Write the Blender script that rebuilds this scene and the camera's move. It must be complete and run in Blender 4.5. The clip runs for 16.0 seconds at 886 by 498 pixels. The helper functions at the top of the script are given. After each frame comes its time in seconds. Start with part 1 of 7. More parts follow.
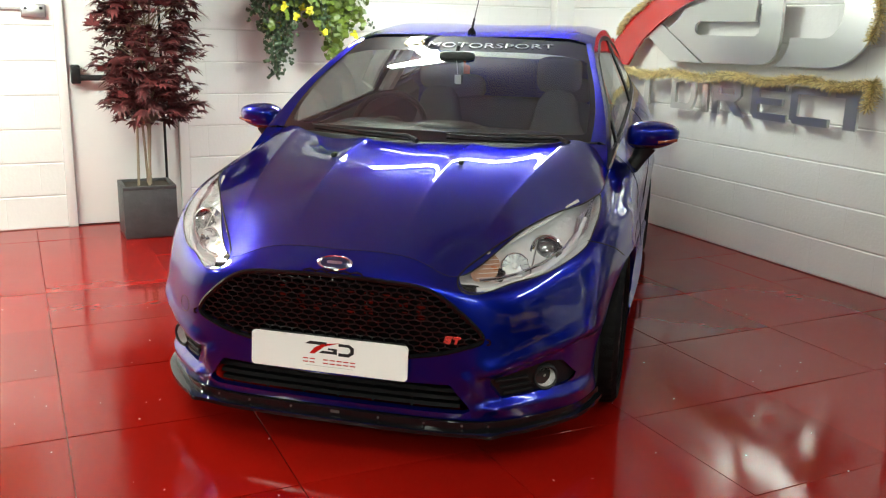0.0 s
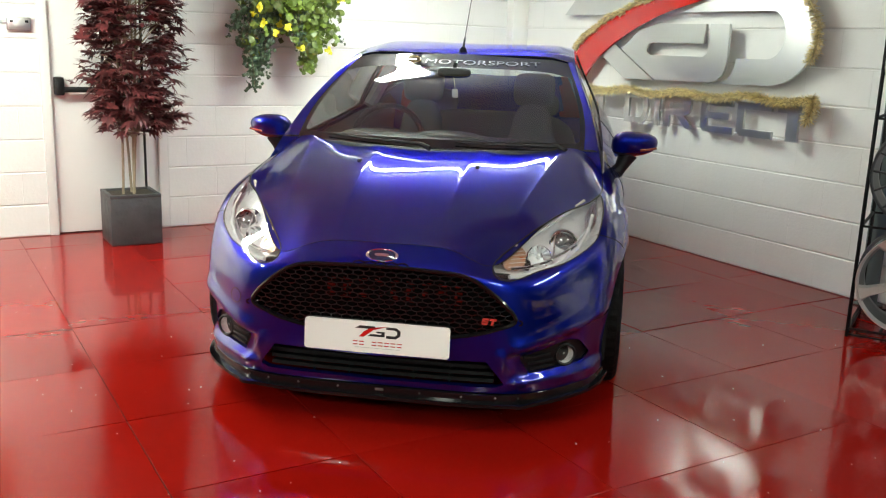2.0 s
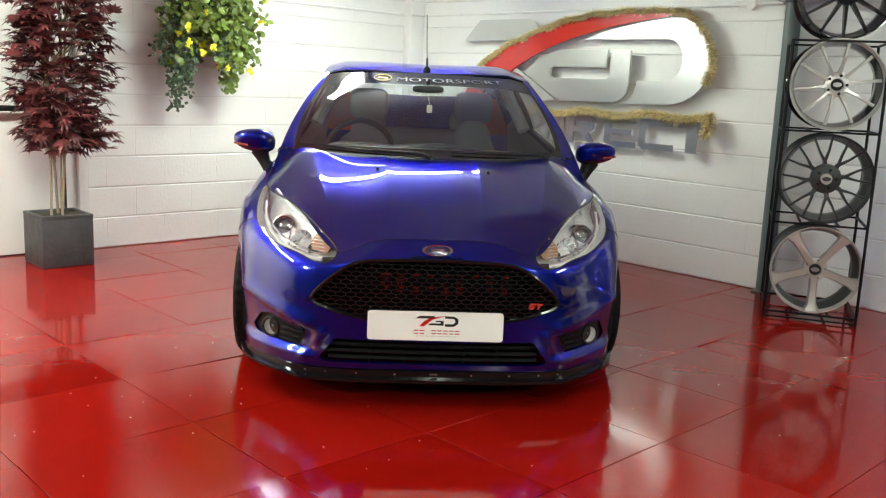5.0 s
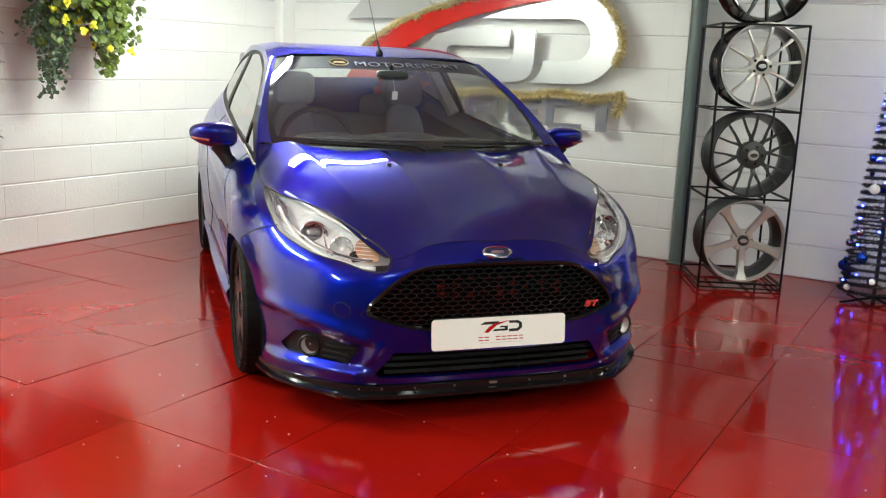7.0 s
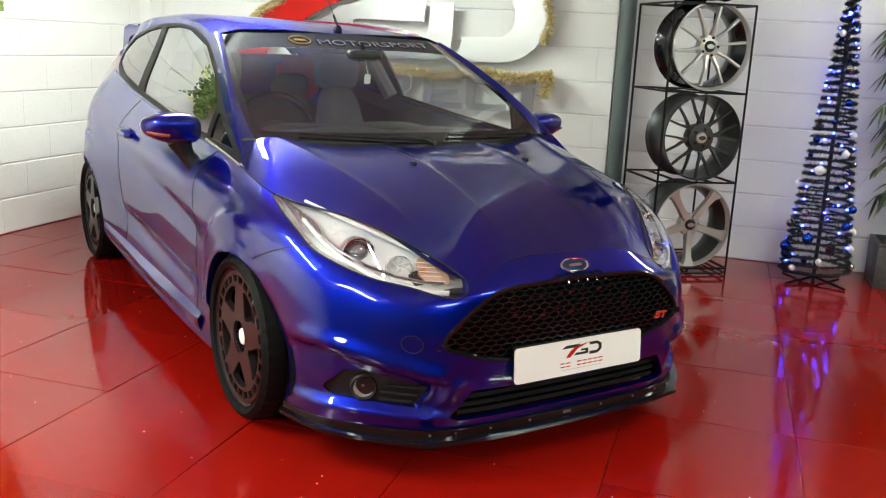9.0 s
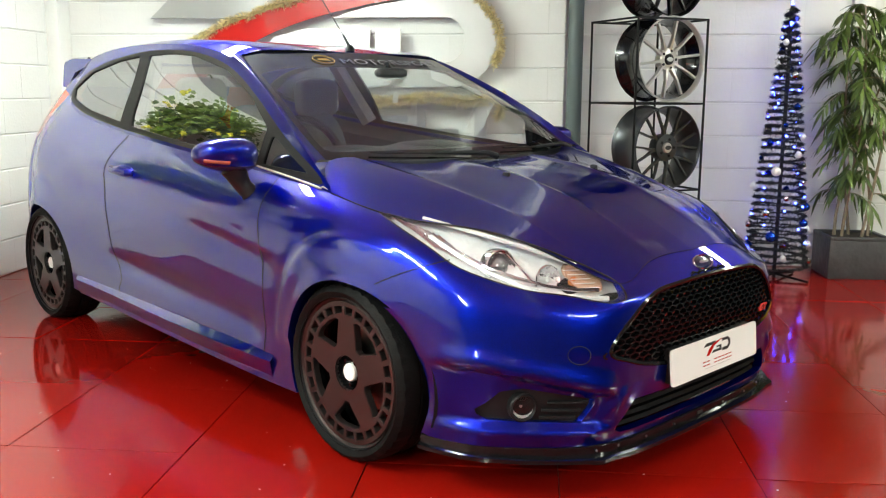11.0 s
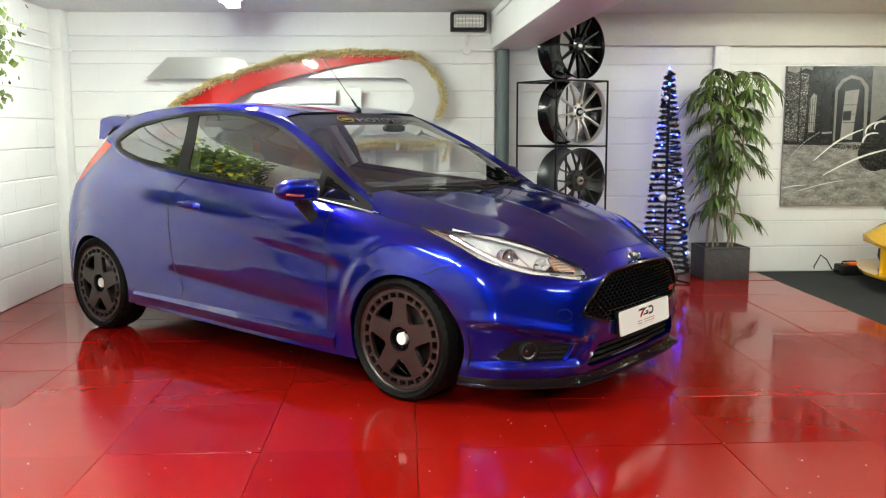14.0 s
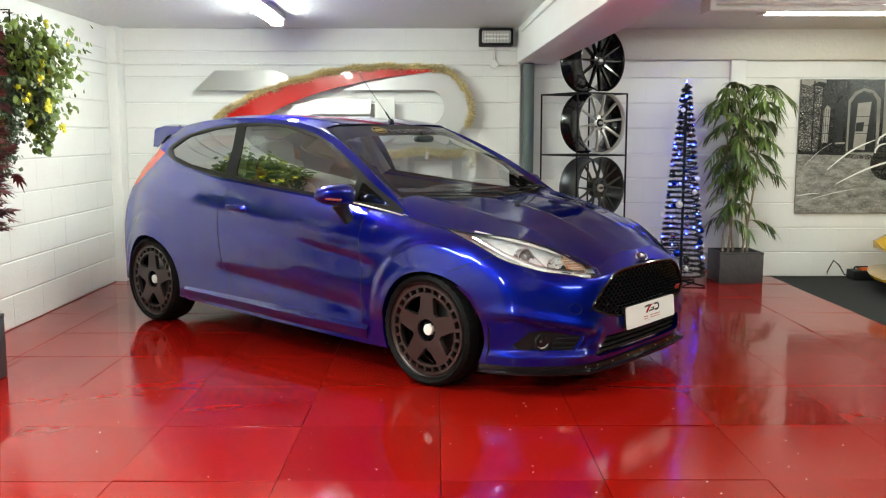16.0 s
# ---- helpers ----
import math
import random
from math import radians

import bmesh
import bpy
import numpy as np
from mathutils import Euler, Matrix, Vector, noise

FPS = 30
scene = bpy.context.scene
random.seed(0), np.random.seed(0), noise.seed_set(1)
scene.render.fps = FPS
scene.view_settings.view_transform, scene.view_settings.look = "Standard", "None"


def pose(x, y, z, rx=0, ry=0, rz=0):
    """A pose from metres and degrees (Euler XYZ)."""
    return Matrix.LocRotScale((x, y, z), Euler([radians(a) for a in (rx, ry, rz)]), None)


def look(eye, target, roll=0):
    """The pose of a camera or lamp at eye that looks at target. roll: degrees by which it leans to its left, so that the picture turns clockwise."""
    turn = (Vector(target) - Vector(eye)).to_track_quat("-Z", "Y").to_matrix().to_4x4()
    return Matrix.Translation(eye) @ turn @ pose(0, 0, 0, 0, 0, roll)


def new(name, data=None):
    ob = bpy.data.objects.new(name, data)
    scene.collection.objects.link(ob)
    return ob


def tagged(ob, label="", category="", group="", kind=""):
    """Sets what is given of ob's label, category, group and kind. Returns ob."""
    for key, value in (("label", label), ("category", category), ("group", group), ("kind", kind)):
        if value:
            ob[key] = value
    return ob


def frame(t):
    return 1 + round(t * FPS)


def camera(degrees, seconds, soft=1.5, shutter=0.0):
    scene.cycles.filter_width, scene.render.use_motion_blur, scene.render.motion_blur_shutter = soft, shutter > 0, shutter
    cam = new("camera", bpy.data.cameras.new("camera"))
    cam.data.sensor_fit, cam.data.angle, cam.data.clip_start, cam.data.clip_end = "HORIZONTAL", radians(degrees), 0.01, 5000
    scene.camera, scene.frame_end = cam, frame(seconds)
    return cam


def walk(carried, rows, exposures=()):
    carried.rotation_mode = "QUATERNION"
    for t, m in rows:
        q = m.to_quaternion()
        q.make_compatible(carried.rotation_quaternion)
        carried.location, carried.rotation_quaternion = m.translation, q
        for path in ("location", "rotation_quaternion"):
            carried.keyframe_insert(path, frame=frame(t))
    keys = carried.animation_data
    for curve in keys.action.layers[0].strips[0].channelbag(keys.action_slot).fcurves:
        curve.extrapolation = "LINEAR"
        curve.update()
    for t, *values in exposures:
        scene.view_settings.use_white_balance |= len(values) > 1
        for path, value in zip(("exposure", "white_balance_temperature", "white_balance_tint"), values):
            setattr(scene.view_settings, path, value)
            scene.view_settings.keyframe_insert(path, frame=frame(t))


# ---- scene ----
cam = camera(52.5, 16.0, soft=1.2)
PATH = [
    (0, (0.179, -0.05, 1.358), (1.017, 1.702, 0.881), 1.3),
    (0.5, (0.122, -0.01, 1.347), (1.003, 1.725, 0.886), 1.8),
    (1, (0.004, 0.007, 1.34), (0.93, 1.721, 0.891), 1.9),
    (1.5, (-0.167, -0.056, 1.345), (0.801, 1.636, 0.901), 1.9),
    (2, (-0.354, -0.188, 1.358), (0.655, 1.482, 0.919), 2.0),
    (2.5, (-0.47, -0.312, 1.332), (0.558, 1.349, 0.905), 2.0),
    (3, (-0.63, -0.424, 1.3), (0.425, 1.221, 0.877), 2.0),
    (3.5, (-0.856, -0.425, 1.293), (0.26, 1.181, 0.874), 2.3),
    (4, (-1.063, -0.329, 1.291), (0.136, 1.219, 0.883), 2.6),
    (4.2, (-1.103, -0.266, 1.272), (0.125, 1.262, 0.874), 2.8),
    (6.3, (-1.675, 0.691, 1.288), (-0.098, 1.858, 0.898), 1.7),
    (6.5, (-1.726, 0.762, 1.317), (-0.125, 1.891, 0.913), 2.0),
    (7, (-1.801, 1.073, 1.309), (-0.118, 2.074, 0.902), 2.2),
    (7.5, (-1.856, 1.288, 1.335), (-0.124, 2.192, 0.903), 2.3),
    (8, (-1.791, 1.577, 1.309), (-0.011, 2.379, 0.877), 1.8),
    (8.5, (-1.747, 1.831, 1.305), (0.076, 2.531, 0.872), 1.9),
    (8.7, (-1.73, 1.948, 1.319), (0.11, 2.593, 0.875), 2.4),
    (10.8, (-1.742, 3.021, 1.174), (0.212, 3.242, 0.81), 0.5),
    (11, (-1.797, 3.083, 1.168), (0.163, 3.272, 0.82), 0.3),
    (11.5, (-2.023, 3.231, 1.189), (-0.051, 3.343, 0.877), 0.1),
    (12, (-2.273, 3.444, 1.206), (-0.294, 3.446, 0.916), -0.1),
    (12.5, (-2.518, 3.52, 1.225), (-0.539, 3.454, 0.945), -0.4),
    (13, (-2.744, 3.559, 1.237), (-0.764, 3.468, 0.964), -0.6),
    (13.5, (-2.95, 3.612, 1.237), (-0.971, 3.514, 0.969), -0.5),
    (14, (-3.113, 3.621, 1.239), (-1.133, 3.535, 0.972), -0.2),
    (14.5, (-3.267, 3.591, 1.257), (-1.285, 3.541, 0.989), -0.2),
    (15, (-3.363, 3.569, 1.25), (-1.38, 3.548, 0.994), -0.1),
    (15.5, (-3.463, 3.589, 1.265), (-1.48, 3.576, 1.012), -0.0),
    (16, (-3.546, 3.591, 1.264), (-1.562, 3.578, 1.011), 0.0),
]
walk(cam, [(t, look(eye, target, roll)) for t, eye, target, roll in PATH], exposures=((0.0, 0.20), (2.5, 0.17), (4.0, 0.18), (7.0, 0.25), (8.5, 0.27), (11.0, 0.46), (13.0, 0.41), (16.0, 0.13)))

# ---- light: enclosed room, battens only ----
world = bpy.data.worlds.new("world")
scene.world = world
world.use_nodes = True
world.node_tree.nodes["Background"].inputs[0].default_value = (0.9, 0.95, 1.0, 1)
world.node_tree.nodes["Background"].inputs[1].default_value = 0.05
TUBE = 112.0


# ---- materials ----
def mat(name, base, rough=0.5, metal=0.0, coat=0.0, var=0.0, scale=6.0, bump=0.0, bscale=60.0, spec=0.5, rvar=0.0, island=0.0):
    m = bpy.data.materials.new(name)
    m.use_nodes = True
    nt = m.node_tree
    b = nt.nodes["Principled BSDF"]
    b.inputs["Base Color"].default_value = (*base, 1)
    b.inputs["Roughness"].default_value = rough
    b.inputs["Metallic"].default_value = metal
    b.inputs["Coat Weight"].default_value = coat
    b.inputs["Coat Roughness"].default_value = 0.03
    b.inputs["Specular IOR Level"].default_value = spec
    tc = nt.nodes.new("ShaderNodeTexCoord")
    if var > 0 or rvar > 0:
        n = nt.nodes.new("ShaderNodeTexNoise")
        n.inputs["Scale"].default_value = scale
        n.inputs["Detail"].default_value = 6
        n.inputs["Roughness"].default_value = 0.65
        nt.links.new(tc.outputs["Object"], n.inputs["Vector"])
        if var > 0:
            ramp = nt.nodes.new("ShaderNodeMix")
            ramp.data_type = "RGBA"
            ramp.inputs[6].default_value = (*[c * (1 - var) for c in base], 1)
            ramp.inputs[7].default_value = (*[min(1, c * (1 + var)) for c in base], 1)
            nt.links.new(n.outputs["Fac"], ramp.inputs[0])
            nt.links.new(ramp.outputs[2], b.inputs["Base Color"])
            last = ramp.outputs[2]
            if island > 0:
                geo = nt.nodes.new("ShaderNodeNewGeometry")
                hsv = nt.nodes.new("ShaderNodeHueSaturation")
                mr = nt.nodes.new("ShaderNodeMapRange")
                mr.inputs[3].default_value = 1 - island
                mr.inputs[4].default_value = 1 + island
                nt.links.new(geo.outputs["Random Per Island"], mr.inputs[0])
                nt.links.new(mr.outputs[0], hsv.inputs["Value"])
                nt.links.new(last, hsv.inputs["Color"])
                nt.links.new(hsv.outputs[0], b.inputs["Base Color"])
        if rvar > 0:
            mr = nt.nodes.new("ShaderNodeMapRange")
            mr.inputs[3].default_value = max(0.01, rough - rvar)
            mr.inputs[4].default_value = rough + rvar
            nt.links.new(n.outputs["Fac"], mr.inputs[0])
            nt.links.new(mr.outputs[0], b.inputs["Roughness"])
    if bump > 0:
        n2 = nt.nodes.new("ShaderNodeTexNoise")
        n2.inputs["Scale"].default_value = bscale
        n2.inputs["Detail"].default_value = 4
        nt.links.new(tc.outputs["Object"], n2.inputs["Vector"])
        bp = nt.nodes.new("ShaderNodeBump")
        bp.inputs["Strength"].default_value = bump
        bp.inputs["Distance"].default_value = 0.01
        nt.links.new(n2.outputs["Fac"], bp.inputs["Height"])
        nt.links.new(bp.outputs[0], b.inputs["Normal"])
    return m


def glow(name, colour, strength):
    m = bpy.data.materials.new(name)
    m.use_nodes = True
    b = m.node_tree.nodes["Principled BSDF"]
    b.inputs["Base Color"].default_value = (*colour, 1)
    b.inputs["Emission Color"].default_value = (*colour, 1)
    b.inputs["Emission Strength"].default_value = strength
    return m


def glass(name, tint, ior=1.5, rough=0.0):
    m = bpy.data.materials.new(name)
    m.use_nodes = True
    nt = m.node_tree
    nt.nodes.clear()
    out = nt.nodes.new("ShaderNodeOutputMaterial")
    tr = nt.nodes.new("ShaderNodeBsdfTransparent")
    tr.inputs[0].default_value = (*tint, 1)
    gl = nt.nodes.new("ShaderNodeBsdfGlossy")
    gl.inputs["Roughness"].default_value = rough
    f0 = ((ior - 1) / (ior + 1)) ** 2 * 1.9
    lw = nt.nodes.new("ShaderNodeLayerWeight")
    lw.inputs["Blend"].default_value = 0.5
    po = nt.nodes.new("ShaderNodeMath")
    po.operation = "POWER"
    po.inputs[1].default_value = 4.0
    nt.links.new(lw.outputs["Facing"], po.inputs[0])
    fr = nt.nodes.new("ShaderNodeMath")
    fr.operation = "MULTIPLY_ADD"
    fr.inputs[1].default_value = 1 - f0
    fr.inputs[2].default_value = f0
    nt.links.new(po.outputs[0], fr.inputs[0])
    mx = nt.nodes.new("ShaderNodeMixShader")
    nt.links.new(fr.outputs[0], mx.inputs[0])
    nt.links.new(tr.outputs[0], mx.inputs[1])
    nt.links.new(gl.outputs[0], mx.inputs[2])
    nt.links.new(mx.outputs[0], out.inputs[0])
    return m


def paint_material():
    m = mat("blue_metallic_paint", (0.003, 0.006, 0.22), 0.32, 0.85, 1.0, spec=0.0)
    nt = m.node_tree
    b = nt.nodes["Principled BSDF"]
    b.inputs["Coat Roughness"].default_value = 0.0
    # deeper gloss towards grazing views
    lw = nt.nodes.new("ShaderNodeLayerWeight")
    lw.inputs["Blend"].default_value = 0.5
    io = nt.nodes.new("ShaderNodeMath")
    io.operation = "MULTIPLY_ADD"
    io.inputs[1].default_value = 2.3
    io.inputs[2].default_value = 1.38
    po = nt.nodes.new("ShaderNodeMath")
    po.operation = "POWER"
    po.inputs[1].default_value = 1.6
    nt.links.new(lw.outputs["Facing"], po.inputs[0])
    nt.links.new(po.outputs[0], io.inputs[0])
    nt.links.new(io.outputs[0], b.inputs["Coat IOR"])
    b.inputs["Specular Tint"].default_value = (0.05, 0.06, 0.6, 1)
    tc = nt.nodes.new("ShaderNodeTexCoord")
    vo = nt.nodes.new("ShaderNodeTexVoronoi")
    vo.inputs["Scale"].default_value = 900
    nt.links.new(tc.outputs["Object"], vo.inputs["Vector"])
    mx = nt.nodes.new("ShaderNodeMix")
    mx.data_type = "RGBA"
    mx.inputs[6].default_value = (0.001, 0.006, 0.18, 1)
    mx.inputs[7].default_value = (0.002, 0.012, 0.33, 1)
    nt.links.new(vo.outputs["Color"], mx.inputs[0])
    nt.links.new(mx.outputs[2], b.inputs["Base Color"])
    return m


def floor_material():
    m = mat("red_gloss_tile", (0.30, 0.006, 0.003), 0.09, spec=0.33)
    nt = m.node_tree
    b = nt.nodes["Principled BSDF"]
    oi = nt.nodes.new("ShaderNodeObjectInfo")
    tc = nt.nodes.new("ShaderNodeTexCoord")
    big = nt.nodes.new("ShaderNodeTexNoise")
    big.inputs["Scale"].default_value = 3.0
    big.inputs["Detail"].default_value = 7
    big.inputs["Roughness"].default_value = 0.7
    nt.links.new(tc.outputs["Object"], big.inputs["Vector"])
    mx = nt.nodes.new("ShaderNodeMix")
    mx.data_type = "RGBA"
    mx.inputs[6].default_value = (0.225, 0.004, 0.002, 1)
    mx.inputs[7].default_value = (0.28, 0.006, 0.003, 1)
    nt.links.new(oi.outputs["Random"], mx.inputs[0])
    nt.links.new(mx.outputs[2], b.inputs["Base Color"])
    ad = nt.nodes.new("ShaderNodeMath")
    ad.operation = "MULTIPLY_ADD"
    ad.inputs[1].default_value = 0.10
    ad.inputs[2].default_value = 0.02
    nt.links.new(big.outputs["Fac"], ad.inputs[0])
    ad2 = nt.nodes.new("ShaderNodeMath")
    ad2.operation = "MULTIPLY_ADD"
    ad2.inputs[1].default_value = 0.07
    nt.links.new(oi.outputs["Random"], ad2.inputs[0])
    nt.links.new(ad.outputs[0], ad2.inputs[2])
    nt.links.new(ad2.outputs[0], b.inputs["Roughness"])
    wav = nt.nodes.new("ShaderNodeTexNoise")
    wav.inputs["Scale"].default_value = 5.0
    nt.links.new(tc.outputs["Object"], wav.inputs["Vector"])
    bp = nt.nodes.new("ShaderNodeBump")
    bp.inputs["Strength"].default_value = 0.05
    bp.inputs["Distance"].default_value = 0.02
    nt.links.new(wav.outputs["Fac"], bp.inputs["Height"])
    nt.links.new(bp.outputs[0], b.inputs["Normal"])
    return m


M_WALL = mat("white_painted_block", (0.82, 0.81, 0.785), 0.45, var=0.05, scale=3, bump=0.12, bscale=55)
# for added walls out of view, dark so the car reflects little white
M_FAR = mat("dark_unseen_wall", (0.11, 0.11, 0.11), 0.6, var=0.1, scale=3, bump=0.3, bscale=40)
M_JOINT = mat("painted_mortar", (0.72, 0.71, 0.68), 0.6, var=0.08, scale=20, bump=0.3)
M_CEIL = mat("white_ceiling", (0.66, 0.66, 0.63), 0.35, var=0.05, scale=4, bump=0.5, bscale=25)
M_BEAM = mat("cream_painted_plaster", (0.66, 0.63, 0.56), 0.5, var=0.05, scale=5, bump=0.4, bscale=30)
M_DOOR = mat("white_gloss_door", (0.80, 0.79, 0.77), 0.25, var=0.03, scale=3)
M_FLOOR = floor_material()
M_GROUT = mat("worn_joint", (0.26, 0.10, 0.075), 0.7, var=0.3, scale=8)
M_MAT = mat("charcoal_carpet", (0.018, 0.02, 0.02), 0.95, var=0.3, scale=40, bump=0.8, bscale=300)
M_PAINT = paint_material()
M_BLACK = mat("black_plastic", (0.007, 0.007, 0.008), 0.5, spec=0.3, var=0.2, scale=30, bump=0.1, bscale=400)
M_GLOSS = mat("gloss_black", (0.005, 0.005, 0.006), 0.09, spec=0.4)
M_BAND = mat("black_printed_glass", (0.006, 0.007, 0.007), 0.03, spec=1.3)
M_RUB = mat("tyre_rubber", (0.003, 0.003, 0.0033), 0.65, spec=0.15, var=0.25, scale=14, bump=0.2, bscale=150)
M_DARK = mat("dark_void", (0.004, 0.004, 0.005), 0.9)
M_CHROME = mat("chrome", (0.85, 0.86, 0.88), 0.06, 1.0)
M_STEEL = mat("brushed_steel", (0.60, 0.60, 0.59), 0.36, 1.0, var=0.04, scale=3)
M_STEELD = mat("steel_edge", (0.25, 0.24, 0.23), 0.4, 1.0)
M_BRONZE = mat("matt_bronze_alloy", (0.085, 0.071, 0.070), 0.30, 0.85, var=0.1, scale=10)
M_SILVER = mat("silver_alloy", (0.58, 0.56, 0.53), 0.30, 0.6, var=0.08, scale=10, rvar=0.05)
M_GUN = mat("gunmetal_alloy", (0.075, 0.078, 0.08), 0.32, 0.8, var=0.1, scale=10)
M_BLKALLOY = mat("black_alloy", (0.012, 0.012, 0.013), 0.2, 0.5, coat=0.5)
M_WHITE = mat("white_plastic", (0.82, 0.82, 0.80), 0.3)
M_GREYP = mat("grey_plastic", (0.35, 0.35, 0.34), 0.4)
M_RED = mat("red_gloss", (0.50, 0.012, 0.010), 0.2, coat=0.6)
M_REDLAMP = mat("red_lamp_lens", (0.70, 0.07, 0.04), 0.1, coat=1.0)
M_AMBER = mat("amber_lens", (0.50, 0.16, 0.05), 0.15, coat=1.0)
M_INDLENS = mat("pale_amber_chrome", (0.75, 0.47, 0.32), 0.2, 0.5, coat=1.0)
M_FABRIC = mat("charcoal_seat_fabric", (0.11, 0.12, 0.122), 0.9, var=0.3, scale=30, bump=0.5, bscale=400)
M_FABRIC2 = mat("grey_seat_fabric", (0.18, 0.185, 0.19), 0.85, var=0.2, scale=30, bump=0.5, bscale=400)
M_DASH = mat("dark_dash_plastic", (0.030, 0.036, 0.037), 0.42, var=0.2, scale=20, bump=0.3, bscale=300)
M_SCREEN = glass("windscreen_glass", (0.95, 1.0, 0.97), 1.8)
# One glass in two copies: darkened on the right so reflections stand out.
M_SIDEDARK = glass("side_glass", (0.45, 0.50, 0.48), 2.8)
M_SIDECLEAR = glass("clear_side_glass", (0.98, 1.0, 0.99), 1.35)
M_TINT = glass("privacy_glass", (0.16, 0.18, 0.18), 2.3)
M_REARGL = glass("rear_glass", (0.80, 0.86, 0.84), 1.6)
M_LENS = glass("headlamp_lens", (0.95, 0.96, 0.97), 1.45)
M_POT = mat("slate_planter", (0.05, 0.048, 0.05), 0.5, var=0.6, scale=9, bump=0.9, bscale=18)
M_SOIL = mat("soil", (0.04, 0.03, 0.02), 0.9, var=0.4, scale=50, bump=0.8)
M_BARK = mat("pale_stem", (0.27, 0.21, 0.14), 0.7, var=0.3, scale=30, bump=0.4)
M_MAPLE = mat("burgundy_leaf", (0.12, 0.026, 0.027), 0.5, var=0.4, scale=6, island=0.5)
M_IVY = mat("green_leaf", (0.12, 0.175, 0.024), 0.45, var=0.4, scale=5, island=0.5)
M_IVYDARK = mat("dark_ivy_leaf", (0.05, 0.085, 0.04), 0.45, var=0.4, scale=5, island=0.5)
M_BAMBOO = mat("bamboo_leaf", (0.075, 0.115, 0.022), 0.4, var=0.4, scale=5, island=0.5)
M_YELLOW = mat("yellow_flower", (0.80, 0.74, 0.04), 0.5, var=0.2, scale=20, island=0.15)
M_GOLD = mat("gold_tinsel", (0.88, 0.72, 0.42), 0.38, 0.55, var=0.2, scale=20, island=0.45)
M_TINSEL = mat("black_tinsel", (0.004, 0.0045, 0.007), 0.4, 0.0, var=0.3, scale=30, island=0.6)
M_POLE = mat("grey_green_pole", (0.10, 0.13, 0.125), 0.45, var=0.08, scale=6)
M_RACK = mat("black_rack_steel", (0.004, 0.004, 0.0045), 0.5, spec=0.2)
M_BLUEBALL = mat("blue_bauble", (0.01, 0.06, 0.45), 0.12, 0.8)
M_WHITEBALL = mat("white_bauble", (0.75, 0.76, 0.78), 0.3)
M_SILVBALL = mat("silver_bauble", (0.6, 0.6, 0.6), 0.15, 1.0)
M_BLUELED = glow("blue_fairy_light", (0.02, 0.04, 1.0), 45.0)
M_TUBE = glow("lit_tube_diffuser", (0.90, 1.0, 0.88), TUBE)
M_SLAT = mat("dull_black_slat", (0.003, 0.003, 0.0035), 0.6, spec=0.12)
# The red is the floor's reflection, put into the lens colour.
M_MIRIND = mat("indicator_lens_floor_reflection", (0.25, 0.06, 0.05), 0.12, coat=1.0)
# Emission set batten by batten to balance brightness across the room.
M_TUBEBRIGHT = glow("lit_bright_diffuser", (0.90, 1.0, 0.88), 172.0)
M_TUBEDIM = glow("lit_dim_diffuser", (0.95, 1.0, 0.88), 50.0)
M_TUBEMID = glow("lit_mid_diffuser", (0.92, 1.0, 0.88), 62.0)
M_TUBECAR = glow("lit_car_bay_diffuser", (0.90, 1.0, 0.88), 112.0)
M_BRAKE = mat("brake_disc_steel", (0.3, 0.29, 0.28), 0.35, 1.0, var=0.15, scale=30)
M_YCAR = mat("yellow_gloss_paint", (0.80, 0.45, 0.005), 0.2, coat=1.0)
M_LETTER = mat("silver_vinyl", (0.24, 0.25, 0.26), 0.35, 0.3)
M_GOLDV = mat("gold_vinyl", (0.45, 0.30, 0.08), 0.35, 0.3)


# ---- mesh helpers ----
def finish(bm, name, smooth=True, angle=35):
    me = bpy.data.meshes.new(name)
    bmesh.ops.recalc_face_normals(bm, faces=bm.faces) if len(bm.faces) < 20000 else None
    bm.to_mesh(me)
    bm.free()
    if smooth:
        for p in me.polygons:
            p.use_smooth = True
        me.set_sharp_from_angle(angle=radians(angle))
    return me


def thing(name, label, category, group="", kind="", at=(0, 0, 0), rz=0):
    ob = new(name)
    ob.matrix_world = pose(*at, 0, 0, rz)
    return tagged(ob, label, category, group, kind)


def part(name, bm, material, parent, label="", smooth=True, angle=35):
    me = finish(bm, name, smooth, angle) if isinstance(bm, bmesh.types.BMesh) else bm
    if material is not None and not me.materials:
        me.materials.append(material)
    ob = new(name, me)
    if parent is not None:
        ob.parent = parent
    if label:
        ob["label"] = label
    return ob


def box(bm, lo, hi, bevel=0.0, seg=2, m=None):
    c = [(a + b) / 2 for a, b in zip(lo, hi)]
    d = [abs(b - a) for a, b in zip(lo, hi)]
    g = bmesh.ops.create_cube(bm, size=1.0, matrix=Matrix.Translation(c) @ Matrix.Diagonal((*d, 1)))
    vs = g["verts"]
    if bevel > 0:
        es = list({e for v in vs for e in v.link_edges})
        r = bmesh.ops.bevel(bm, geom=es, offset=bevel, segments=seg, affect="EDGES", profile=0.5)
        vs = list({v for f in r["faces"] for v in f.verts} | {v for v in vs if v.is_valid})
    if m is not None:
        bmesh.ops.transform(bm, matrix=m, verts=vs)
    return vs


def bx(lo, hi, bevel=0.0, seg=2):
    bm = bmesh.new()
    box(bm, lo, hi, bevel, seg)
    return bm


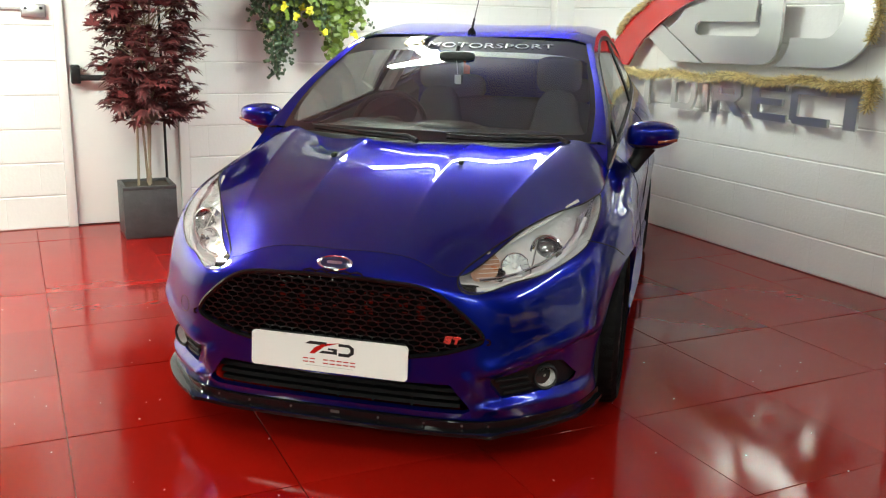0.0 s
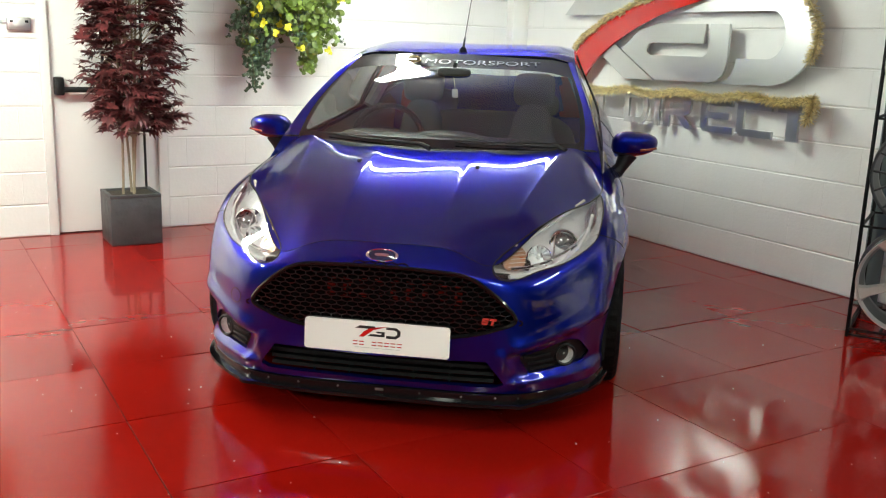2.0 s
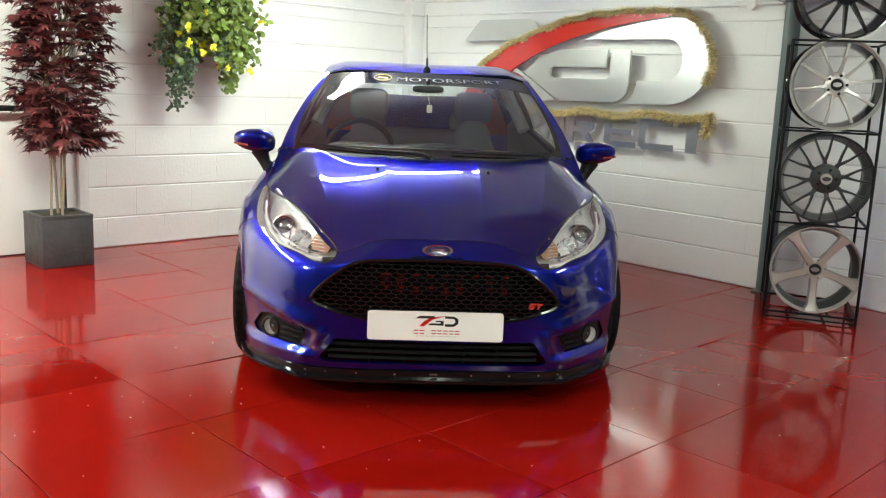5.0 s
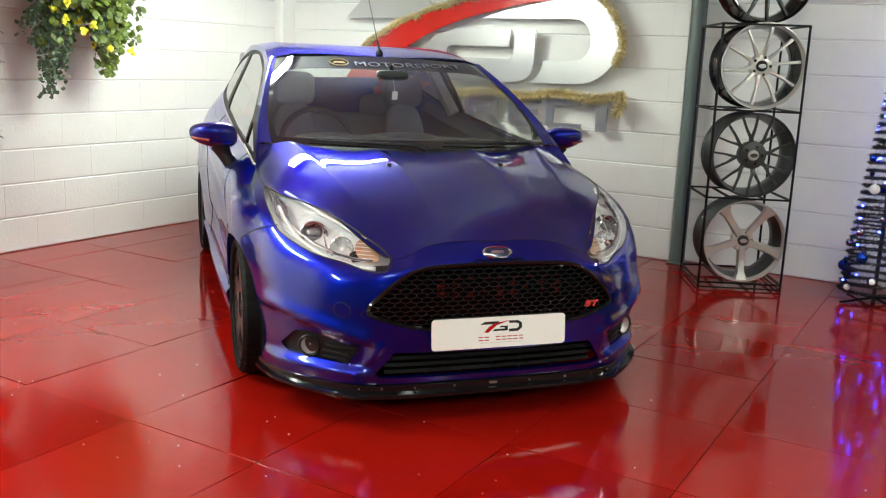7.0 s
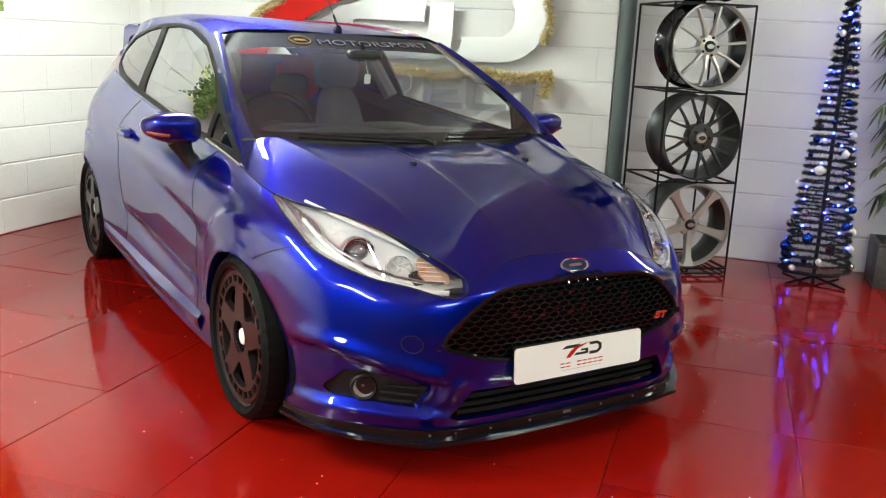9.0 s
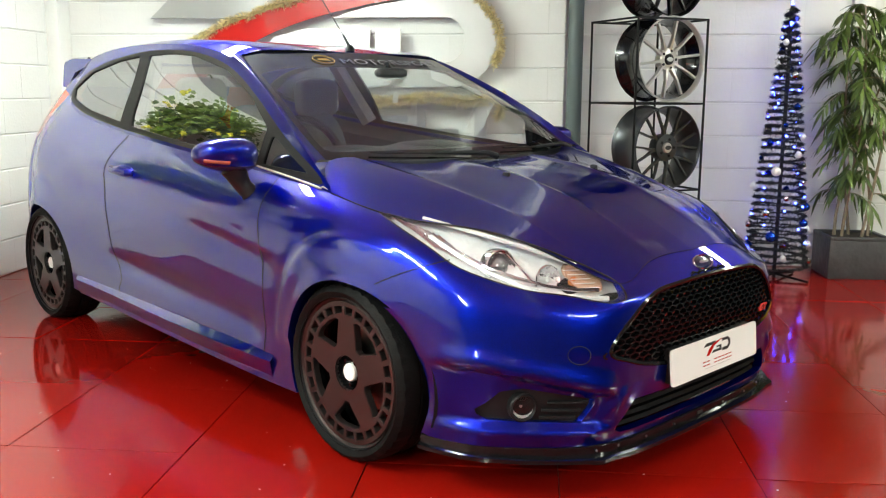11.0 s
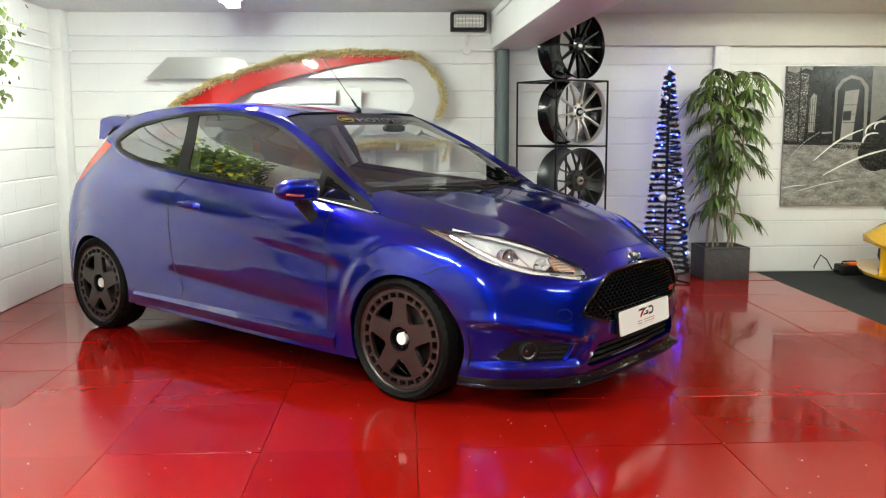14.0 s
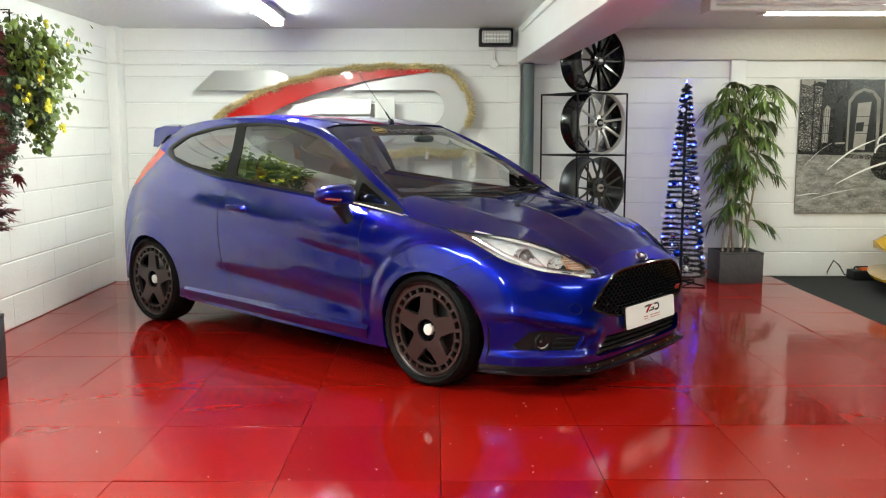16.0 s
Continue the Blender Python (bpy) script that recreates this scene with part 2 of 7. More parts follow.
def tube(bm, pts, r, n=8, closed=False, caps=True):
    """A round bar along pts; r a number or one for each point."""
    pts = [Vector(p) for p in pts]
    rs = r if hasattr(r, "__len__") else [r] * len(pts)
    rings = []
    k = len(pts)
    up = None
    for i, p in enumerate(pts):
        a = pts[(i - 1) % k] if closed or i > 0 else p
        b = pts[(i + 1) % k] if closed or i < k - 1 else p
        d = (b - a).normalized()
        if up is None:
            up = d.orthogonal().normalized()
        up = (up - d * up.dot(d))
        up = up.normalized() if up.length > 1e-6 else d.orthogonal().normalized()
        w = d.cross(up)
        rings.append([bm.verts.new(p + (up * math.cos(2 * math.pi * j / n) + w * math.sin(2 * math.pi * j / n)) * rs[i]) for j in range(n)])
    for i in range(k if closed else k - 1):
        a, b = rings[i], rings[(i + 1) % k]
        for j in range(n):
            bm.faces.new((a[j], a[(j + 1) % n], b[(j + 1) % n], b[j]))
    if caps and not closed:
        bm.faces.new(rings[0][::-1])
        bm.faces.new(rings[-1])
    return bm


def lathe(bm, prof, n=48, m=None, closed=False):
    """Turns (radius, height) pairs about the y axis."""
    rings = []
    for r, h in prof:
        rings.append([bm.verts.new((r * math.cos(2 * math.pi * j / n), h, r * math.sin(2 * math.pi * j / n))) for j in range(n)])
    k = len(prof)
    for i in range(k if closed else k - 1):
        a, b = rings[i], rings[(i + 1) % k]
        for j in range(n):
            bm.faces.new((a[j], b[j], b[(j + 1) % n], a[(j + 1) % n]))
    vs = [v for ring in rings for v in ring]
    if m is not None:
        bmesh.ops.transform(bm, matrix=m, verts=vs)
    return vs


def slab(bm, outline, axis_u, axis_v, axis_n, origin, depth, holes=()):
    """Extrudes a flat outline (u, v pairs), with holes, by depth along axis_n."""
    u, v, n, o = Vector(axis_u), Vector(axis_v), Vector(axis_n), Vector(origin)
    loops = [outline, *holes]
    edges, front = [], []
    for lp in loops:
        vs = [bm.verts.new(o + u * a + v * b) for a, b in lp]
        front.append(vs)
        edges += [bm.edges.new((vs[i], vs[(i + 1) % len(vs)])) for i in range(len(vs))]
    r = bmesh.ops.triangle_fill(bm, edges=edges, use_beauty=True, use_dissolve=False)
    fs = [f for f in r["geom"] if isinstance(f, bmesh.types.BMFace)]
    e = bmesh.ops.extrude_face_region(bm, geom=fs)
    nv = [g for g in e["geom"] if isinstance(g, bmesh.types.BMVert)]
    bmesh.ops.translate(bm, vec=n * depth, verts=nv)
    return nv


def arc(cx, cy, r, a0, a1, n=10):
    return [(cx + r * math.cos(radians(a0 + (a1 - a0) * i / n)), cy + r * math.sin(radians(a0 + (a1 - a0) * i / n))) for i in range(n + 1)]


def rrect(w, h, r, n=5, cx=0, cy=0):
    return (arc(cx + w / 2 - r, cy + h / 2 - r, r, 0, 90, n) + arc(cx - w / 2 + r, cy + h / 2 - r, r, 90, 180, n)
            + arc(cx - w / 2 + r, cy - h / 2 + r, r, 180, 270, n) + arc(cx + w / 2 - r, cy - h / 2 + r, r, 270, 360, n))


# ---- the room ----
YA, XB, XR, ZC = 6.375, 4.335, 4.41, 2.167     # door wall, sign wall, recessed wall, ceiling
X0, Y0 = -6.0, -3.6
COURSE, BLOCK = 0.2195, 0.44


def block_mesh(w):
    bm = bmesh.new()
    y, h = 0.05, COURSE / 2 - 0.002
    prof = [(-y, -h + 0.006), (-y + 0.005, -h), (y - 0.005, -h), (y, -h + 0.006), (y, h - 0.006), (y - 0.005, h), (-y + 0.005, h), (-y, h - 0.006)]
    for s in (-1, 1):                                    # courses are deeply jointed, uprights nearly flush
        rings = [[bm.verts.new((s * x, p * k, q * k2)) for p, q in prof] for x, k, k2 in ((0, 1, 1), (w / 2 - 0.0022, 1, 1), (w / 2 - 0.0004, 0.984, 1))]
        for a, b in zip(rings, rings[1:]):
            for i in range(8):
                bm.faces.new((a[i], a[(i + 1) % 8], b[(i + 1) % 8], b[i]))
    bmesh.ops.remove_doubles(bm, verts=bm.verts, dist=0.0001)
    me = finish(bm, "block", False)
    me.materials.append(M_WALL)
    return me


BLOCKS = {}


def block_wall(parent, start, end, z0, z1, inward, skip=()):
    """Courses of painted blocks from start to end (plan), faces 4 mm proud of the mortar behind."""
    a, b = Vector((*start, 0)), Vector((*end, 0))
    d = (b - a)
    length = d.length
    d.normalize()
    ang = math.degrees(math.atan2(d.y, d.x))
    rng = random.Random(int(abs(start[0] * 31 + start[1] * 17) * 10))
    z, row = z0, 0
    while z < z1 - 0.02:
        hh = min(COURSE, z1 - z)
        x = 0.0
        first = BLOCK / 2 if row % 2 else BLOCK
        while x < length - 0.02:
            w = min(first, length - x)
            first = BLOCK
            mid = x + w / 2
            cut = False
            for s0, s1, q0, q1 in skip:
                if x + w > s0 + 0.01 and x < s1 - 0.01 and z + hh > q0 + 0.01 and z < q1 - 0.01:
                    cut = True
                    lo, hi = s0, s1
            spans = [(x, x + w)] if not cut else [(p, q) for p, q in ((x, min(x + w, lo)), (max(x, hi), x + w)) if q - p > 0.03]
            for p, q in spans:
                key = round(q - p, 2)
                if key not in BLOCKS:
                    BLOCKS[key] = block_mesh(key)
                ob = new("block", BLOCKS[key])
                c = a + d * ((p + q) / 2)
                ob.parent = parent
                ob.matrix_local = pose(c.x, c.y, z + COURSE / 2 if hh > COURSE * 0.9 else z + hh / 2, 0, 0, ang) @ Matrix.Translation((0, (0.046 + rng.uniform(-0.001, 0.001)) * inward, 0)) @ Matrix.Diagonal((1, 1, hh / COURSE, 1))
            x += w
        z += hh
        row += 1


def structure(name, bm, material, label, category="wall", smooth=False):
    return tagged(part(name, bm, material, None, "", smooth), label, category, "", "structure")


DOOR = (0.512, 1.205, 0.0, 2.02)     # door leaf opening in the door wall
FR = 0.062


def build_walls():
    # door wall, with the opening through it
    bm = bmesh.new()
    th = 0.2
    box(bm, (X0, YA + 0.004, 0), (DOOR[0] - FR, YA + th, ZC))
    box(bm, (DOOR[1] + FR, YA + 0.004, 0), (XR + 0.4, YA + th, ZC))
    box(bm, (DOOR[0] - FR, YA + 0.004, DOOR[3] + FR), (DOOR[1] + FR, YA + th, ZC))
    wa = structure("wall_north", bm, M_JOINT, "white painted blockwork wall with a fire door")
    bm = bmesh.new()
    box(bm, (XB + 0.004, 2.87, 0), (XB + 0.3, YA, ZC))
    wb = structure("wall_east", bm, M_JOINT, "white painted blockwork wall behind the metal sign")
    wr = structure("wall_east_recess", bx((XR + 0.004, Y0, 0), (XR + 0.3, 2.87, ZC)), M_JOINT, "white painted blockwork wall in the display bay")
    # Out of view: added to close the room, dark to tame reflections in the car.
    structure("wall_south", bx((X0, Y0 - 0.2, 0), (XR + 0.3, Y0, ZC)), M_FAR, "unseen wall, added and kept dark for the car's reflections")
    structure("wall_west", bx((X0 - 0.2, Y0 - 0.2, 0), (X0, YA + 0.2, ZC)), M_FAR, "unseen wall, added and kept dark for the car's reflections")
    structure("ceiling", bx((X0 - 0.2, Y0 - 0.2, ZC), (XR + 0.3, YA + 0.2, ZC + 0.15)), M_CEIL, "low white painted ceiling with rough plaster", "ceiling")
    structure("ceiling_beam", bx((-10.4, -0.33, 1.870), (0.0, 0.0, ZC + 0.002), 0.012, 2), M_WALL, "white boxed ceiling beam resting on a pole", "beam", True).matrix_world = pose(XR + 0.002, 2.905, 0, 0, 0, 1.5)
    structure("wall_lintel", bx((XB, Y0, 1.903), (XR + 0.003, 2.57, ZC + 0.002), 0.008, 2), M_BEAM, "cream plaster downstand along the bay wall", "lintel", True)
    structure("corner_pilaster", bx((4.17, 6.283, 0), (XB + 0.004, YA + 0.01, ZC), 0.006, 2), M_WALL, "white painted corner pilaster", "pilaster", True)
    structure("bay_pilaster", bx((XR - 0.05, 0.905, 0), (XR + 0.006, 1.04, 1.905), 0.006, 2), M_WALL, "white painted pilaster under the downstand", "pilaster", True)
    # plaster skirt at the wall foot
    return wa, wb, wr


def build_door():
    d = thing("door_1", "white flush fire exit door with black push bar, closed", "door", kind="structure")
    x0, x1, _, z1 = DOOR
    part("door_leaf", bx((x0 + 0.003, YA + 0.03, 0.008), (x1 - 0.003, YA + 0.075, z1 - 0.003), 0.003), M_DOOR, d)
    for lo, hi in (((x0 - FR, YA - 0.012, 0), (x0, YA + 0.1, z1)), ((x1, YA - 0.012, 0), (x1 + FR, YA + 0.1, z1)), ((x0 - FR, YA - 0.012, z1), (x1 + FR, YA + 0.1, z1 + FR))):
        part("door_frame", bx(lo, hi, 0.006), M_DOOR, d)
    bar = part("push_bar", bx((x0 + 0.06, YA - 0.065, 0.975), (x1 - 0.10, YA - 0.035, 1.012), 0.008), M_BLACK, d, "black metal push bar")
    part("bar_bracket", bx((x0 + 0.02, YA - 0.07, 0.955), (x0 + 0.075, YA + 0.03, 1.075), 0.008), M_BLACK, bar)
    part("bar_bracket", bx((x1 - 0.13, YA - 0.07, 0.955), (x1 - 0.07, YA + 0.03, 1.075), 0.008), M_BLACK, bar)
    bm = tube(bmesh.new(), [(x1 - 0.10, YA - 0.01, 0.02), (x1 - 0.10, YA - 0.01, z1 - 0.05)], 0.009)
    part("latch_rod", bm, M_BLACK, d, "black vertical latch rod")
    part("guide", bx((x1 - 0.12, YA - 0.022, 0.05), (x1 - 0.08, YA + 0.03, 0.09), 0.004), M_BLACK, d)
    return d


TX, TY, TS = 0.25, 2.372, (0.6235, 0.6035)


def build_floor():
    f = structure("floor", bx((X0, 0.60, -0.12), (XR + 0.3, YA + 0.1, -0.012)), M_GROUT, "glossy red floor of square boards with dark joints", "floor")
    structure("floor_mat_area", bx((X0, Y0, -0.12), (XR + 0.3, 0.597, -0.001)), M_MAT, "charcoal carpet beside the red floor", "floor")
    w, h = TS
    bm = bmesh.new()
    box(bm, (-w / 2 + 0.0013, -h / 2 + 0.0013, -0.012), (w / 2 - 0.0013, h / 2 - 0.0013, 0), 0.0005, 1)
    me = finish(bm, "tile", False)
    me.materials.append(M_FLOOR)
    rng = random.Random(5)
    y = TY - 4 * h
    while y < YA:
        x = TX - 10 * w
        while x < XR:
            lo = max(y, 0.60)
            if y + h > 0.65:
                ob = new("tile", me)
                ob.parent = f
                sy = (y + h - lo) / h
                ob.matrix_local = pose(x + w / 2, (lo + y + h) / 2, 0, rng.gauss(0, 0.17), rng.gauss(0, 0.17), 0) @ Matrix.Diagonal((1, sy, 1, 1))
            x += w
        y += h
    # bright specks of glitter shed on the boards
    bm = bmesh.new()
    for _ in range(420):
        x, y, s = rng.uniform(-2.2, 4.2), rng.uniform(0.8, 6.2), rng.uniform(0.0012, 0.0038)
        a = rng.uniform(0, 3)
        vs = [bm.verts.new((x + s * math.cos(a + k * 1.571), y + s * math.sin(a + k * 1.571), 0.0012 + 0.0006 * (k % 2))) for k in range(4)]
        bm.faces.new(vs)
    tagged(part("glitter_specks", bm, M_WHITEBALL, None, "", False), "tiny pale glitter specks scattered on the floor", "glitter", "", "stuff")
    return f


def batten(at, length, along_x, lamp=None, depth=1.0):
    t = thing("ceiling_light", "lit white fluorescent batten fixed to the ceiling", "ceiling light", "fluorescent battens", at=at, rz=0 if along_x else 90)
    part("tray", bx((-length / 2, -0.07, -0.04 * depth), (length / 2, 0.07, 0.0), 0.006 * depth), M_WHITE, t)
    bm = bmesh.new()
    prof = [(-0.046, -0.039), (-0.043, -0.062), (-0.028, -0.08), (0, -0.085), (0.028, -0.08), (0.043, -0.062), (0.046, -0.039)]
    rings = [[bm.verts.new((x, p, q * depth)) for p, q in prof] for x in (-length / 2 + 0.02, length / 2 - 0.02)]
    for i in range(len(prof) - 1):
        bm.faces.new((rings[0][i], rings[0][i + 1], rings[1][i + 1], rings[1][i]))
    bm.faces.new(rings[0])
    bm.faces.new(rings[1][::-1])
    part("diffuser", bm, lamp or M_TUBE, t, "glowing ribbed diffuser")
    for s in (-1, 1):
        part("end_cap", bx((s * length / 2 - 0.02, -0.052, -0.087 * depth), (s * length / 2 + 0.02, 0.052, -0.001), 0.006 * depth), M_WHITE, t)
    return t


def build_lights():
    batten((2.66, 4.81, ZC), 1.6, True, M_TUBECAR)
    # next two are out of view, added to light floor and door wall
    batten((-0.60, 4.87, ZC), 1.6, True, M_TUBEBRIGHT)
    batten((-3.40, 4.6, ZC), 1.6, True, M_TUBEBRIGHT)
    batten((3.22, 0.40, ZC), 1.6, False, M_TUBEDIM, 0.36)
    # last three are out of view, added as fill for car front and bay
    batten((0.3, 1.0, ZC), 1.6, False, M_TUBEMID)
    batten((-2.6, 1.0, ZC), 1.6, False)
    batten((0.6, -2.2, ZC), 1.6, True)


def build_services():
    # surface conduit round both walls, with a junction box and a drop to the heater
    bm = tube(bmesh.new(), [(X0 + 0.5, YA - 0.014, 1.862), (4.17 - 0.012, YA - 0.014, 1.862), (4.155, 6.268, 1.862), (XB - 0.012, 6.265, 1.862), (XB - 0.014, 6.2, 1.862), (XB - 0.014, 2.88, 1.862)], 0.011)
    c = thing("conduit_run", "white surface conduit running along the walls", "conduit")
    part("pipe", bm, M_WALL, c)
    part("pipe", tube(bmesh.new(), [(XB - 0.014, 3.10, 1.87), (XB - 0.014, 3.10, 2.03)], 0.010), M_WALL, c)
    bm = bmesh.new()
    lathe(bm, [(0.0, -0.02), (0.034, -0.02), (0.036, -0.015), (0.036, 0.012)], 24, pose(XB - 0.014, 3.10, 1.862, 0, 0, -90))
    part("junction_box", bm, M_WALL, c)
    for y in (3.7, 4.4, 5.1, 5.8):
        part("clip", bx((XB - 0.028, y - 0.01, 1.849), (XB, y + 0.01, 1.875), 0.003), M_WALL, c)
    part("pipe", tube(bmesh.new(), [(3.9, 2.905, 2.10), (0.2, 2.808, 2.10)], 0.010), M_WALL, c)
    # infrared heater above the sign
    h = thing("infrared_heater", "black infrared heater with a bright reflector, on the wall", "heater", at=(XB - 0.06, 3.09, 2.083))
    bm = bx((-0.07, -0.145, -0.075), (0.06, 0.145, 0.072), 0.012)
    part("body", bm, M_BLACK, h)
    bm = bmesh.new()
    slab(bm, rrect(0.24, 0.10, 0.01), (0, 1, 0), (0, 0, 1), (-1, 0, 0), (-0.0705, 0, 0.0), 0.003)
    part("reflector", bm, M_SILVER, h)
    for z in (-0.016, 0.016):
        part("element", tube(bmesh.new(), [(-0.08, -0.10, z), (-0.08, 0.10, z)], 0.007), M_WHITE, h)
    for k in range(9):
        y = -0.11 + k * 0.0275
        part("guard_wire", tube(bmesh.new(), [(-0.088, y, -0.06), (-0.088, y, 0.06)], 0.0016, 5), M_STEELD, h)
    part("bracket", bx((0.0, -0.03, -0.03), (0.062, 0.03, 0.03)), M_BLACK, h)
    # steel post carrying the beam
    p = thing("support_post", "grey-green round steel post under the ceiling beam", "post", kind="structure", at=(4.30, 2.803, 0))
    bm = bmesh.new()
    lathe(bm, [(0.0, 0.0), (0.05, 0.0), (0.05, 1.869), (0.0, 1.869)], 28, Matrix.Rotation(radians(90), 4, "X"))
    part("post", bm, M_POLE, p)
    part("base_plate", bx((-0.06, -0.06, 0), (0.06, 0.06, 0.012), 0.003), M_POLE, p)
    # socket on the door wall
    s = thing("wall_socket", "metal-clad double wall socket with conduit", "socket", at=(0.339, YA - 0.002, 1.409))
    part("back_box", bx((-0.072, -0.04, -0.042), (0.072, 0.0, 0.042), 0.008), M_GREYP, s)
    part("face_plate", bx((-0.066, -0.045, -0.036), (0.066, -0.0385, 0.036), 0.002), M_STEEL, s)
    for sx in (-0.045, 0.045):
        part("switch", bx((sx - 0.010, -0.05, 0.008), (sx + 0.010, -0.044, 0.024), 0.002), M_BLACK, s)
    part("conduit_pipe", tube(bmesh.new(), [(-0.07, -0.02, 0.01), (-0.9, -0.02, 0.012)], 0.010), M_GREYP, s)
    # bracket and pipework under the bay ceiling
    b = thing("ceiling_pipe", "white pipes clipped under the bay ceiling", "pipe")
    part("pipe", tube(bmesh.new(), [(2.70, 1.75, 2.115), (2.70, -1.5, 2.115)], 0.022), M_WALL, b)
    part("pipe", tube(bmesh.new(), [(2.60, 1.75, 2.14), (2.60, -1.5, 2.14)], 0.012), M_WALL, b)
    part("bracket", bx((2.55, 1.74, 2.08), (2.77, 1.78, ZC), 0.004), M_WALL, b)


WALLS = build_walls()
build_door()
FLOOR = None
build_lights()
build_services()


# ---- sign on the east wall: slabs standing off the blocks; u runs along -y from y = 6 ----
def flow(pts, n=6):
    """An open line rounded through its points."""
    q = [Vector(p) for p in pts]
    out = []
    for i in range(len(q) - 1):
        a, b, c, d = q[max(i - 1, 0)], q[i], q[i + 1], q[min(i + 2, len(q) - 1)]
        for k in range(n):
            t = k / n
            out.append(tuple(b + 0.5 * t * (c - a + t * (2 * a - 5 * b + 4 * c - d + t * (3 * (b - c) + d - a)))))
    return out + [tuple(q[-1])]


def arc_uv(cu, cv, ru, rv, a0, a1, n=14):
    return [(cu + ru * math.sin(radians(a0 + (a1 - a0) * k / n)), cv + rv * math.cos(radians(a0 + (a1 - a0) * k / n))) for k in range(n + 1)]


RED_TOP = flow([(.36, 1.16), (.50, 1.345), (.62, 1.45), (.842, 1.575), (1.205, 1.70), (1.45, 1.765), (1.674, 1.80), (2.0, 1.822), (2.456, 1.812)])
RED_LOW = flow([(2.456, 1.805), (2.2, 1.772), (1.95, 1.742), (1.745, 1.702), (1.456, 1.633), (1.2, 1.545), (1.0, 1.449), (.85, 1.36), (.736, 1.27), (.62, 1.13)])


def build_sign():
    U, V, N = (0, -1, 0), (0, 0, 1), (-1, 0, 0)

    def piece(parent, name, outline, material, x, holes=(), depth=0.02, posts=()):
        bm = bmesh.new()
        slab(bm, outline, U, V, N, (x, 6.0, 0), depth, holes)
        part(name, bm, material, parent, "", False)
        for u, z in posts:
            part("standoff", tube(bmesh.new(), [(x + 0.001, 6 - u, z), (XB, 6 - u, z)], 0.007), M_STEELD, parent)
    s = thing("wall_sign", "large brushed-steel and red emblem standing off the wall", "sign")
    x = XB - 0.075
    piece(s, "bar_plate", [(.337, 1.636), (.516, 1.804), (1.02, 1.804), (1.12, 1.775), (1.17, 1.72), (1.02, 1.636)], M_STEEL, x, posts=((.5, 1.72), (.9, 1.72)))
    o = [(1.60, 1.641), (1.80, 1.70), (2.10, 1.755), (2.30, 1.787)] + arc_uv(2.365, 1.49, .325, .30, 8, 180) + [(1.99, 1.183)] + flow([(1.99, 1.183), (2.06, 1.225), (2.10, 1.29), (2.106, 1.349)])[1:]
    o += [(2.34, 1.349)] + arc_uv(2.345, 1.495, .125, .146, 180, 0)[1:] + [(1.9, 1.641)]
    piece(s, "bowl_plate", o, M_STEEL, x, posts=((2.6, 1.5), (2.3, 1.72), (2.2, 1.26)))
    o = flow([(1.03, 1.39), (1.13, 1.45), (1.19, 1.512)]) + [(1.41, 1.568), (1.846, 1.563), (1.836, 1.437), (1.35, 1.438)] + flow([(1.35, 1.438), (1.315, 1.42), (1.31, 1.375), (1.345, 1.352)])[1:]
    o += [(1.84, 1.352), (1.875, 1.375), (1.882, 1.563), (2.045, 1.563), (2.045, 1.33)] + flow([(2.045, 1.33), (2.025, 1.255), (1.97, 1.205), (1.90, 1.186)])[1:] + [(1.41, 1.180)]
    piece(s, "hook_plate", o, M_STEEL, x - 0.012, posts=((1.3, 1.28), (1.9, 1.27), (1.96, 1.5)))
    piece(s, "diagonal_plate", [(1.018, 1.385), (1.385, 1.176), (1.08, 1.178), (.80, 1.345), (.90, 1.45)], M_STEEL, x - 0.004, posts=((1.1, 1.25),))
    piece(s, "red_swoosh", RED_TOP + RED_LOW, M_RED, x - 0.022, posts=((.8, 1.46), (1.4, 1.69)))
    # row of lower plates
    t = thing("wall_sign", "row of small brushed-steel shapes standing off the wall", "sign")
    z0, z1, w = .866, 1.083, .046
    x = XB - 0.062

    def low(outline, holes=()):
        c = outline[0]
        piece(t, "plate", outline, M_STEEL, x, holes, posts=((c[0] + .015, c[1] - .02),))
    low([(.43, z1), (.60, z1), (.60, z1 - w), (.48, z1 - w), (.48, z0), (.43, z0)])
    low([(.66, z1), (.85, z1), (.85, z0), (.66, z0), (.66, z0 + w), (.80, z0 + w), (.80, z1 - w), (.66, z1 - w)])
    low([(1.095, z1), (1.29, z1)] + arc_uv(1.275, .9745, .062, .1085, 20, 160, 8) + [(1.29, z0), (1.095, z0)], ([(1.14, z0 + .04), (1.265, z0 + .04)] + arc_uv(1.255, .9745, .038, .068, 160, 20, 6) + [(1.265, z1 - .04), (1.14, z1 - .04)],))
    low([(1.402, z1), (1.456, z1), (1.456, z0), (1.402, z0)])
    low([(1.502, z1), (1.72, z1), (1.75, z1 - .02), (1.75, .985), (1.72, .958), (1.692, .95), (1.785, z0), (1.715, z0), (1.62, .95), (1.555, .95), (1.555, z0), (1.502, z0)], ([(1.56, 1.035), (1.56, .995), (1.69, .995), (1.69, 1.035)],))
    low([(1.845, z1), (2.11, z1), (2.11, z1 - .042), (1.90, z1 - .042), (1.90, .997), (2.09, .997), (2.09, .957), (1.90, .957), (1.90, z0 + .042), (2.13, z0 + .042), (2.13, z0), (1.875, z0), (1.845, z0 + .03)])
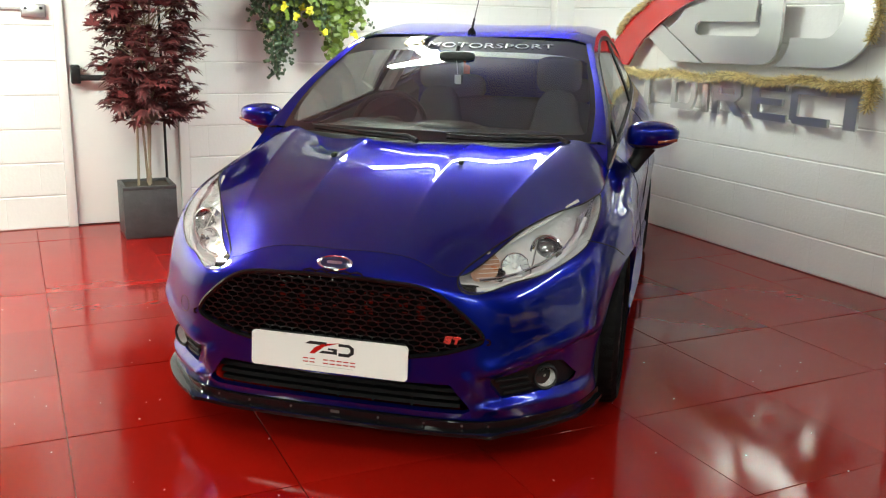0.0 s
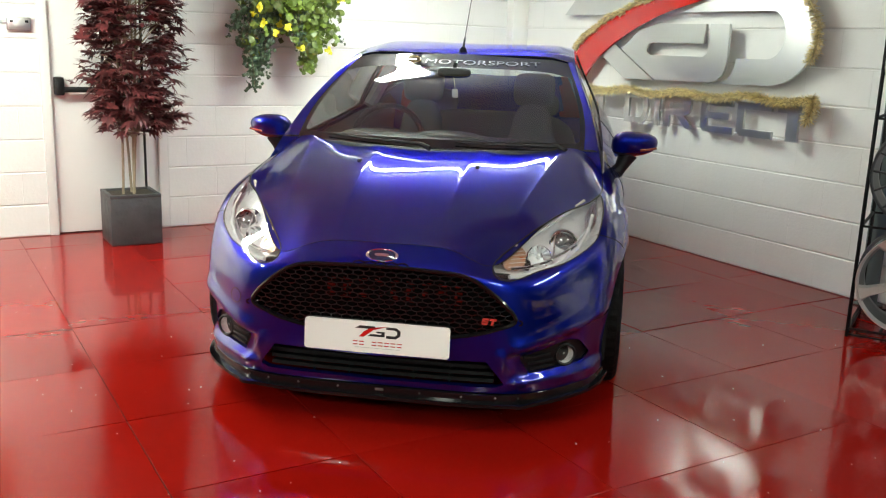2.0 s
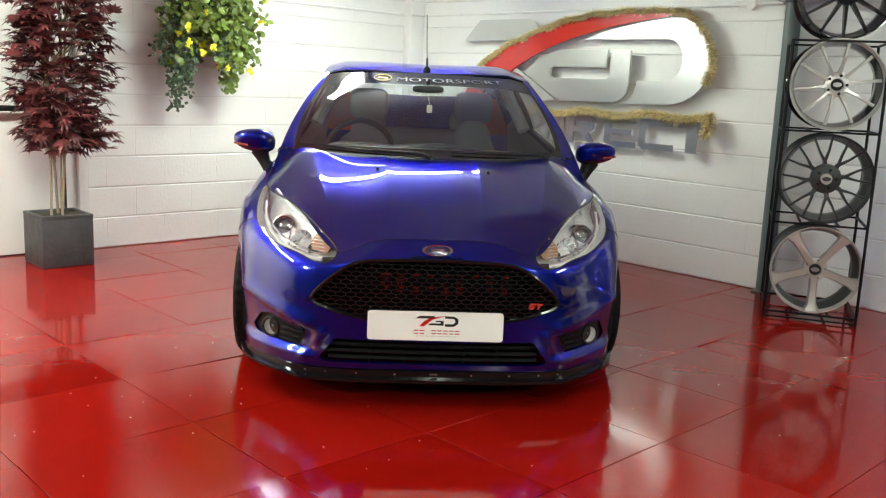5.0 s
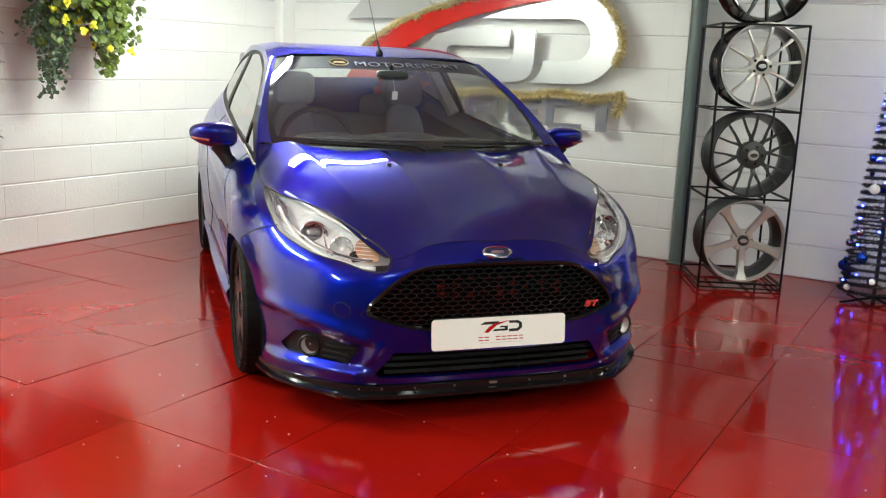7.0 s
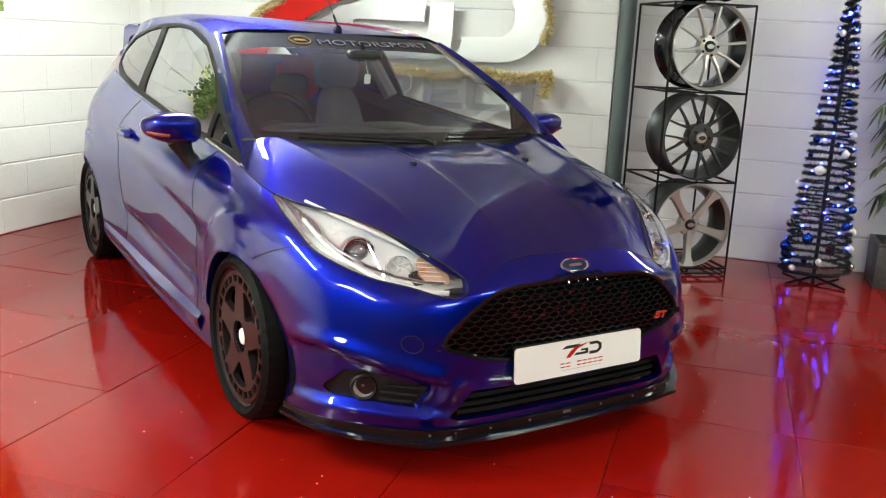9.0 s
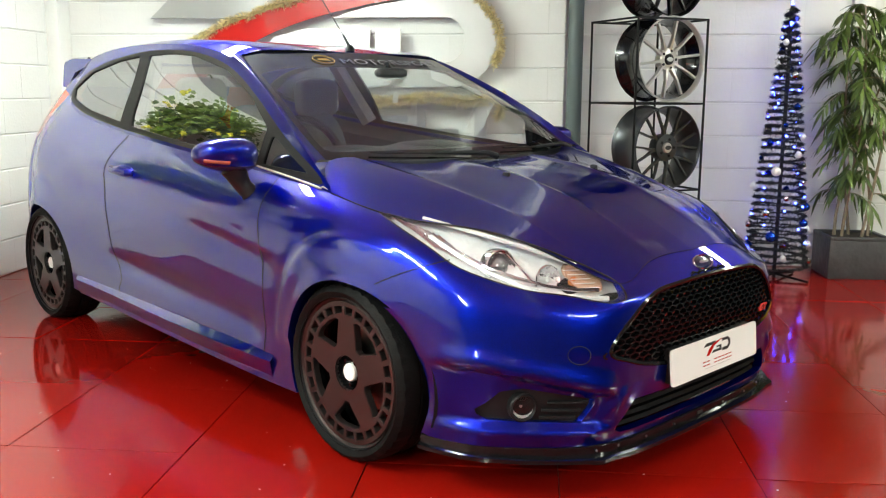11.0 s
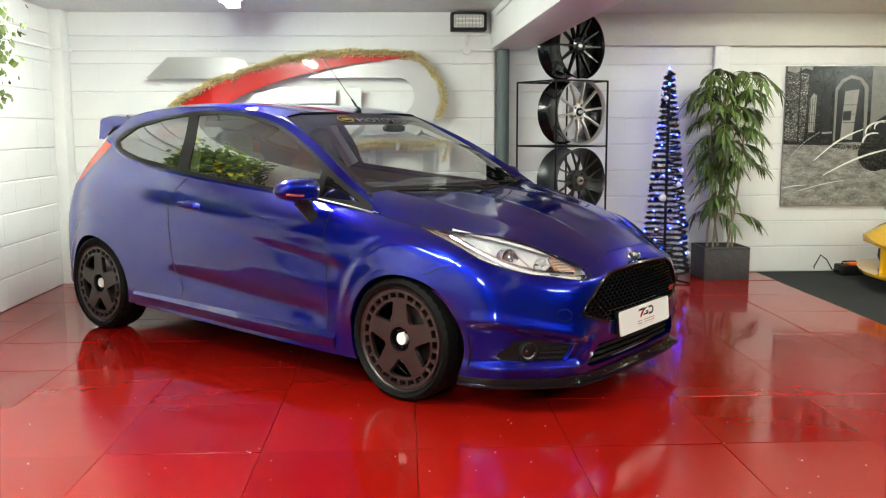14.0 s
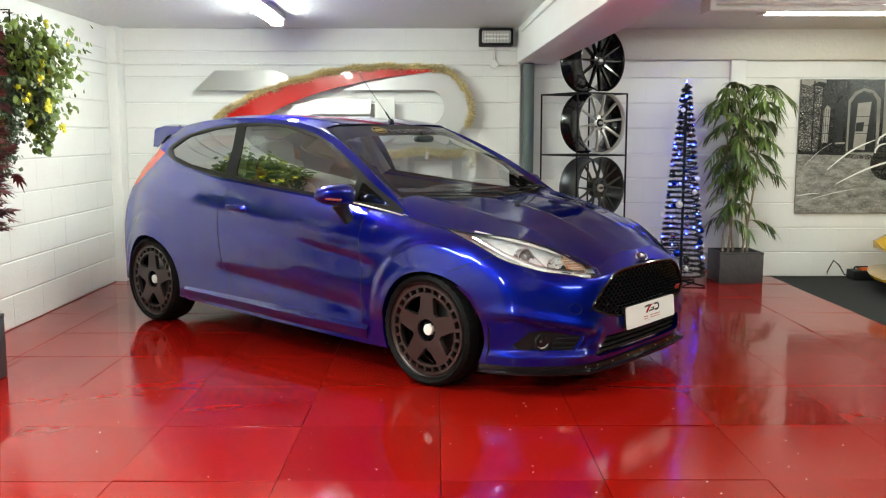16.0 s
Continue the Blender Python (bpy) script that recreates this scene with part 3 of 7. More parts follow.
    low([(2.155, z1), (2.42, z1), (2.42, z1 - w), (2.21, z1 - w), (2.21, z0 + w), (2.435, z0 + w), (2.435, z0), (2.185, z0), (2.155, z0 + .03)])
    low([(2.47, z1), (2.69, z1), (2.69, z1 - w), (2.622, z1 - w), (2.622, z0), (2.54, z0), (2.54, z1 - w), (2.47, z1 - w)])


def tinsel(name, label, path, r, n, seed):
    """A furry garland of thin foil strips round a path."""
    rng = random.Random(seed)
    bm = bmesh.new()
    pts = [Vector(p) for p in path]
    for _ in range(n):
        i = rng.randrange(len(pts) - 1)
        p = pts[i].lerp(pts[i + 1], rng.random())
        d = Vector((rng.gauss(-0.25, 1), rng.gauss(0, 1), rng.gauss(0, 1))).normalized()
        e = d.orthogonal().normalized() * 0.0032
        l = r * rng.uniform(0.6, 1.1)
        q = p + d * l + Vector((0, 0, -0.15 * l))
        bm.faces.new([bm.verts.new(v) for v in (p - e, p + e, q + e * 0.6, q - e * 0.6)])
    ob = part(name, bm, M_GOLD, None, "", False)
    return tagged(ob, label, "tinsel")


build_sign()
sx = XB - 0.105
arc1 = [(u, z + .018 + .008 * math.sin(u * 23)) for u, z in RED_TOP[6:]] + [(2.53, 1.79), (2.62, 1.70), (2.69, 1.58), (2.71, 1.48), (2.695, 1.40), (2.665, 1.345)]
arc2 = [(.45 + 2.27 * t, 1.085 + .014 * math.sin(t * 26) + .035 * t) for t in [i / 30 for i in range(31)]] + [(2.73, 1.09), (2.70, 1.0)]
tinsel("tinsel_garland", "gold tinsel garland draped along the emblem's curve", [(sx, 6 - u, z) for u, z in arc1], 0.046, 9500, 3)
tinsel("tinsel_garland", "gold tinsel garland drooping along the row of steel shapes", [(sx, 6 - u, z) for u, z in arc2], 0.052, 9500, 4)


# ---- the car: x forward from the front axle, y to its left, z up ----
def cardinal(k):
    """Weights of a natural cubic spline through the knots k, as a function of where it is asked."""
    k = np.asarray(k, float)
    n = len(k)
    h = np.diff(k)
    A, B = np.zeros((n, n)), np.zeros((n, n))
    A[0, 0] = A[-1, -1] = 1
    for i in range(1, n - 1):
        A[i, i - 1], A[i, i], A[i, i + 1] = h[i - 1], 2 * (h[i - 1] + h[i]), h[i]
        B[i, i - 1], B[i, i], B[i, i + 1] = 6 / h[i - 1], -6 / h[i - 1] - 6 / h[i], 6 / h[i]
    S = np.linalg.solve(A, B)

    def weights(t):
        t = np.asarray(t, float)
        i = np.clip(np.searchsorted(k, t) - 1, 0, n - 2)
        a, b = k[i], k[i + 1]
        hh = b - a
        p, q = (b - t) / hh, (t - a) / hh
        E = np.eye(n)
        return p[..., None] * E[i] + q[..., None] * E[i + 1] + (((p ** 3 - p) * hh * hh / 6)[..., None] * S[i] + ((q ** 3 - q) * hh * hh / 6)[..., None] * S[i + 1])
    return weights


def curve(k, v):
    w, v = cardinal(k), np.asarray(v, float)
    return lambda t: w(t) @ v


# guide curves of the half body, nose centre to tail centre
G_SILL = [(0.775, 0, .168), (.77, .30, .168), (.735, .49, .165), (.65, .635, .162), (.545, .735, .16), (.38, .795, .16), (0, .838, .16), (-.45, .850, .16), (-1.2, .855, .18), (-1.9, .850, .20), (-2.489, .83, .22), (-2.85, .785, .24), (-3.07, .60, .28), (-3.12, 0, .30)]
G_LOW = [(.805, 0, .33), (.795, .30, .33), (.762, .49, .33), (.675, .64, .34), (.575, .74, .35), (.41, .808, .37), (0, .858, .42), (-.45, .842, .38), (-1.2, .840, .39), (-1.9, .85, .40), (-2.489, .858, .44), (-2.83, .785, .43), (-3.06, .63, .45), (-3.16, 0, .46)]
G_MID = [(.80, 0, .545), (.792, .30, .545), (.752, .475, .545), (.655, .63, .55), (.535, .735, .56), (.37, .812, .58), (0, .86, .64), (-.45, .855, .61), (-1.2, .856, .62), (-1.9, .86, .64), (-2.489, .856, .69), (-2.81, .772, .69), (-3.04, .64, .69), (-3.14, 0, .69)]
G_HIGH = [(.785, 0, .622), (.777, .28, .617), (.735, .43, .605), (.61, .592, .63), (.485, .695, .665), (.29, .78, .715), (0, .825, .755), (-.45, .840, .775), (-1.2, .846, .80), (-1.9, .845, .84), (-2.489, .815, .90), (-2.77, .725, .93), (-2.95, .60, .95), (-3.06, 0, .95)]
G_CREST = [(.722, 0, .688), (.716, .25, .674), (.706, .398, .636), (.49, .54, .737), (.295, .66, .772), (.114, .738, .793), (-.09, .750, .824), (-.45, .752, .867), (-1.2, .752, .928), (-1.9, .742, .992), (-2.40, .705, 1.066), (-2.65, .635, 1.14), (-2.80, .54, 1.18), (-2.93, 0, 1.17)]
GUIDES = np.array([G_SILL, G_LOW, G_MID, G_HIGH, G_CREST])
NOSE = np.clip((GUIDES[..., 0] - 0.25) / 0.45, 0, 1)
GUIDES[..., 2] -= 0.013 * NOSE * np.clip((GUIDES[..., 2] - 0.18) / 0.15, 0, 1)
GUIDES[..., 0] += 0.020 * NOSE
GUIDES[:4, :, 1] -= 0.026 * np.clip((GUIDES[:4, :, 0] - 0.32) / 0.22, 0, 1) * np.clip((GUIDES[:4, :, 1] - 0.5) / 0.1, 0, 1)
WS, WV = cardinal(range(14)), cardinal([0, .25, .5, .75, 1])


def body_point(s, v):
    g = np.einsum("...k,gkc->...gc", WS(s), GUIDES)
    p = np.einsum("...g,...gc->...c", WV(v), g)
    x, z = p[..., 0], p[..., 2]
    side = np.clip((-x - 0.42) / 0.15, 0, 1) * np.clip((x + 2.15) / 0.2, 0, 1)
    # rising swage line at handle height, scalloped lower door
    line = 0.70 + 0.075 * (-x - 0.45)
    d = z - line
    p[..., 1] += side * 0.006 * np.exp(-((d - 0.025) / 0.05) ** 2) - side * 0.007 * np.exp(-((d + 0.05) / 0.06) ** 2)
    cr = ease(-0.30, -0.46, x) * ease(-1.20, -0.70, x)
    e = z - (0.635 + 0.12 * (-x - 0.45))
    p[..., 1] -= cr * 0.013 * ease(0.004, -0.042, e) * ease(-0.16, -0.05, e)
    low = 0.30 + 0.10 * np.clip((-x - 0.5) / 1.4, 0, 1)
    p[..., 1] -= side * ease(-1.95, -1.45, x) * 0.017 * np.exp(-((z - low - 0.035) / 0.045) ** 2)
    # flared lips round the wheels
    for wx, k in ((ARCH_X, 0.65), (-2.489, 0.6)):
        r = np.hypot((x - wx) / ARCH_A, (z - WHEEL_Z) / ARCH_B) - 1
        e = np.hypot((x - wx) / 0.425, (z - WHEEL_Z - 0.02) / 0.425)
        p[..., 1] += (0.006 * np.exp(-((r - 0.02) / 0.06) ** 2) + k * 0.013 * ease(1.03, 0.975, e) - k * 0.005 * np.exp(-((e - 1.07) / 0.05) ** 2)) * (p[..., 1] > 0.6) * ease(0.30, 0.36, z) * ease(0.28, -0.02, x - wx)
    # fog lamp recess under a ledge that rises towards the wheel
    y = p[..., 1]
    w = ease(0.44, 0.50, y) * ease(0.33, 0.54, x)
    zl = 0.322 + 0.075 * np.clip((y - 0.50) / 0.26, 0, 1)
    cut = ease(zl + 0.004, zl - 0.016, z) * ease(0.205, 0.235, z)
    d = w * (0.010 * np.exp(-((z - zl - 0.020) / 0.028) ** 2) - 0.028 * cut)
    n = np.stack([np.maximum(x - 0.22, 0.05), np.maximum(y - 0.30, 0) * 1.1], -1)
    n = n / np.linalg.norm(n, axis=-1, keepdims=True)
    # painted fin between pocket and lower intake
    fin = 0.430 + 0.70 * (0.322 - z)
    d = d + 0.009 * np.exp(-((y - fin) / 0.019) ** 2) * ease(0.185, 0.215, z) * ease(0.335, 0.315, z) * (x > 0.4)
    p[..., 0] += d * n[..., 0]
    p[..., 1] += d * n[..., 1]
    return p


def ease(a, b, t):
    t = np.clip((t - a) / (b - a), 0, 1)
    return t * t * (3 - 2 * t)


def polygon(pts, n=10, smooth=True):
    """A closed outline rounded through its points."""
    q = np.asarray(pts, float)
    if not smooth:
        return q
    out = []
    m = len(q)
    for i in range(m):
        a, b, c, d = q[i - 1], q[i], q[(i + 1) % m], q[(i + 2) % m]
        for t in np.arange(n) / n:
            out.append(b + 0.5 * t * (c - a + t * (2 * a - 5 * b + 4 * c - d + t * (3 * (b - c) + d - a))) * np.array(1.0))
    return np.array(out)


def away(poly, axes, when=None):
    """Signed distance of points to an outline seen along one axis: negative inside."""
    poly = np.asarray(poly, float)
    a, b = poly, np.roll(poly, -1, 0)

    def sd(P):
        q = P[..., axes].reshape(-1, 2)
        best = np.full(len(q), 1e9)
        inside = np.zeros(len(q), bool)
        for i in range(len(a)):
            e = b[i] - a[i]
            w = q - a[i]
            t = np.clip((w @ e) / max(e @ e, 1e-12), 0, 1)
            best = np.minimum(best, np.hypot(*(w - t[:, None] * e).T))
            c = (a[i, 1] > q[:, 1]) != (b[i, 1] > q[:, 1])
            with np.errstate(divide="ignore", invalid="ignore"):
                xx = e[0] * (q[:, 1] - a[i, 1]) / e[1] + a[i, 0]
            inside ^= c & (q[:, 0] < xx)
        d = np.where(inside, -best, best).reshape(P.shape[:-1])
        return np.where(when(P), d, 1.0) if when else d
    return sd


def round_cut(cx, cz, r):
    return lambda P: np.where(P[..., 1] > 0.5, (np.hypot((P[..., 0] - cx) / ARCH_A, (P[..., 2] - cz) / ARCH_B) - 1) * r, 1.0)


def sheet(fn, us, vs, cuts):
    """A fine grid on a surface, cut cleanly along outlines. Returns points, region -> faces, and cut -> rim edges."""
    U, V = np.meshgrid(us, vs, indexing="ij")
    n, m = U.shape
    P = fn(U, V)
    locked = np.zeros((n, m), bool)
    zero = {}
    D = {}
    for name, sd in cuts:
        d = sd(P)
        d[np.abs(d) < 1e-7] = 1e-7
        move = {}
        for di, dj in ((1, 0), (0, 1)):
            A = d[: n - di, : m - dj]
            B = d[di:, dj:]
            for i, j in np.argwhere(A * B < 0):
                a, b = (i, j), (i + di, j + dj)
                t = d[a] / (d[a] - d[b])
                pick = (a, b, t) if t < 0.5 else (b, a, 1 - t)
                if locked[pick[0]]:
                    pick = (pick[1], pick[0], 1 - pick[2])
                if locked[pick[0]]:
                    continue
                if pick[0] not in move or move[pick[0]][1] > pick[2]:
                    move[pick[0]] = (pick[1], pick[2])
        z = np.zeros((n, m), bool)
        newpos = {a: (U[a] + (U[b] - U[a]) * t, V[a] + (V[b] - V[a]) * t) for a, (b, t) in move.items()}
        for a, (u, v) in newpos.items():
            U[a], V[a] = u, v
            locked[a] = z[a] = True
        P = fn(U, V)
        zero[name] = z
    for name, sd in cuts:
        d = sd(P)
        d[zero[name]] = 0.0
        D[name] = d
    faces = {}
    owner = {}
    for i in range(n - 1):
        for j in range(m - 1):
            q = [(i, j), (i + 1, j), (i + 1, j + 1), (i, j + 1)]
            split = None
            for name, _ in cuts:
                d = [D[name][c] for c in q]
                if d[0] == 0 and d[2] == 0 and d[1] * d[3] < 0:
                    split = 0
                if d[1] == 0 and d[3] == 0 and d[0] * d[2] < 0:
                    split = 1
            polys = [q] if split is None else ([[q[0], q[1], q[2]], [q[0], q[2], q[3]]] if split == 0 else [[q[0], q[1], q[3]], [q[1], q[2], q[3]]])
            for f in polys:
                region = "rest"
                for name, _ in cuts:
                    if sum(D[name][c] for c in f) < 0:
                        region = name
                        break
                faces.setdefault(region, []).append([c[0] * m + c[1] for c in f])
    rims = {}
    side = {}
    for region, fs in faces.items():
        for f in fs:
            for k in range(len(f)):
                e = (f[k], f[(k + 1) % len(f)])
                side.setdefault((min(e), max(e)), []).append(region)
    for e, r in side.items():
        if len(r) == 2 and r[0] != r[1]:
            for x in set(r):
                rims.setdefault(x, []).append(e)
    return P.reshape(-1, 3), faces, rims


def shell(points, faces, both=True, rims=(), lip=(0, 0, 0), push=(0, 0, 0)):
    """A mesh of one region, mirrored to the other side; rims are folded by lip to give the edge thickness."""
    ids = sorted({i for f in faces for i in f})
    idx = {g: k for k, g in enumerate(ids)}
    pts = [tuple(points[i] + np.array(push)) for i in ids]
    fs = [[idx[i] for i in f] for f in faces]
    extra = {}
    for a, b in rims:
        if a in idx and b in idx:
            for c in (a, b):
                if c not in extra:
                    extra[c] = len(pts)
                    pts.append(tuple(points[c] + np.array(push) + np.array(lip)))
            fs.append([idx[a], idx[b], extra[b], extra[a]])
    if both:
        n = len(pts)
        pts += [(x, -y, z) for x, y, z in pts]
        fs += [[i + n for i in f[::-1]] for f in fs]
    me = bpy.data.meshes.new("shell")
    me.from_pydata(pts, [], fs)
    bm = bmesh.new()
    bm.from_mesh(me)
    bmesh.ops.remove_doubles(bm, verts=bm.verts, dist=0.0002)
    bpy.data.meshes.remove(me)
    return bm


def half(points, faces, sign, rims=(), lip=(0, 0, 0), push=(0, 0, 0)):
    bm = shell(points, faces, False, rims, lip, push)
    if sign > 0:
        return bm
    bmesh.ops.transform(bm, matrix=Matrix.Diagonal((1, -1, 1, 1)), verts=bm.verts)
    bmesh.ops.reverse_faces(bm, faces=bm.faces)
    return bm


FRONT = lambda P: P[..., 0] > 0.05
GRILLE = polygon([(-.478, .444), (-.40, .532), (-.302, .590), (-.15, .603), (0, .606), (.15, .603), (.302, .590), (.40, .532), (.478, .444), (.41, .408), (.32, .384), (.16, .362), (0, .356), (-.16, .362), (-.32, .384), (-.41, .408)], 6)
INTAKE = polygon([(-.385, .292), (0, .285), (.385, .292), (.45, .205), (.42, .192), (0, .190), (-.42, .192), (-.45, .205)], 6, False)
POCKET = np.array([(.528, .232), (.490, .300), (.58, .320), (.655, .337), (.70, .326), (.740, .258), (.715, .237)])
SEAL = polygon([(.388, .625), (.457, .682), (.54, .732), (.62, .764), (.70, .778), (.742, .793), (.757, .76), (.752, .715), (.73, .665), (.64, .617), (.545, .598), (.46, .578), (.405, .588)], 5)
AMBER = polygon([(.424, .645), (.466, .668), (.494, .655), (.502, .628), (.488, .602), (.438, .606)], 5)
LAMP = polygon([(.385, .635), (.45, .73), (.54, .80), (.62, .83), (.70, .825), (.742, .80), (.757, .76), (.752, .715), (.73, .665), (.64, .617), (.545, .598), (.46, .578), (.405, .588)], 5)
CAR_AT, CAR_YAW = (1.5491, 3.1313, 0.0), -130.3
WHEEL_R, WHEEL_Z = 0.287, 0.287
ARCH, ARCH_A, ARCH_B, ARCH_X = 0.338, 0.342, 0.303, 0.052


def gap(bm, pts, r=0.0019):
    tube(bm, pts, r, 5)


def on_body(xz, sign=-1, lift=0.0):
    """Point of the body's flank over plan x at height z."""
    x, z = xz
    s, v = np.interp(-x, [-.38, 0, .45, 1.2, 1.9, 2.489, 2.85, 3.05], [5, 6, 7, 8, 9, 10, 11, 12]), 0.5
    for _ in range(12):
        p = body_point(np.array(s), np.array(v))
        e = 1e-3
        ds = (body_point(np.array(s + e), np.array(v)) - p) / e
        dv = (body_point(np.array(s), np.array(v + e)) - p) / e
        J = np.array([[ds[0], dv[0]], [ds[2], dv[2]]])
        st = np.linalg.lstsq(J, np.array([x - p[0], z - p[2]]), rcond=None)[0]
        s, v = s + np.clip(st[0], -.5, .5), v + np.clip(st[1], -.3, .3)
    return Vector((p[0], sign * (p[1] + lift), p[2]))


def nose_x(y, z):
    """How far forward the nose is at y, z."""
    s, v = np.interp(abs(y), [0, .3, .48, .65, .77, .83], [0, 1, 2, 3, 4, 5]), np.interp(z, [.18, .33, .545, .62, .69], [0, .25, .5, .75, 1])
    for _ in range(10):
        p = body_point(np.array(s), np.array(v))
        e = 1e-3
        ds = (body_point(np.array(s + e), np.array(v)) - p) / e
        dv = (body_point(np.array(s), np.array(v + e)) - p) / e
        J = np.array([[ds[1], dv[1]], [ds[2], dv[2]]])
        st = np.linalg.lstsq(J, np.array([abs(y) - p[1], z - p[2]]), rcond=None)[0]
        s, v = s + np.clip(st[0], -.4, .4), v + np.clip(st[1], -.3, .3)
    return float(p[0])


# roof rail and pillar line, over the same stations as the waist
RAIL_S = [6.30, 6.95, 7.45, 7.85, 8.35, 9.0, 9.85, 10.95, 11.9]
RAIL = [(-.19, .742, .862), (-.45, .708, 1.005), (-.80, .655, 1.18), (-1.09, .618, 1.292), (-1.45, .597, 1.352), (-1.9, .588, 1.368), (-2.35, .573, 1.345), (-2.66, .55, 1.285), (-2.82, .52, 1.225)]
RAILC = curve(RAIL_S, RAIL)
CREST = curve(range(14), GUIDES[4])


def cabin_point(s, v):
    a, b = CREST(s), RAILC(s)
    p = a + (b - a) * v[..., None]
    h = np.clip((b - a)[..., 2] / 0.35, 0, 1)
    p[..., 1] += 0.045 * h * v * (1 - v)
    return p


def screen_width(q):
    return 0.662 + (0.572 - 0.662) * q + 0.10 * q * (1 - q)


def screen_point(p, q):
    """Windscreen: p from -1 to 1 across, q from base to header."""
    w = screen_width(q)
    x = -.165 - .165 * p ** 2 + q * (-1.005 - .085 * p ** 2 + .165 + .165 * p ** 2)
    z = .921 + .010 * p ** 2 + q * (1.366 - .062 * p ** 2 - .921 - .010 * p ** 2) + 0.045 * q * (1 - q)
    return np.stack([x, p * w, z], -1)


ROOFZ = curve([-3.0, -2.6, -2.2, -1.7, -1.3, -1.005], [1.295, 1.362, 1.405, 1.425, 1.408, 1.366])


def roof_point(p, q):
    """Roof: p across from 0 to 1, q from the header back."""
    s = 7.85 + (11.6 - 7.85) * q
    r = RAILC(s)
    xc = -1.005 + q * (-2.90 + 1.005)
    head = screen_point(p * 0 + 1, p * 0 + 1)
    x = xc + (r[..., 0] - xc) * p ** 2
    y = r[..., 1] * p
    zc = ROOFZ(xc)
    z = zc + (r[..., 2] - zc) * p ** 2.6
    return np.stack([x, y, z], -1)


BONC = curve([0, .25, .5, .75, 1.0], [(.742, .675), (.565, .764), (.36, .840), (.12, .891), (-.12, .911)])


BACK_P = [0, .3, .6, .84, .93, 1.0]
BACK = curve(BACK_P, [(-.12, 0, .911), (-.135, .225, .914), (-.19, .45, .918), (-.318, .656, .923), (-.262, .708, .884), tuple(CREST(np.array(6.32)))])


def bonnet_point(p, q):
    """Bonnet patch: p across from 0 to 1, q from the nose back; edged by the crest."""
    front = CREST(2 * p)
    side = CREST(2 + 4.32 * q)
    c = BONC(q)
    mid = np.stack([c[..., 0], c[..., 0] * 0, c[..., 1]], -1)
    back = BACK(p)
    f = (p ** 1.9)[..., None]
    ql = q[..., None]
    lin = (1 - f) * mid + f * side
    fp = (p ** 1.0)[..., None]
    c00, c10 = CREST(p * 0), CREST(p * 0 + 2)
    b0 = np.stack([p * 0 - .12, p * 0, p * 0 + .911], -1)
    b1 = CREST(p * 0 + 6.32)
    corr = (1 - ql) * (front - ((1 - f) * c00 + f * c10)) + ql * (back - ((1 - f) * b0 + f * b1))
    out = lin + corr
    out[..., 1] = (out[..., 1] * 1.0)
    # two soft ridges that spread backwards
    y = out[..., 1]
    for at, h, w in ((0.185 + 0.03 * q, 0.0065, 0.045), (0.40 + 0.17 * q, 0.007, 0.05)):
        d = y - at
        out[..., 2] += h * np.where(d < 0, np.exp(-np.abs(d) / (w * 0.45)), np.exp(-(d / (w * 1.8)) ** 2)) * ease(0.02, 0.45, q)
    return out


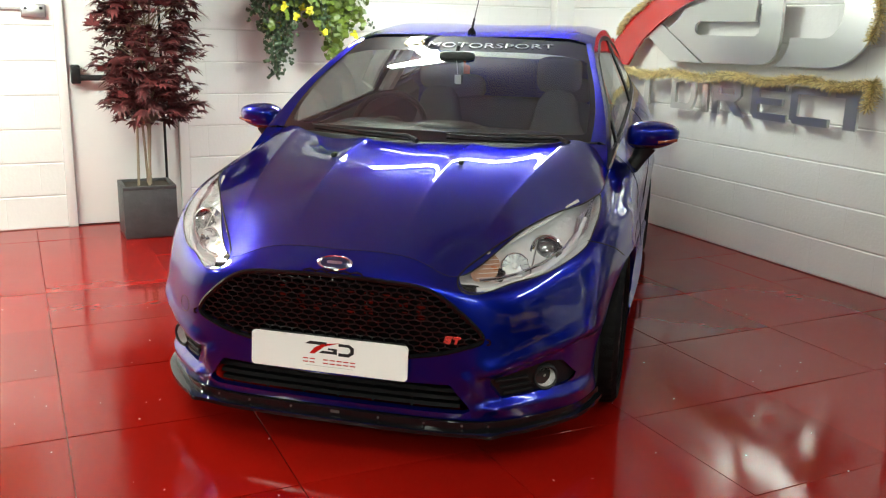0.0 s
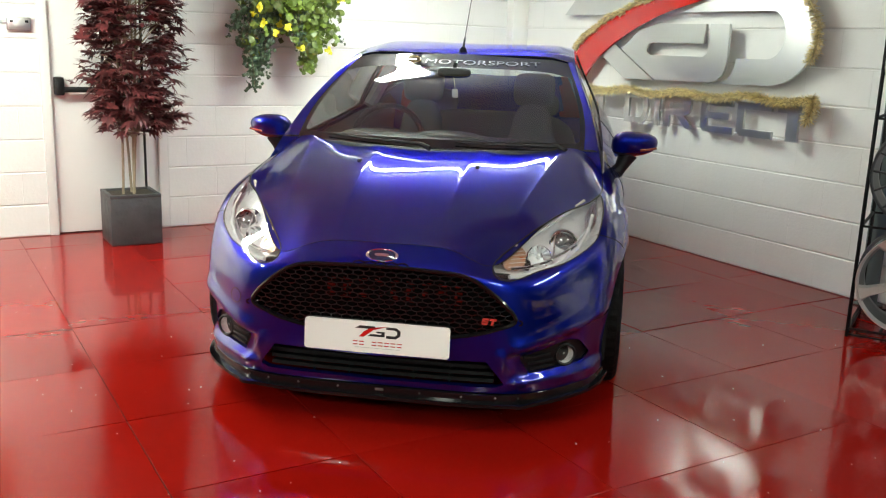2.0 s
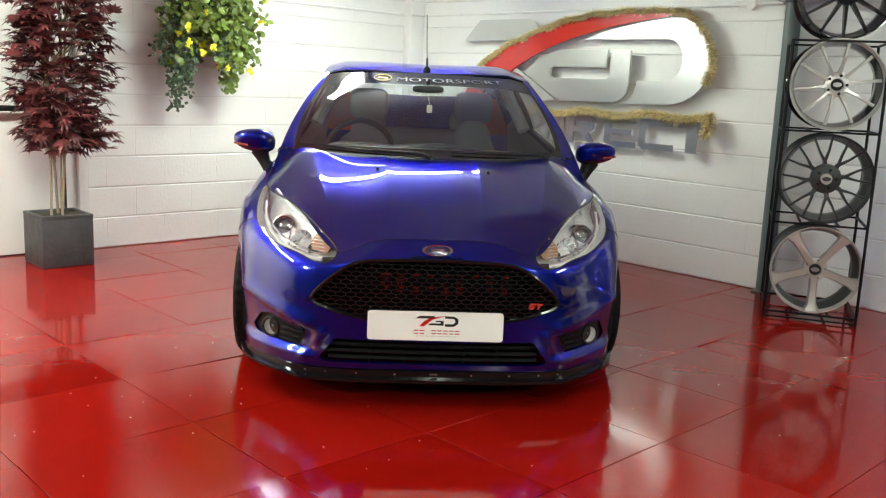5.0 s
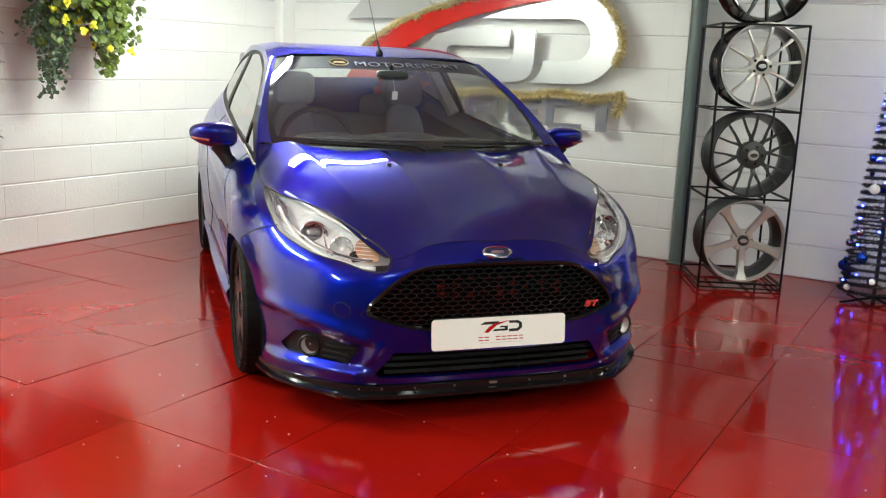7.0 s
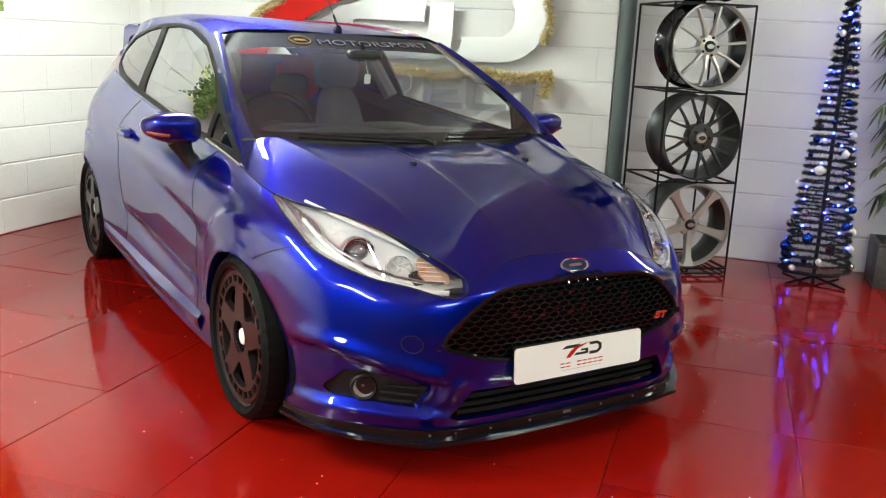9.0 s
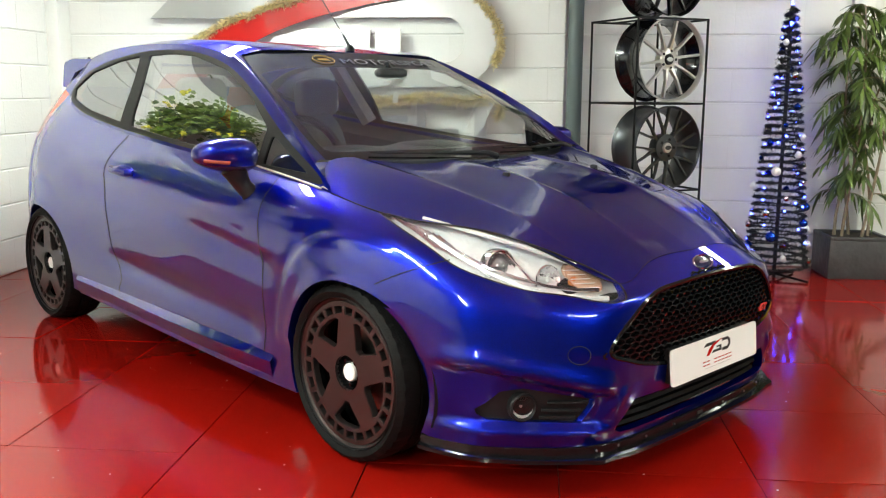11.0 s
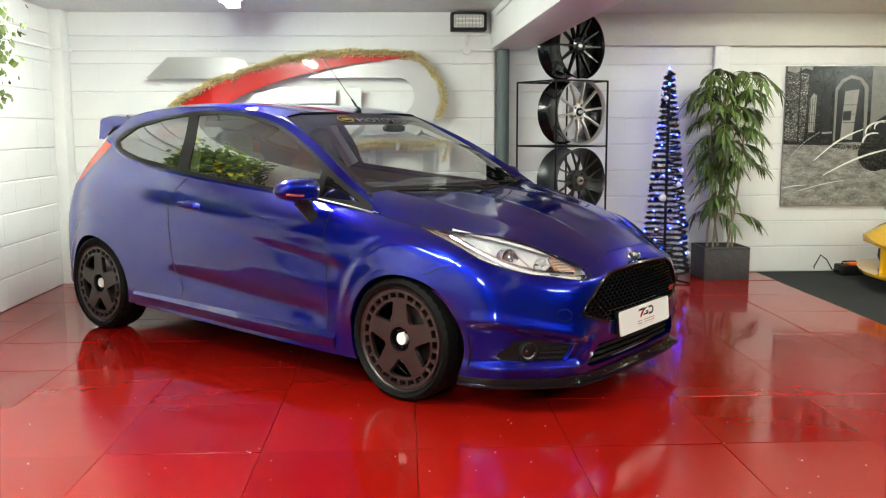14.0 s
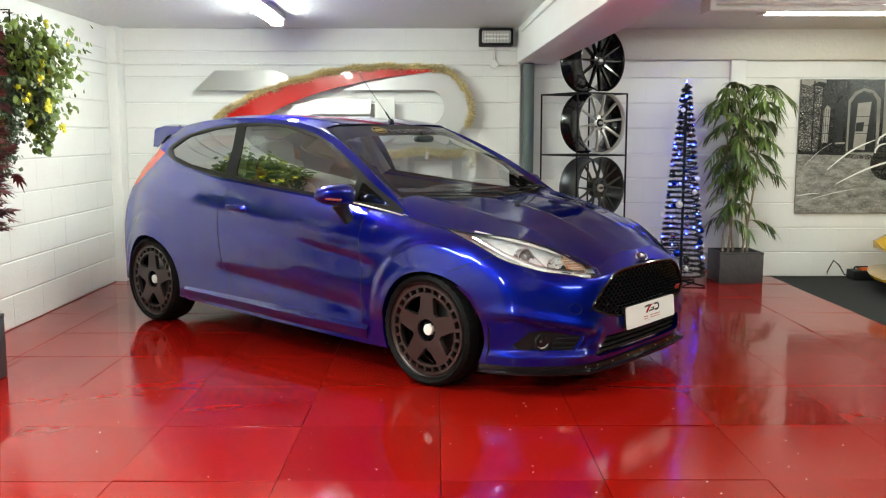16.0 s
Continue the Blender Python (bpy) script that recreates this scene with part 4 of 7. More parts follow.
def build_body(car):
    us = np.concatenate([np.linspace(0, 5, 130), np.linspace(5, 12, 190)[1:], np.linspace(12, 13, 16)[1:]])
    vs = np.linspace(0, 1, 64)
    lampd = away(LAMP, [1, 2], FRONT)
    cuts = [("arch_f", round_cut(ARCH_X, WHEEL_Z, ARCH)), ("arch_r", round_cut(-2.489, WHEEL_Z, ARCH)),
            ("grille", away(GRILLE, [1, 2], FRONT)), ("intake", away(INTAKE, [1, 2], FRONT)), ("pocket", away(POCKET, [1, 2], FRONT)), ("amber", away(AMBER, [1, 2], FRONT)), ("lamp", lampd)]
    tail = np.array([(-2.635, 1.145), (-2.70, 1.22), (-3.0, 1.22), (-3.2, .95), (-3.1, .87), (-2.87, .90), (-2.80, .93), (-2.70, 1.04)])
    cuts.append(("tail", away(tail, [0, 2], lambda P: P[..., 1] > .45)))
    doorp = np.array([(-.455, .20), (-.455, .40), (-.47, .75), (-.475, 1.0), (-1.66, 1.1), (-1.70, .80), (-1.69, .55), (-1.66, .42), (-1.61, .33), (-1.50, .25), (-.60, .205)])
    cuts.append(("door", away(doorp, [0, 2], lambda P: P[..., 1] > .6)))
    bumper = np.array([(.06, 0.0), (.28, .62), (.20, .75), (.125, .81), (.9, .9), (1.2, .4), (1.2, 0)])
    cuts.append(("bumper", away(bumper, [0, 2])))
    P, F, R = sheet(body_point, us, vs, cuts)
    arches = set(R["arch_f"]) | set(R["arch_r"])
    for sg in (-1, 1):
        part("side_panel", half(P, F["rest"], sg, [e for e in R["rest"] if e in arches], (0, -0.05, 0)), M_PAINT, car, angle=50)
        part("tail_lamp", half(P, F["tail"], sg), M_REDLAMP, car, "red tail lamp")
    bump_rims = set(R["grille"]) | set(R["intake"]) | set(R["pocket"]) | set(R["lamp"])
    part("front_bumper", shell(P, F["bumper"], True, [e for e in R["bumper"] if e in bump_rims or e in arches], (-0.03, 0, 0)), M_PAINT, car, angle=50)
    for sg in (-1, 1):
        d = part("door", half(P, F["door"], sg), M_PAINT, car, angle=50)
        bm = bmesh.new()
        pts = [(-.47, .868), (-.458, .75), (-.455, .40), (-.462, .225)]
        gap(bm, [on_body(p, sg, 0.0005) for p in polygon_open(pts)])
        pts = [(-1.665, .965), (-1.70, .80), (-1.69, .55), (-1.66, .42), (-1.61, .33), (-1.50, .25), (-.462, .225)]
        gap(bm, [on_body(p, sg, 0.0005) for p in polygon_open(pts)])
        part("shut_line", bm, M_DARK, d)
        # wing to bumper joint
        bm = bmesh.new()
        gap(bm, [on_body(p, sg, 0.0005) for p in polygon_open([(.19, .60), (.285, .645), (.395, .688)])])
        part("shut_line", bm, M_DARK, car)
    return P, F, R


def polygon_open(pts, n=8):
    k = np.arange(len(pts))
    w = cardinal(k) if len(pts) > 2 else None
    t = np.linspace(0, len(pts) - 1, (len(pts) - 1) * n + 1)
    return [tuple(q) for q in w(t) @ np.asarray(pts, float)]


DLO = polygon([(-.225, .866), (-.45, .880), (-1.0, .925), (-1.7, .985), (-2.2, 1.045), (-2.50, 1.105), (-2.60, 1.150), (-2.585, 1.198), (-2.40, 1.265), (-2.1, 1.314), (-1.75, 1.338), (-1.4, 1.322), (-1.09, 1.260), (-.80, 1.142), (-.50, 1.0)], 6)
WIN_T = np.array([(-.32, .890), (-.585, .905), (-.585, 1.005), (-.56, 1.00)])
WIN_D = polygon([(-.625, .915), (-1.1, .950), (-1.675, 1.003), (-1.70, 1.05), (-1.793, 1.315), (-1.60, 1.321), (-1.4, 1.308), (-1.09, 1.244), (-.82, 1.134), (-.63, 1.030)], 5, False)
WIN_Q = polygon([(-1.80, 1.020), (-2.2, 1.068), (-2.48, 1.122), (-2.555, 1.165), (-2.38, 1.248), (-2.1, 1.297), (-1.88, 1.315), (-1.845, 1.2)], 5, False)


def build_cabin(car):
    us = np.concatenate([np.linspace(6.30, 11.9, 230)])
    vs = np.linspace(0, 1, 56)
    cuts = [("t", away(WIN_T, [0, 2])), ("d", away(WIN_D, [0, 2])), ("q", away(WIN_Q, [0, 2])), ("dlo", away(DLO, [0, 2]))]
    P, F, R = sheet(cabin_point, us, vs, cuts)
    for sg in (-1, 1):
        part("pillar_panel", half(P, F["rest"], sg), M_PAINT, car, angle=50)
    for sg in (-1, 1):
        part("window_surround", half(P, F["dlo"], sg, [e for e in R["dlo"]], (0, -sg * 0 - 0.012, 0)), M_BLACK, car, "black window surround")
        # right pane darkened to bring out its reflection; left kept clear to see through
        part("side_window", half(P, F["d"], sg, push=(0, -0.006, 0)), M_SIDEDARK if sg < 0 else M_SIDECLEAR, car, "glass door window, darkened on the car's right side")
        part("side_window", half(P, F["q"], sg, push=(0, -0.006, 0)), M_TINT, car, "dark glass rear quarter window")
        part("side_window", half(P, F["t"], sg, push=(0, -0.006, 0)), M_BAND, car, "small fixed corner window")
        bm = bmesh.new()
        tube(bm, [(a, sg * (b + 0.002), c) for a, b, c in [tuple(cabin_point(np.array(s), np.array(0.07)) if s > 6.5 else cabin_point(np.array(s), np.array(0.25))) for s in np.linspace(6.36, 7.25, 20)]], [0.0012 + 0.0032 * min(1, k / 4) for k in range(20)], 6)
        part("waist_trim", bm, M_SILVER, car, "satin silver trim strip")
    # windscreen with black band and roof
    pu, qv = np.linspace(-1, 1, 60), np.linspace(0, 1, 40)
    band = lambda P: np.minimum(P[..., 2] - (0.955 + 0.0 * P[..., 1]), 1.352 - 0.06 * (P[..., 1] / .55) ** 2 - P[..., 2] - 0.055)
    edge = lambda P: np.where(True, -np.minimum(band(P), 0.012 + screen_width(np.clip((P[..., 2] - .921) / .44, 0, 1)) - np.abs(P[..., 1]) - 0.035), 0)
    Q, F, R = sheet(screen_point, pu, qv, [("clear", edge)])
    ws = part("windscreen", shell(Q, F["clear"], False), M_SCREEN, car, "clear laminated windscreen")
    part("screen_band", shell(Q, F["rest"], False), M_BAND, ws, "black printed screen border")
    Q, F, R = sheet(roof_point, np.linspace(0, 1, 34), np.linspace(0, 1, 70), [])
    part("roof", shell(Q, F["rest"]), M_PAINT, car, angle=50)
    # body-coloured pillars beside the windscreen
    q = np.linspace(0, 1, 40)
    e = screen_point(q * 0 + 1, q)
    s = 6.62 + (7.85 - 6.62) * q
    r = RAILC(s)
    rows = []
    for t in np.linspace(0, 1, 8):
        pt = e * (1 - t) + r * t
        pt[:, 1] += 0.010 * math.sin(math.pi * t)
        pt[:, 2] += 0.007 * math.sin(math.pi * t)
        rows.append(pt)
    G = np.array(rows)
    pts = G.reshape(-1, 3)
    fs = [[i * 40 + j, i * 40 + j + 1, (i + 1) * 40 + j + 1, (i + 1) * 40 + j] for i in range(7) for j in range(39)]
    for sg in (-1, 1):
        part("windscreen_pillar", half(pts, fs, sg), M_PAINT, car, angle=60)
    # scuttle and pillar foot
    bm = bmesh.new()
    rows = []
    for p in np.linspace(-1, 1, 41):
        a = bonnet_point(np.array(abs(p) * .84), np.array(1.0))
        b = screen_point(np.array(p), np.array(0.0))
        c = [a[0] + 0.03, abs(a[1]) * (1 if p >= 0 else -1), a[2] - 0.03]
        rows.append([bm.verts.new(c), bm.verts.new((b[0] + 0.02, b[1], b[2] - 0.022)), bm.verts.new((b[0] - 0.05, b[1], b[2] - 0.01))])
    for i in range(40):
        for j in range(2):
            bm.faces.new((rows[i][j], rows[i + 1][j], rows[i + 1][j + 1], rows[i][j + 1]))
    part("scuttle", bm, M_BLACK, car, "black plastic scuttle panel")
    pts, fs = [], []
    n = 14
    for i in range(n + 1):
        t = i / n
        pts.append(tuple(RAILC(np.array(6.30 + (6.64 - 6.30) * t))))
        pts.append(tuple(bonnet_point(np.array(1 - .16 * t), np.array(1.0))))
    fs = [[2 * i, 2 * i + 2, 2 * i + 3, 2 * i + 1] for i in range(n)]
    for sg in (-1, 1):
        part("pillar_foot", half(np.array(pts), fs, sg), M_PAINT, car, angle=60)


def build_bonnet(car):
    Q, F, R = sheet(bonnet_point, np.linspace(0, 1, 130), np.linspace(0, 1, 100), [])
    b = part("bonnet", shell(Q, F["rest"]), M_PAINT, car, angle=50)
    for sg in (-1, 1):
        bm = bmesh.new()
        pts = [CREST(np.array(s)) for s in np.linspace(2, 6.3, 60)]
        gap(bm, [(p[0], sg * (p[1] + .001), p[2] + .0005) for p in pts], .0022)
        part("shut_line", bm, M_DARK, b)
        x = bonnet_point(np.array(.345), np.array(.685))
        bm = bmesh.new()
        box(bm, (x[0] - .014, sg * x[1] - .008, x[2] - .004), (x[0] + .014, sg * x[1] + .008, x[2] + .012), .005, 2)
        part("washer_jet", bm, M_BLACK, b)
    bm = bmesh.new()
    gap(bm, [(p[0] + .001, p[1], p[2] + .001) for p in [CREST(np.array(s)) for s in np.linspace(0, 2, 30)]], .0008)
    gap(bm, [(p[0] + .001, -p[1], p[2] + .001) for p in [CREST(np.array(s)) for s in np.linspace(0, 2, 30)]], .0008)
    part("shut_line", bm, M_DARK, b)
    # rear hatch, plain
    pts, fs = [], []
    n, m = 24, 12
    for i in range(n + 1):
        p = i / n
        top = roof_point(np.array(p), np.array(1.0))
        lowp = CREST(np.array(13 - 1.05 * p))
        for j in range(m + 1):
            t = j / m
            pts.append(tuple(top * (1 - t) + lowp * t + np.array([-0.03 * math.sin(math.pi * t), 0, 0])))
    fs = [[i * (m + 1) + j, i * (m + 1) + j + 1, (i + 1) * (m + 1) + j + 1, (i + 1) * (m + 1) + j] for i in range(n) for j in range(m)]
    part("tailgate", shell(np.array(pts), fs), M_REARGL, car, "glass tailgate")


car = thing("hatchback_car", "glossy metallic blue three-door hatchback parked on the red floor", "car", at=CAR_AT, rz=CAR_YAW)
BODY = build_body(car)
build_cabin(car)
build_bonnet(car)


# ---- car details ----
def polar(r, deg):
    return (r * math.cos(radians(deg)), r * math.sin(radians(deg)))


def tyre_mesh(rim, outer, width, n=120):
    bm = bmesh.new()
    w = width / 2
    prof = [(rim, -w * .86), (rim + .012, -w * .98), ((rim + outer) / 2, -w * 1.03), (outer - .014, -w * .97), (outer - .004, -w * .86), (outer, -w * .62), (outer, -w * .30), (outer - .007, -w * .28), (outer - .007, -w * .22), (outer, -w * .2),
            (outer, w * .2), (outer - .007, w * .22), (outer - .007, w * .28), (outer, w * .30), (outer, w * .62), (outer - .004, w * .86), (outer - .014, w * .97), ((rim + outer) / 2, w * 1.03), (rim + .012, w * .98), (rim, w * .86)]
    rings = []
    for k, (r, y) in enumerate(prof):
        ring = []
        for j in range(n):
            rr = r - (.005 if (k in (3, 4, 5, 14, 15, 16) and j % 3 == 0) else 0)
            a = 2 * math.pi * j / n
            ring.append(bm.verts.new((rr * math.cos(a), y, rr * math.sin(a))))
        rings.append(ring)
    for i in range(len(prof) - 1):
        for j in range(n):
            bm.faces.new((rings[i][j], rings[i + 1][j], rings[i + 1][(j + 1) % n], rings[i][(j + 1) % n]))
    return finish(bm, "tyre", True, 30)


def road_wheel(name, car, at, flip, tag_car=True):
    """The car's five-spoke wheel with a slotted ring, its face towards +y."""
    w = new(name)
    w.parent = car
    w.matrix_local = pose(*at, 0, 0, (180 if flip else 0))
    w["label"] = "dark bronze five-spoke alloy wheel with slotted ring"
    part("tyre", TYRE, M_RUB, w, "black low-profile tyre")
    part("rim", RIM, None, w)
    part("rim_lip", LIP, None, w)
    part("spoke_face", FACE, None, w)
    part("hub_cup", CUP, None, w)
    part("centre_cap", CAP, None, w, "white centre cap")
    for k in range(5):
        a = radians(72 * k + 54)
        b = part("wheel_nut", NUT, None, w)
        b.location = (0.040 * math.cos(a), 0.052, 0.040 * math.sin(a))
    part("brake_disc", DISC, None, w)
    return w


def with_mat(bm, name, material, smooth=True, angle=35):
    me = finish(bm, name, smooth, angle)
    me.materials.append(material)
    return me


TYRE = tyre_mesh(.240, WHEEL_R, .196)
bm = bmesh.new()
lathe(bm, [(.250, .094), (.2525, .090), (.252, .083), (.243, .080), (.2375, .074)], 72)
LIP = with_mat(bm, "rim_lip", M_BRONZE)
bm = bmesh.new()
lathe(bm, [(.2375, .074), (.228, .05), (.218, 0), (.222, -.05), (.245, -.088), (.25, -.09)], 72)
# barrel blackened for the shade behind the spokes; the lip keeps its bronze
RIM = with_mat(bm, "rim", M_BLKALLOY)
bm = bmesh.new()
holes = []
for k in range(25):
    c = 14.4 * k + 7.2
    holes.append([polar(.197, c - 4.6), polar(.197, c), polar(.197, c + 4.6), polar(.221, c + 4.9), polar(.221, c), polar(.221, c - 4.9)])
for k in range(5):
    c = 90 + 36 + 72 * k
    tip, o = .098, .183
    pts = [polar(tip, c - 5), polar(tip, c + 5)]
    pts += [polar(.155, c + 19.5), polar(.176, c + 22.5), polar(o, c + 19), polar(o + .001, c + 9), polar(o + .001, c - 9), polar(o, c - 19), polar(.176, c - 22.5), polar(.155, c - 19.5)]
    holes.append(pts)
holes.append([polar(.058, 15 * i) for i in range(24)])
slab(bm, [polar(.2375, 5 * i) for i in range(72)], (1, 0, 0), (0, 0, 1), (0, -1, 0), (0, .082, 0), .024, holes)
bmesh.ops.recalc_face_normals(bm, faces=bm.faces)
es = [e for e in bm.edges if len(e.link_faces) == 2 and e.calc_face_angle(0) > 1.0 and min(v.co.y for v in e.verts) > 0.08]
bmesh.ops.bevel(bm, geom=es, offset=.0022, segments=2, affect="EDGES", clamp_overlap=True)
FACE = with_mat(bm, "spoke_face", M_BRONZE, True, 40)
bm = bmesh.new()
lathe(bm, [(.0585, .0825), (.057, .060), (.053, .047), (.0, .046)], 36)
CUP = with_mat(bm, "hub_cup", M_GLOSS)
bm = bmesh.new()
lathe(bm, [(.029, .046), (.029, .070), (.026, .074), (0, .0755)], 28)
CAP = with_mat(bm, "centre_cap", M_WHITE)
bm = bmesh.new()
lathe(bm, [(.009, -.005), (.009, .012), (.006, .016), (0, .016)], 6)
NUT = with_mat(bm, "wheel_nut", M_GLOSS)
bm = bmesh.new()
lathe(bm, [(.05, .012), (.139, .012), (.139, -.012), (.05, -.012)], 48)
DISC = with_mat(bm, "brake_disc", M_BRAKE)

for me in (RIM, LIP, FACE, CUP):
    me.transform(Matrix.Diagonal((.97, 1, .97, 1)))
for x in (0.0, -2.489):
    for sg in (-1, 1):
        road_wheel("wheel", car, (.037, sg * .757, WHEEL_Z) if x == 0 else (-2.447, sg * .737, WHEEL_Z), sg < 0)
        bm = bmesh.new()
        box(bm, (x - .16, sg * .70 - .03, WHEEL_Z - .05), (x - .09, sg * .70 + .03, WHEEL_Z + .06), .012, 2)
        part("brake_caliper", bm, M_RED if x == 0 else M_BLACK, car, "red brake caliper" if x == 0 else "").location = (.035, 0, 0)
        # wheel-well liner
        bm = bmesh.new()
        rows = []
        for k in range(29):
            a = radians(-18 + 216 * k / 28)
            rows.append([bm.verts.new((x + (ARCH_X if x == 0 else 0) + .348 * math.cos(a), sg * y, WHEEL_Z + .308 * math.sin(a))) for y in (.80, .55)] + [bm.verts.new((x + .02 * math.cos(a), sg * .55, WHEEL_Z + .02 * math.sin(a)))])
        for k in range(28):
            for j in range(2):
                bm.faces.new((rows[k][j], rows[k + 1][j], rows[k + 1][j + 1], rows[k][j + 1]))
        part("wheel_liner", bm, M_DARK, car)


def build_front(car, P, F, R):
    # grille mesh: honeycomb bars following the nose
    bm = bmesh.new()
    inside = away(GRILLE, [1, 2])
    c, hgt = .0385, .0215
    lat = {}

    def node(y, z):
        k = (round(y, 4), round(z, 4))
        if k not in lat:
            lat[k] = None
        return k
    edges = set()
    rowh = hgt * .75
    for r in range(-8, 9):
        for q in range(-15, 16):
            cy, cz = c * (q + .5 * (r % 2)), .482 + r * rowh
            if float(inside(np.array([0, cy, cz]))) > .006:
                continue
            hx = [(cy + dy * c / 2, cz + dz * hgt / 2) for dy, dz in ((0, 1), (1, .5), (1, -.5), (0, -1), (-1, -.5), (-1, .5))]
            ks = [node(*p) for p in hx]
            for a, b in zip(ks, ks[1:] + ks[:1]):
                edges.add((min(a, b), max(a, b)))
    xs = {}
    for (y, z) in lat:
        xs[(y, z)] = nose_x(max(-.47, min(.47, y)), max(.365, min(.60, z)))
    t = .0024
    for a, b in edges:
        pa, pb = Vector((xs[a] - .008, *a)), Vector((xs[b] - .008, *b))
        d = (pb - pa).normalized()
        n = Vector((0, -d.z, d.y)) * t
        back = Vector((-.016, 0, 0))
        vs = [bm.verts.new(p) for p in (pa - n, pb - n, pb + n, pa + n, pa - n * .5 + back, pb - n * .5 + back, pb + n * .5 + back, pa + n * .5 + back)]
        for f in ((0, 1, 2, 3), (0, 4, 5, 1), (2, 6, 7, 3)):
            bm.faces.new([vs[i] for i in f])
    part("grille_mesh", bm, M_GLOSS, car, "gloss black honeycomb grille", False)
    bm = bmesh.new()
    tube(bm, [(nose_x(y, z) - .004, y, z) for y, z in GRILLE], .008, 6, True)
    part("grille_surround", bm, M_GLOSS, car, "gloss black grille surround")
    # red cooler lettering behind the mesh, as plain bars
    rng = random.Random(2)
    for k in range(9):
        y = -.195 + .058 * k
        bars = [(.536, -.014, .016), (.510, -.014, .014), (.497, -.014, -.004), (.484, -.014 + .010 * rng.random(), .014), (.470, -.014, rng.choice((-.004, .014)))]
        for z, a, b in bars:
            if z > .52 or rng.random() < .75:
                part("cooler_mark", bx((.735, y + a, z - .0045), (.738, y + b, z + .0045)), M_REDBADGE, car, "red mark on the cooler")
    part("cooler", bx((.70, -.45, .34), (.733, .45, .59), .01), M_DARK, car)
    # lower intake slats and fog pockets
    for z in (.210, .237, .264):
        bm = bmesh.new()
        pts = [(nose_x(y, z) - .022, y, z) for y in np.linspace(-.41, .41, 17)]
        for (x, y, zz), (x2, y2, z2) in zip(pts, pts[1:]):
            vs = [bm.verts.new(v) for v in ((x, y, zz - .006), (x2, y2, zz - .006), (x2 - .004, y2, zz + .006), (x - .004, y, zz + .006), (x - .04, y, zz + .002), (x2 - .04, y2, zz + .002))]
            bm.faces.new(vs[:4])
            bm.faces.new((vs[3], vs[2], vs[5], vs[4]))
        bmesh.ops.remove_doubles(bm, verts=bm.verts, dist=.0005)
        part("intake_slat", bm, M_SLAT, car)
    for y in (-.25, -.12, 0.0, .12, .25):
        part("intake_rib", bx((.70, y - .003, .19), (.765, y + .003, .292)), M_BLACK, car)
    for sg in (-1, 1):
        p = part("fog_pocket", half(P, F["pocket"], sg, push=(-.016, -.006, 0)), M_BLACK, car, "black plastic fog lamp surround")
        for z, a, b in ((.246, .535, .612), (.268, .525, .61), (.292, .51, .60)):
            bm = bmesh.new()
            pts = [(nose_x(y, z) - .012, sg * y, z) for y in np.linspace(a, b, 6)]
            tube(bm, pts, .005, 6)
            part("pocket_rib", bm, M_BLACK, p)
        fx = nose_x(.648, .278) - .012
        m = pose(fx, sg * .650, .278, 0, 0, -90 + sg * 25)
        bm = bmesh.new()
        lathe(bm, [(.043, -.015), (.043, .006), (.038, .011), (.032, .005)], 32, m)
        part("fog_bezel", bm, M_BLACK, p)
        bm = bmesh.new()
        lathe(bm, [(.034, .004), (.030, -.012), (.02, -.022), (0, -.026)], 14, m)
        part("fog_reflector", bm, M_LAMPBACK, p, "chrome fog reflector")
        bm = bmesh.new()
        lathe(bm, [(.006, -.03), (.006, -.012), (.004, -.008), (0, -.007)], 16, m)
        part("fog_bulb", bm, M_GREYP, p)
        bm = bmesh.new()
        lathe(bm, [(.034, .004), (.026, .009), (0, .012)], 32, m)
        part("fog_lens", bm, M_LENS, p)
        # headlamp
        h = part("headlamp", half(P, F["lamp"] + F["amber"], sg, push=(.0015, .001, .0005)), M_LENS, car, "clear headlamp with projector")
        part("lamp_reflector", half(P, F["lamp"] + F["amber"], sg, [e for e in R["lamp"] if e not in set(R["amber"])], (.048, .028, 0.004), push=(-.048, -.028, -.004)), M_LAMPBACK, h, "bright chrome reflector")
        part("lamp_seal", tube(bmesh.new(), [(nose_x(y, z) - .002, sg * y, z) for y, z in SEAL], .0028, 6, True), M_BLACK, h, "black rubber seal")
        am = part("indicator_lens", half(P, F["amber"], sg, [e for e in R["amber"]], (-.02, -.01, 0), push=(-.018, -.010, 0)), M_INDLENS, h, "ribbed indicator with an amber bulb")
        bm = bmesh.new()
        lathe(bm, [(.016, -.008), (.015, .002), (.010, .007), (0, .009)], 24, lamp_pose(.480, .634, .026, sg))
        part("amber_bulb", bm, M_AMBER, h, "round amber bulb")
        for k in range(5):
            z = .612 + .011 * k
            part("lens_rib", tube(bmesh.new(), [(nose_x(y, z) - .014, sg * y, z) for y in np.linspace(.436 + .003 * k, .492, 6)], .0012, 5), M_LAMPBACK, am)
        # chrome tray shaped round the two bowls
        m = lamp_pose(.622, .676, .036, sg)
        bm = bmesh.new()
        lathe(bm, [(.055, -.02), (.053, .010), (.049, .013), (.045, .004), (.043, -.012)], 40, m)
        part("projector_surround", bm, M_CHROME, h)
        bm = bmesh.new()
        lathe(bm, [(.044, -.03), (.044, .002), (.041, .005), (.037, -.002), (.035, -.016)], 36, m)
        part("projector_ring", bm, M_CHROME, h)
        bm = bmesh.new()
        lathe(bm, [(.036, -.014), (.034, -.002), (.028, .008), (.016, .014), (0, .016)], 36, m)
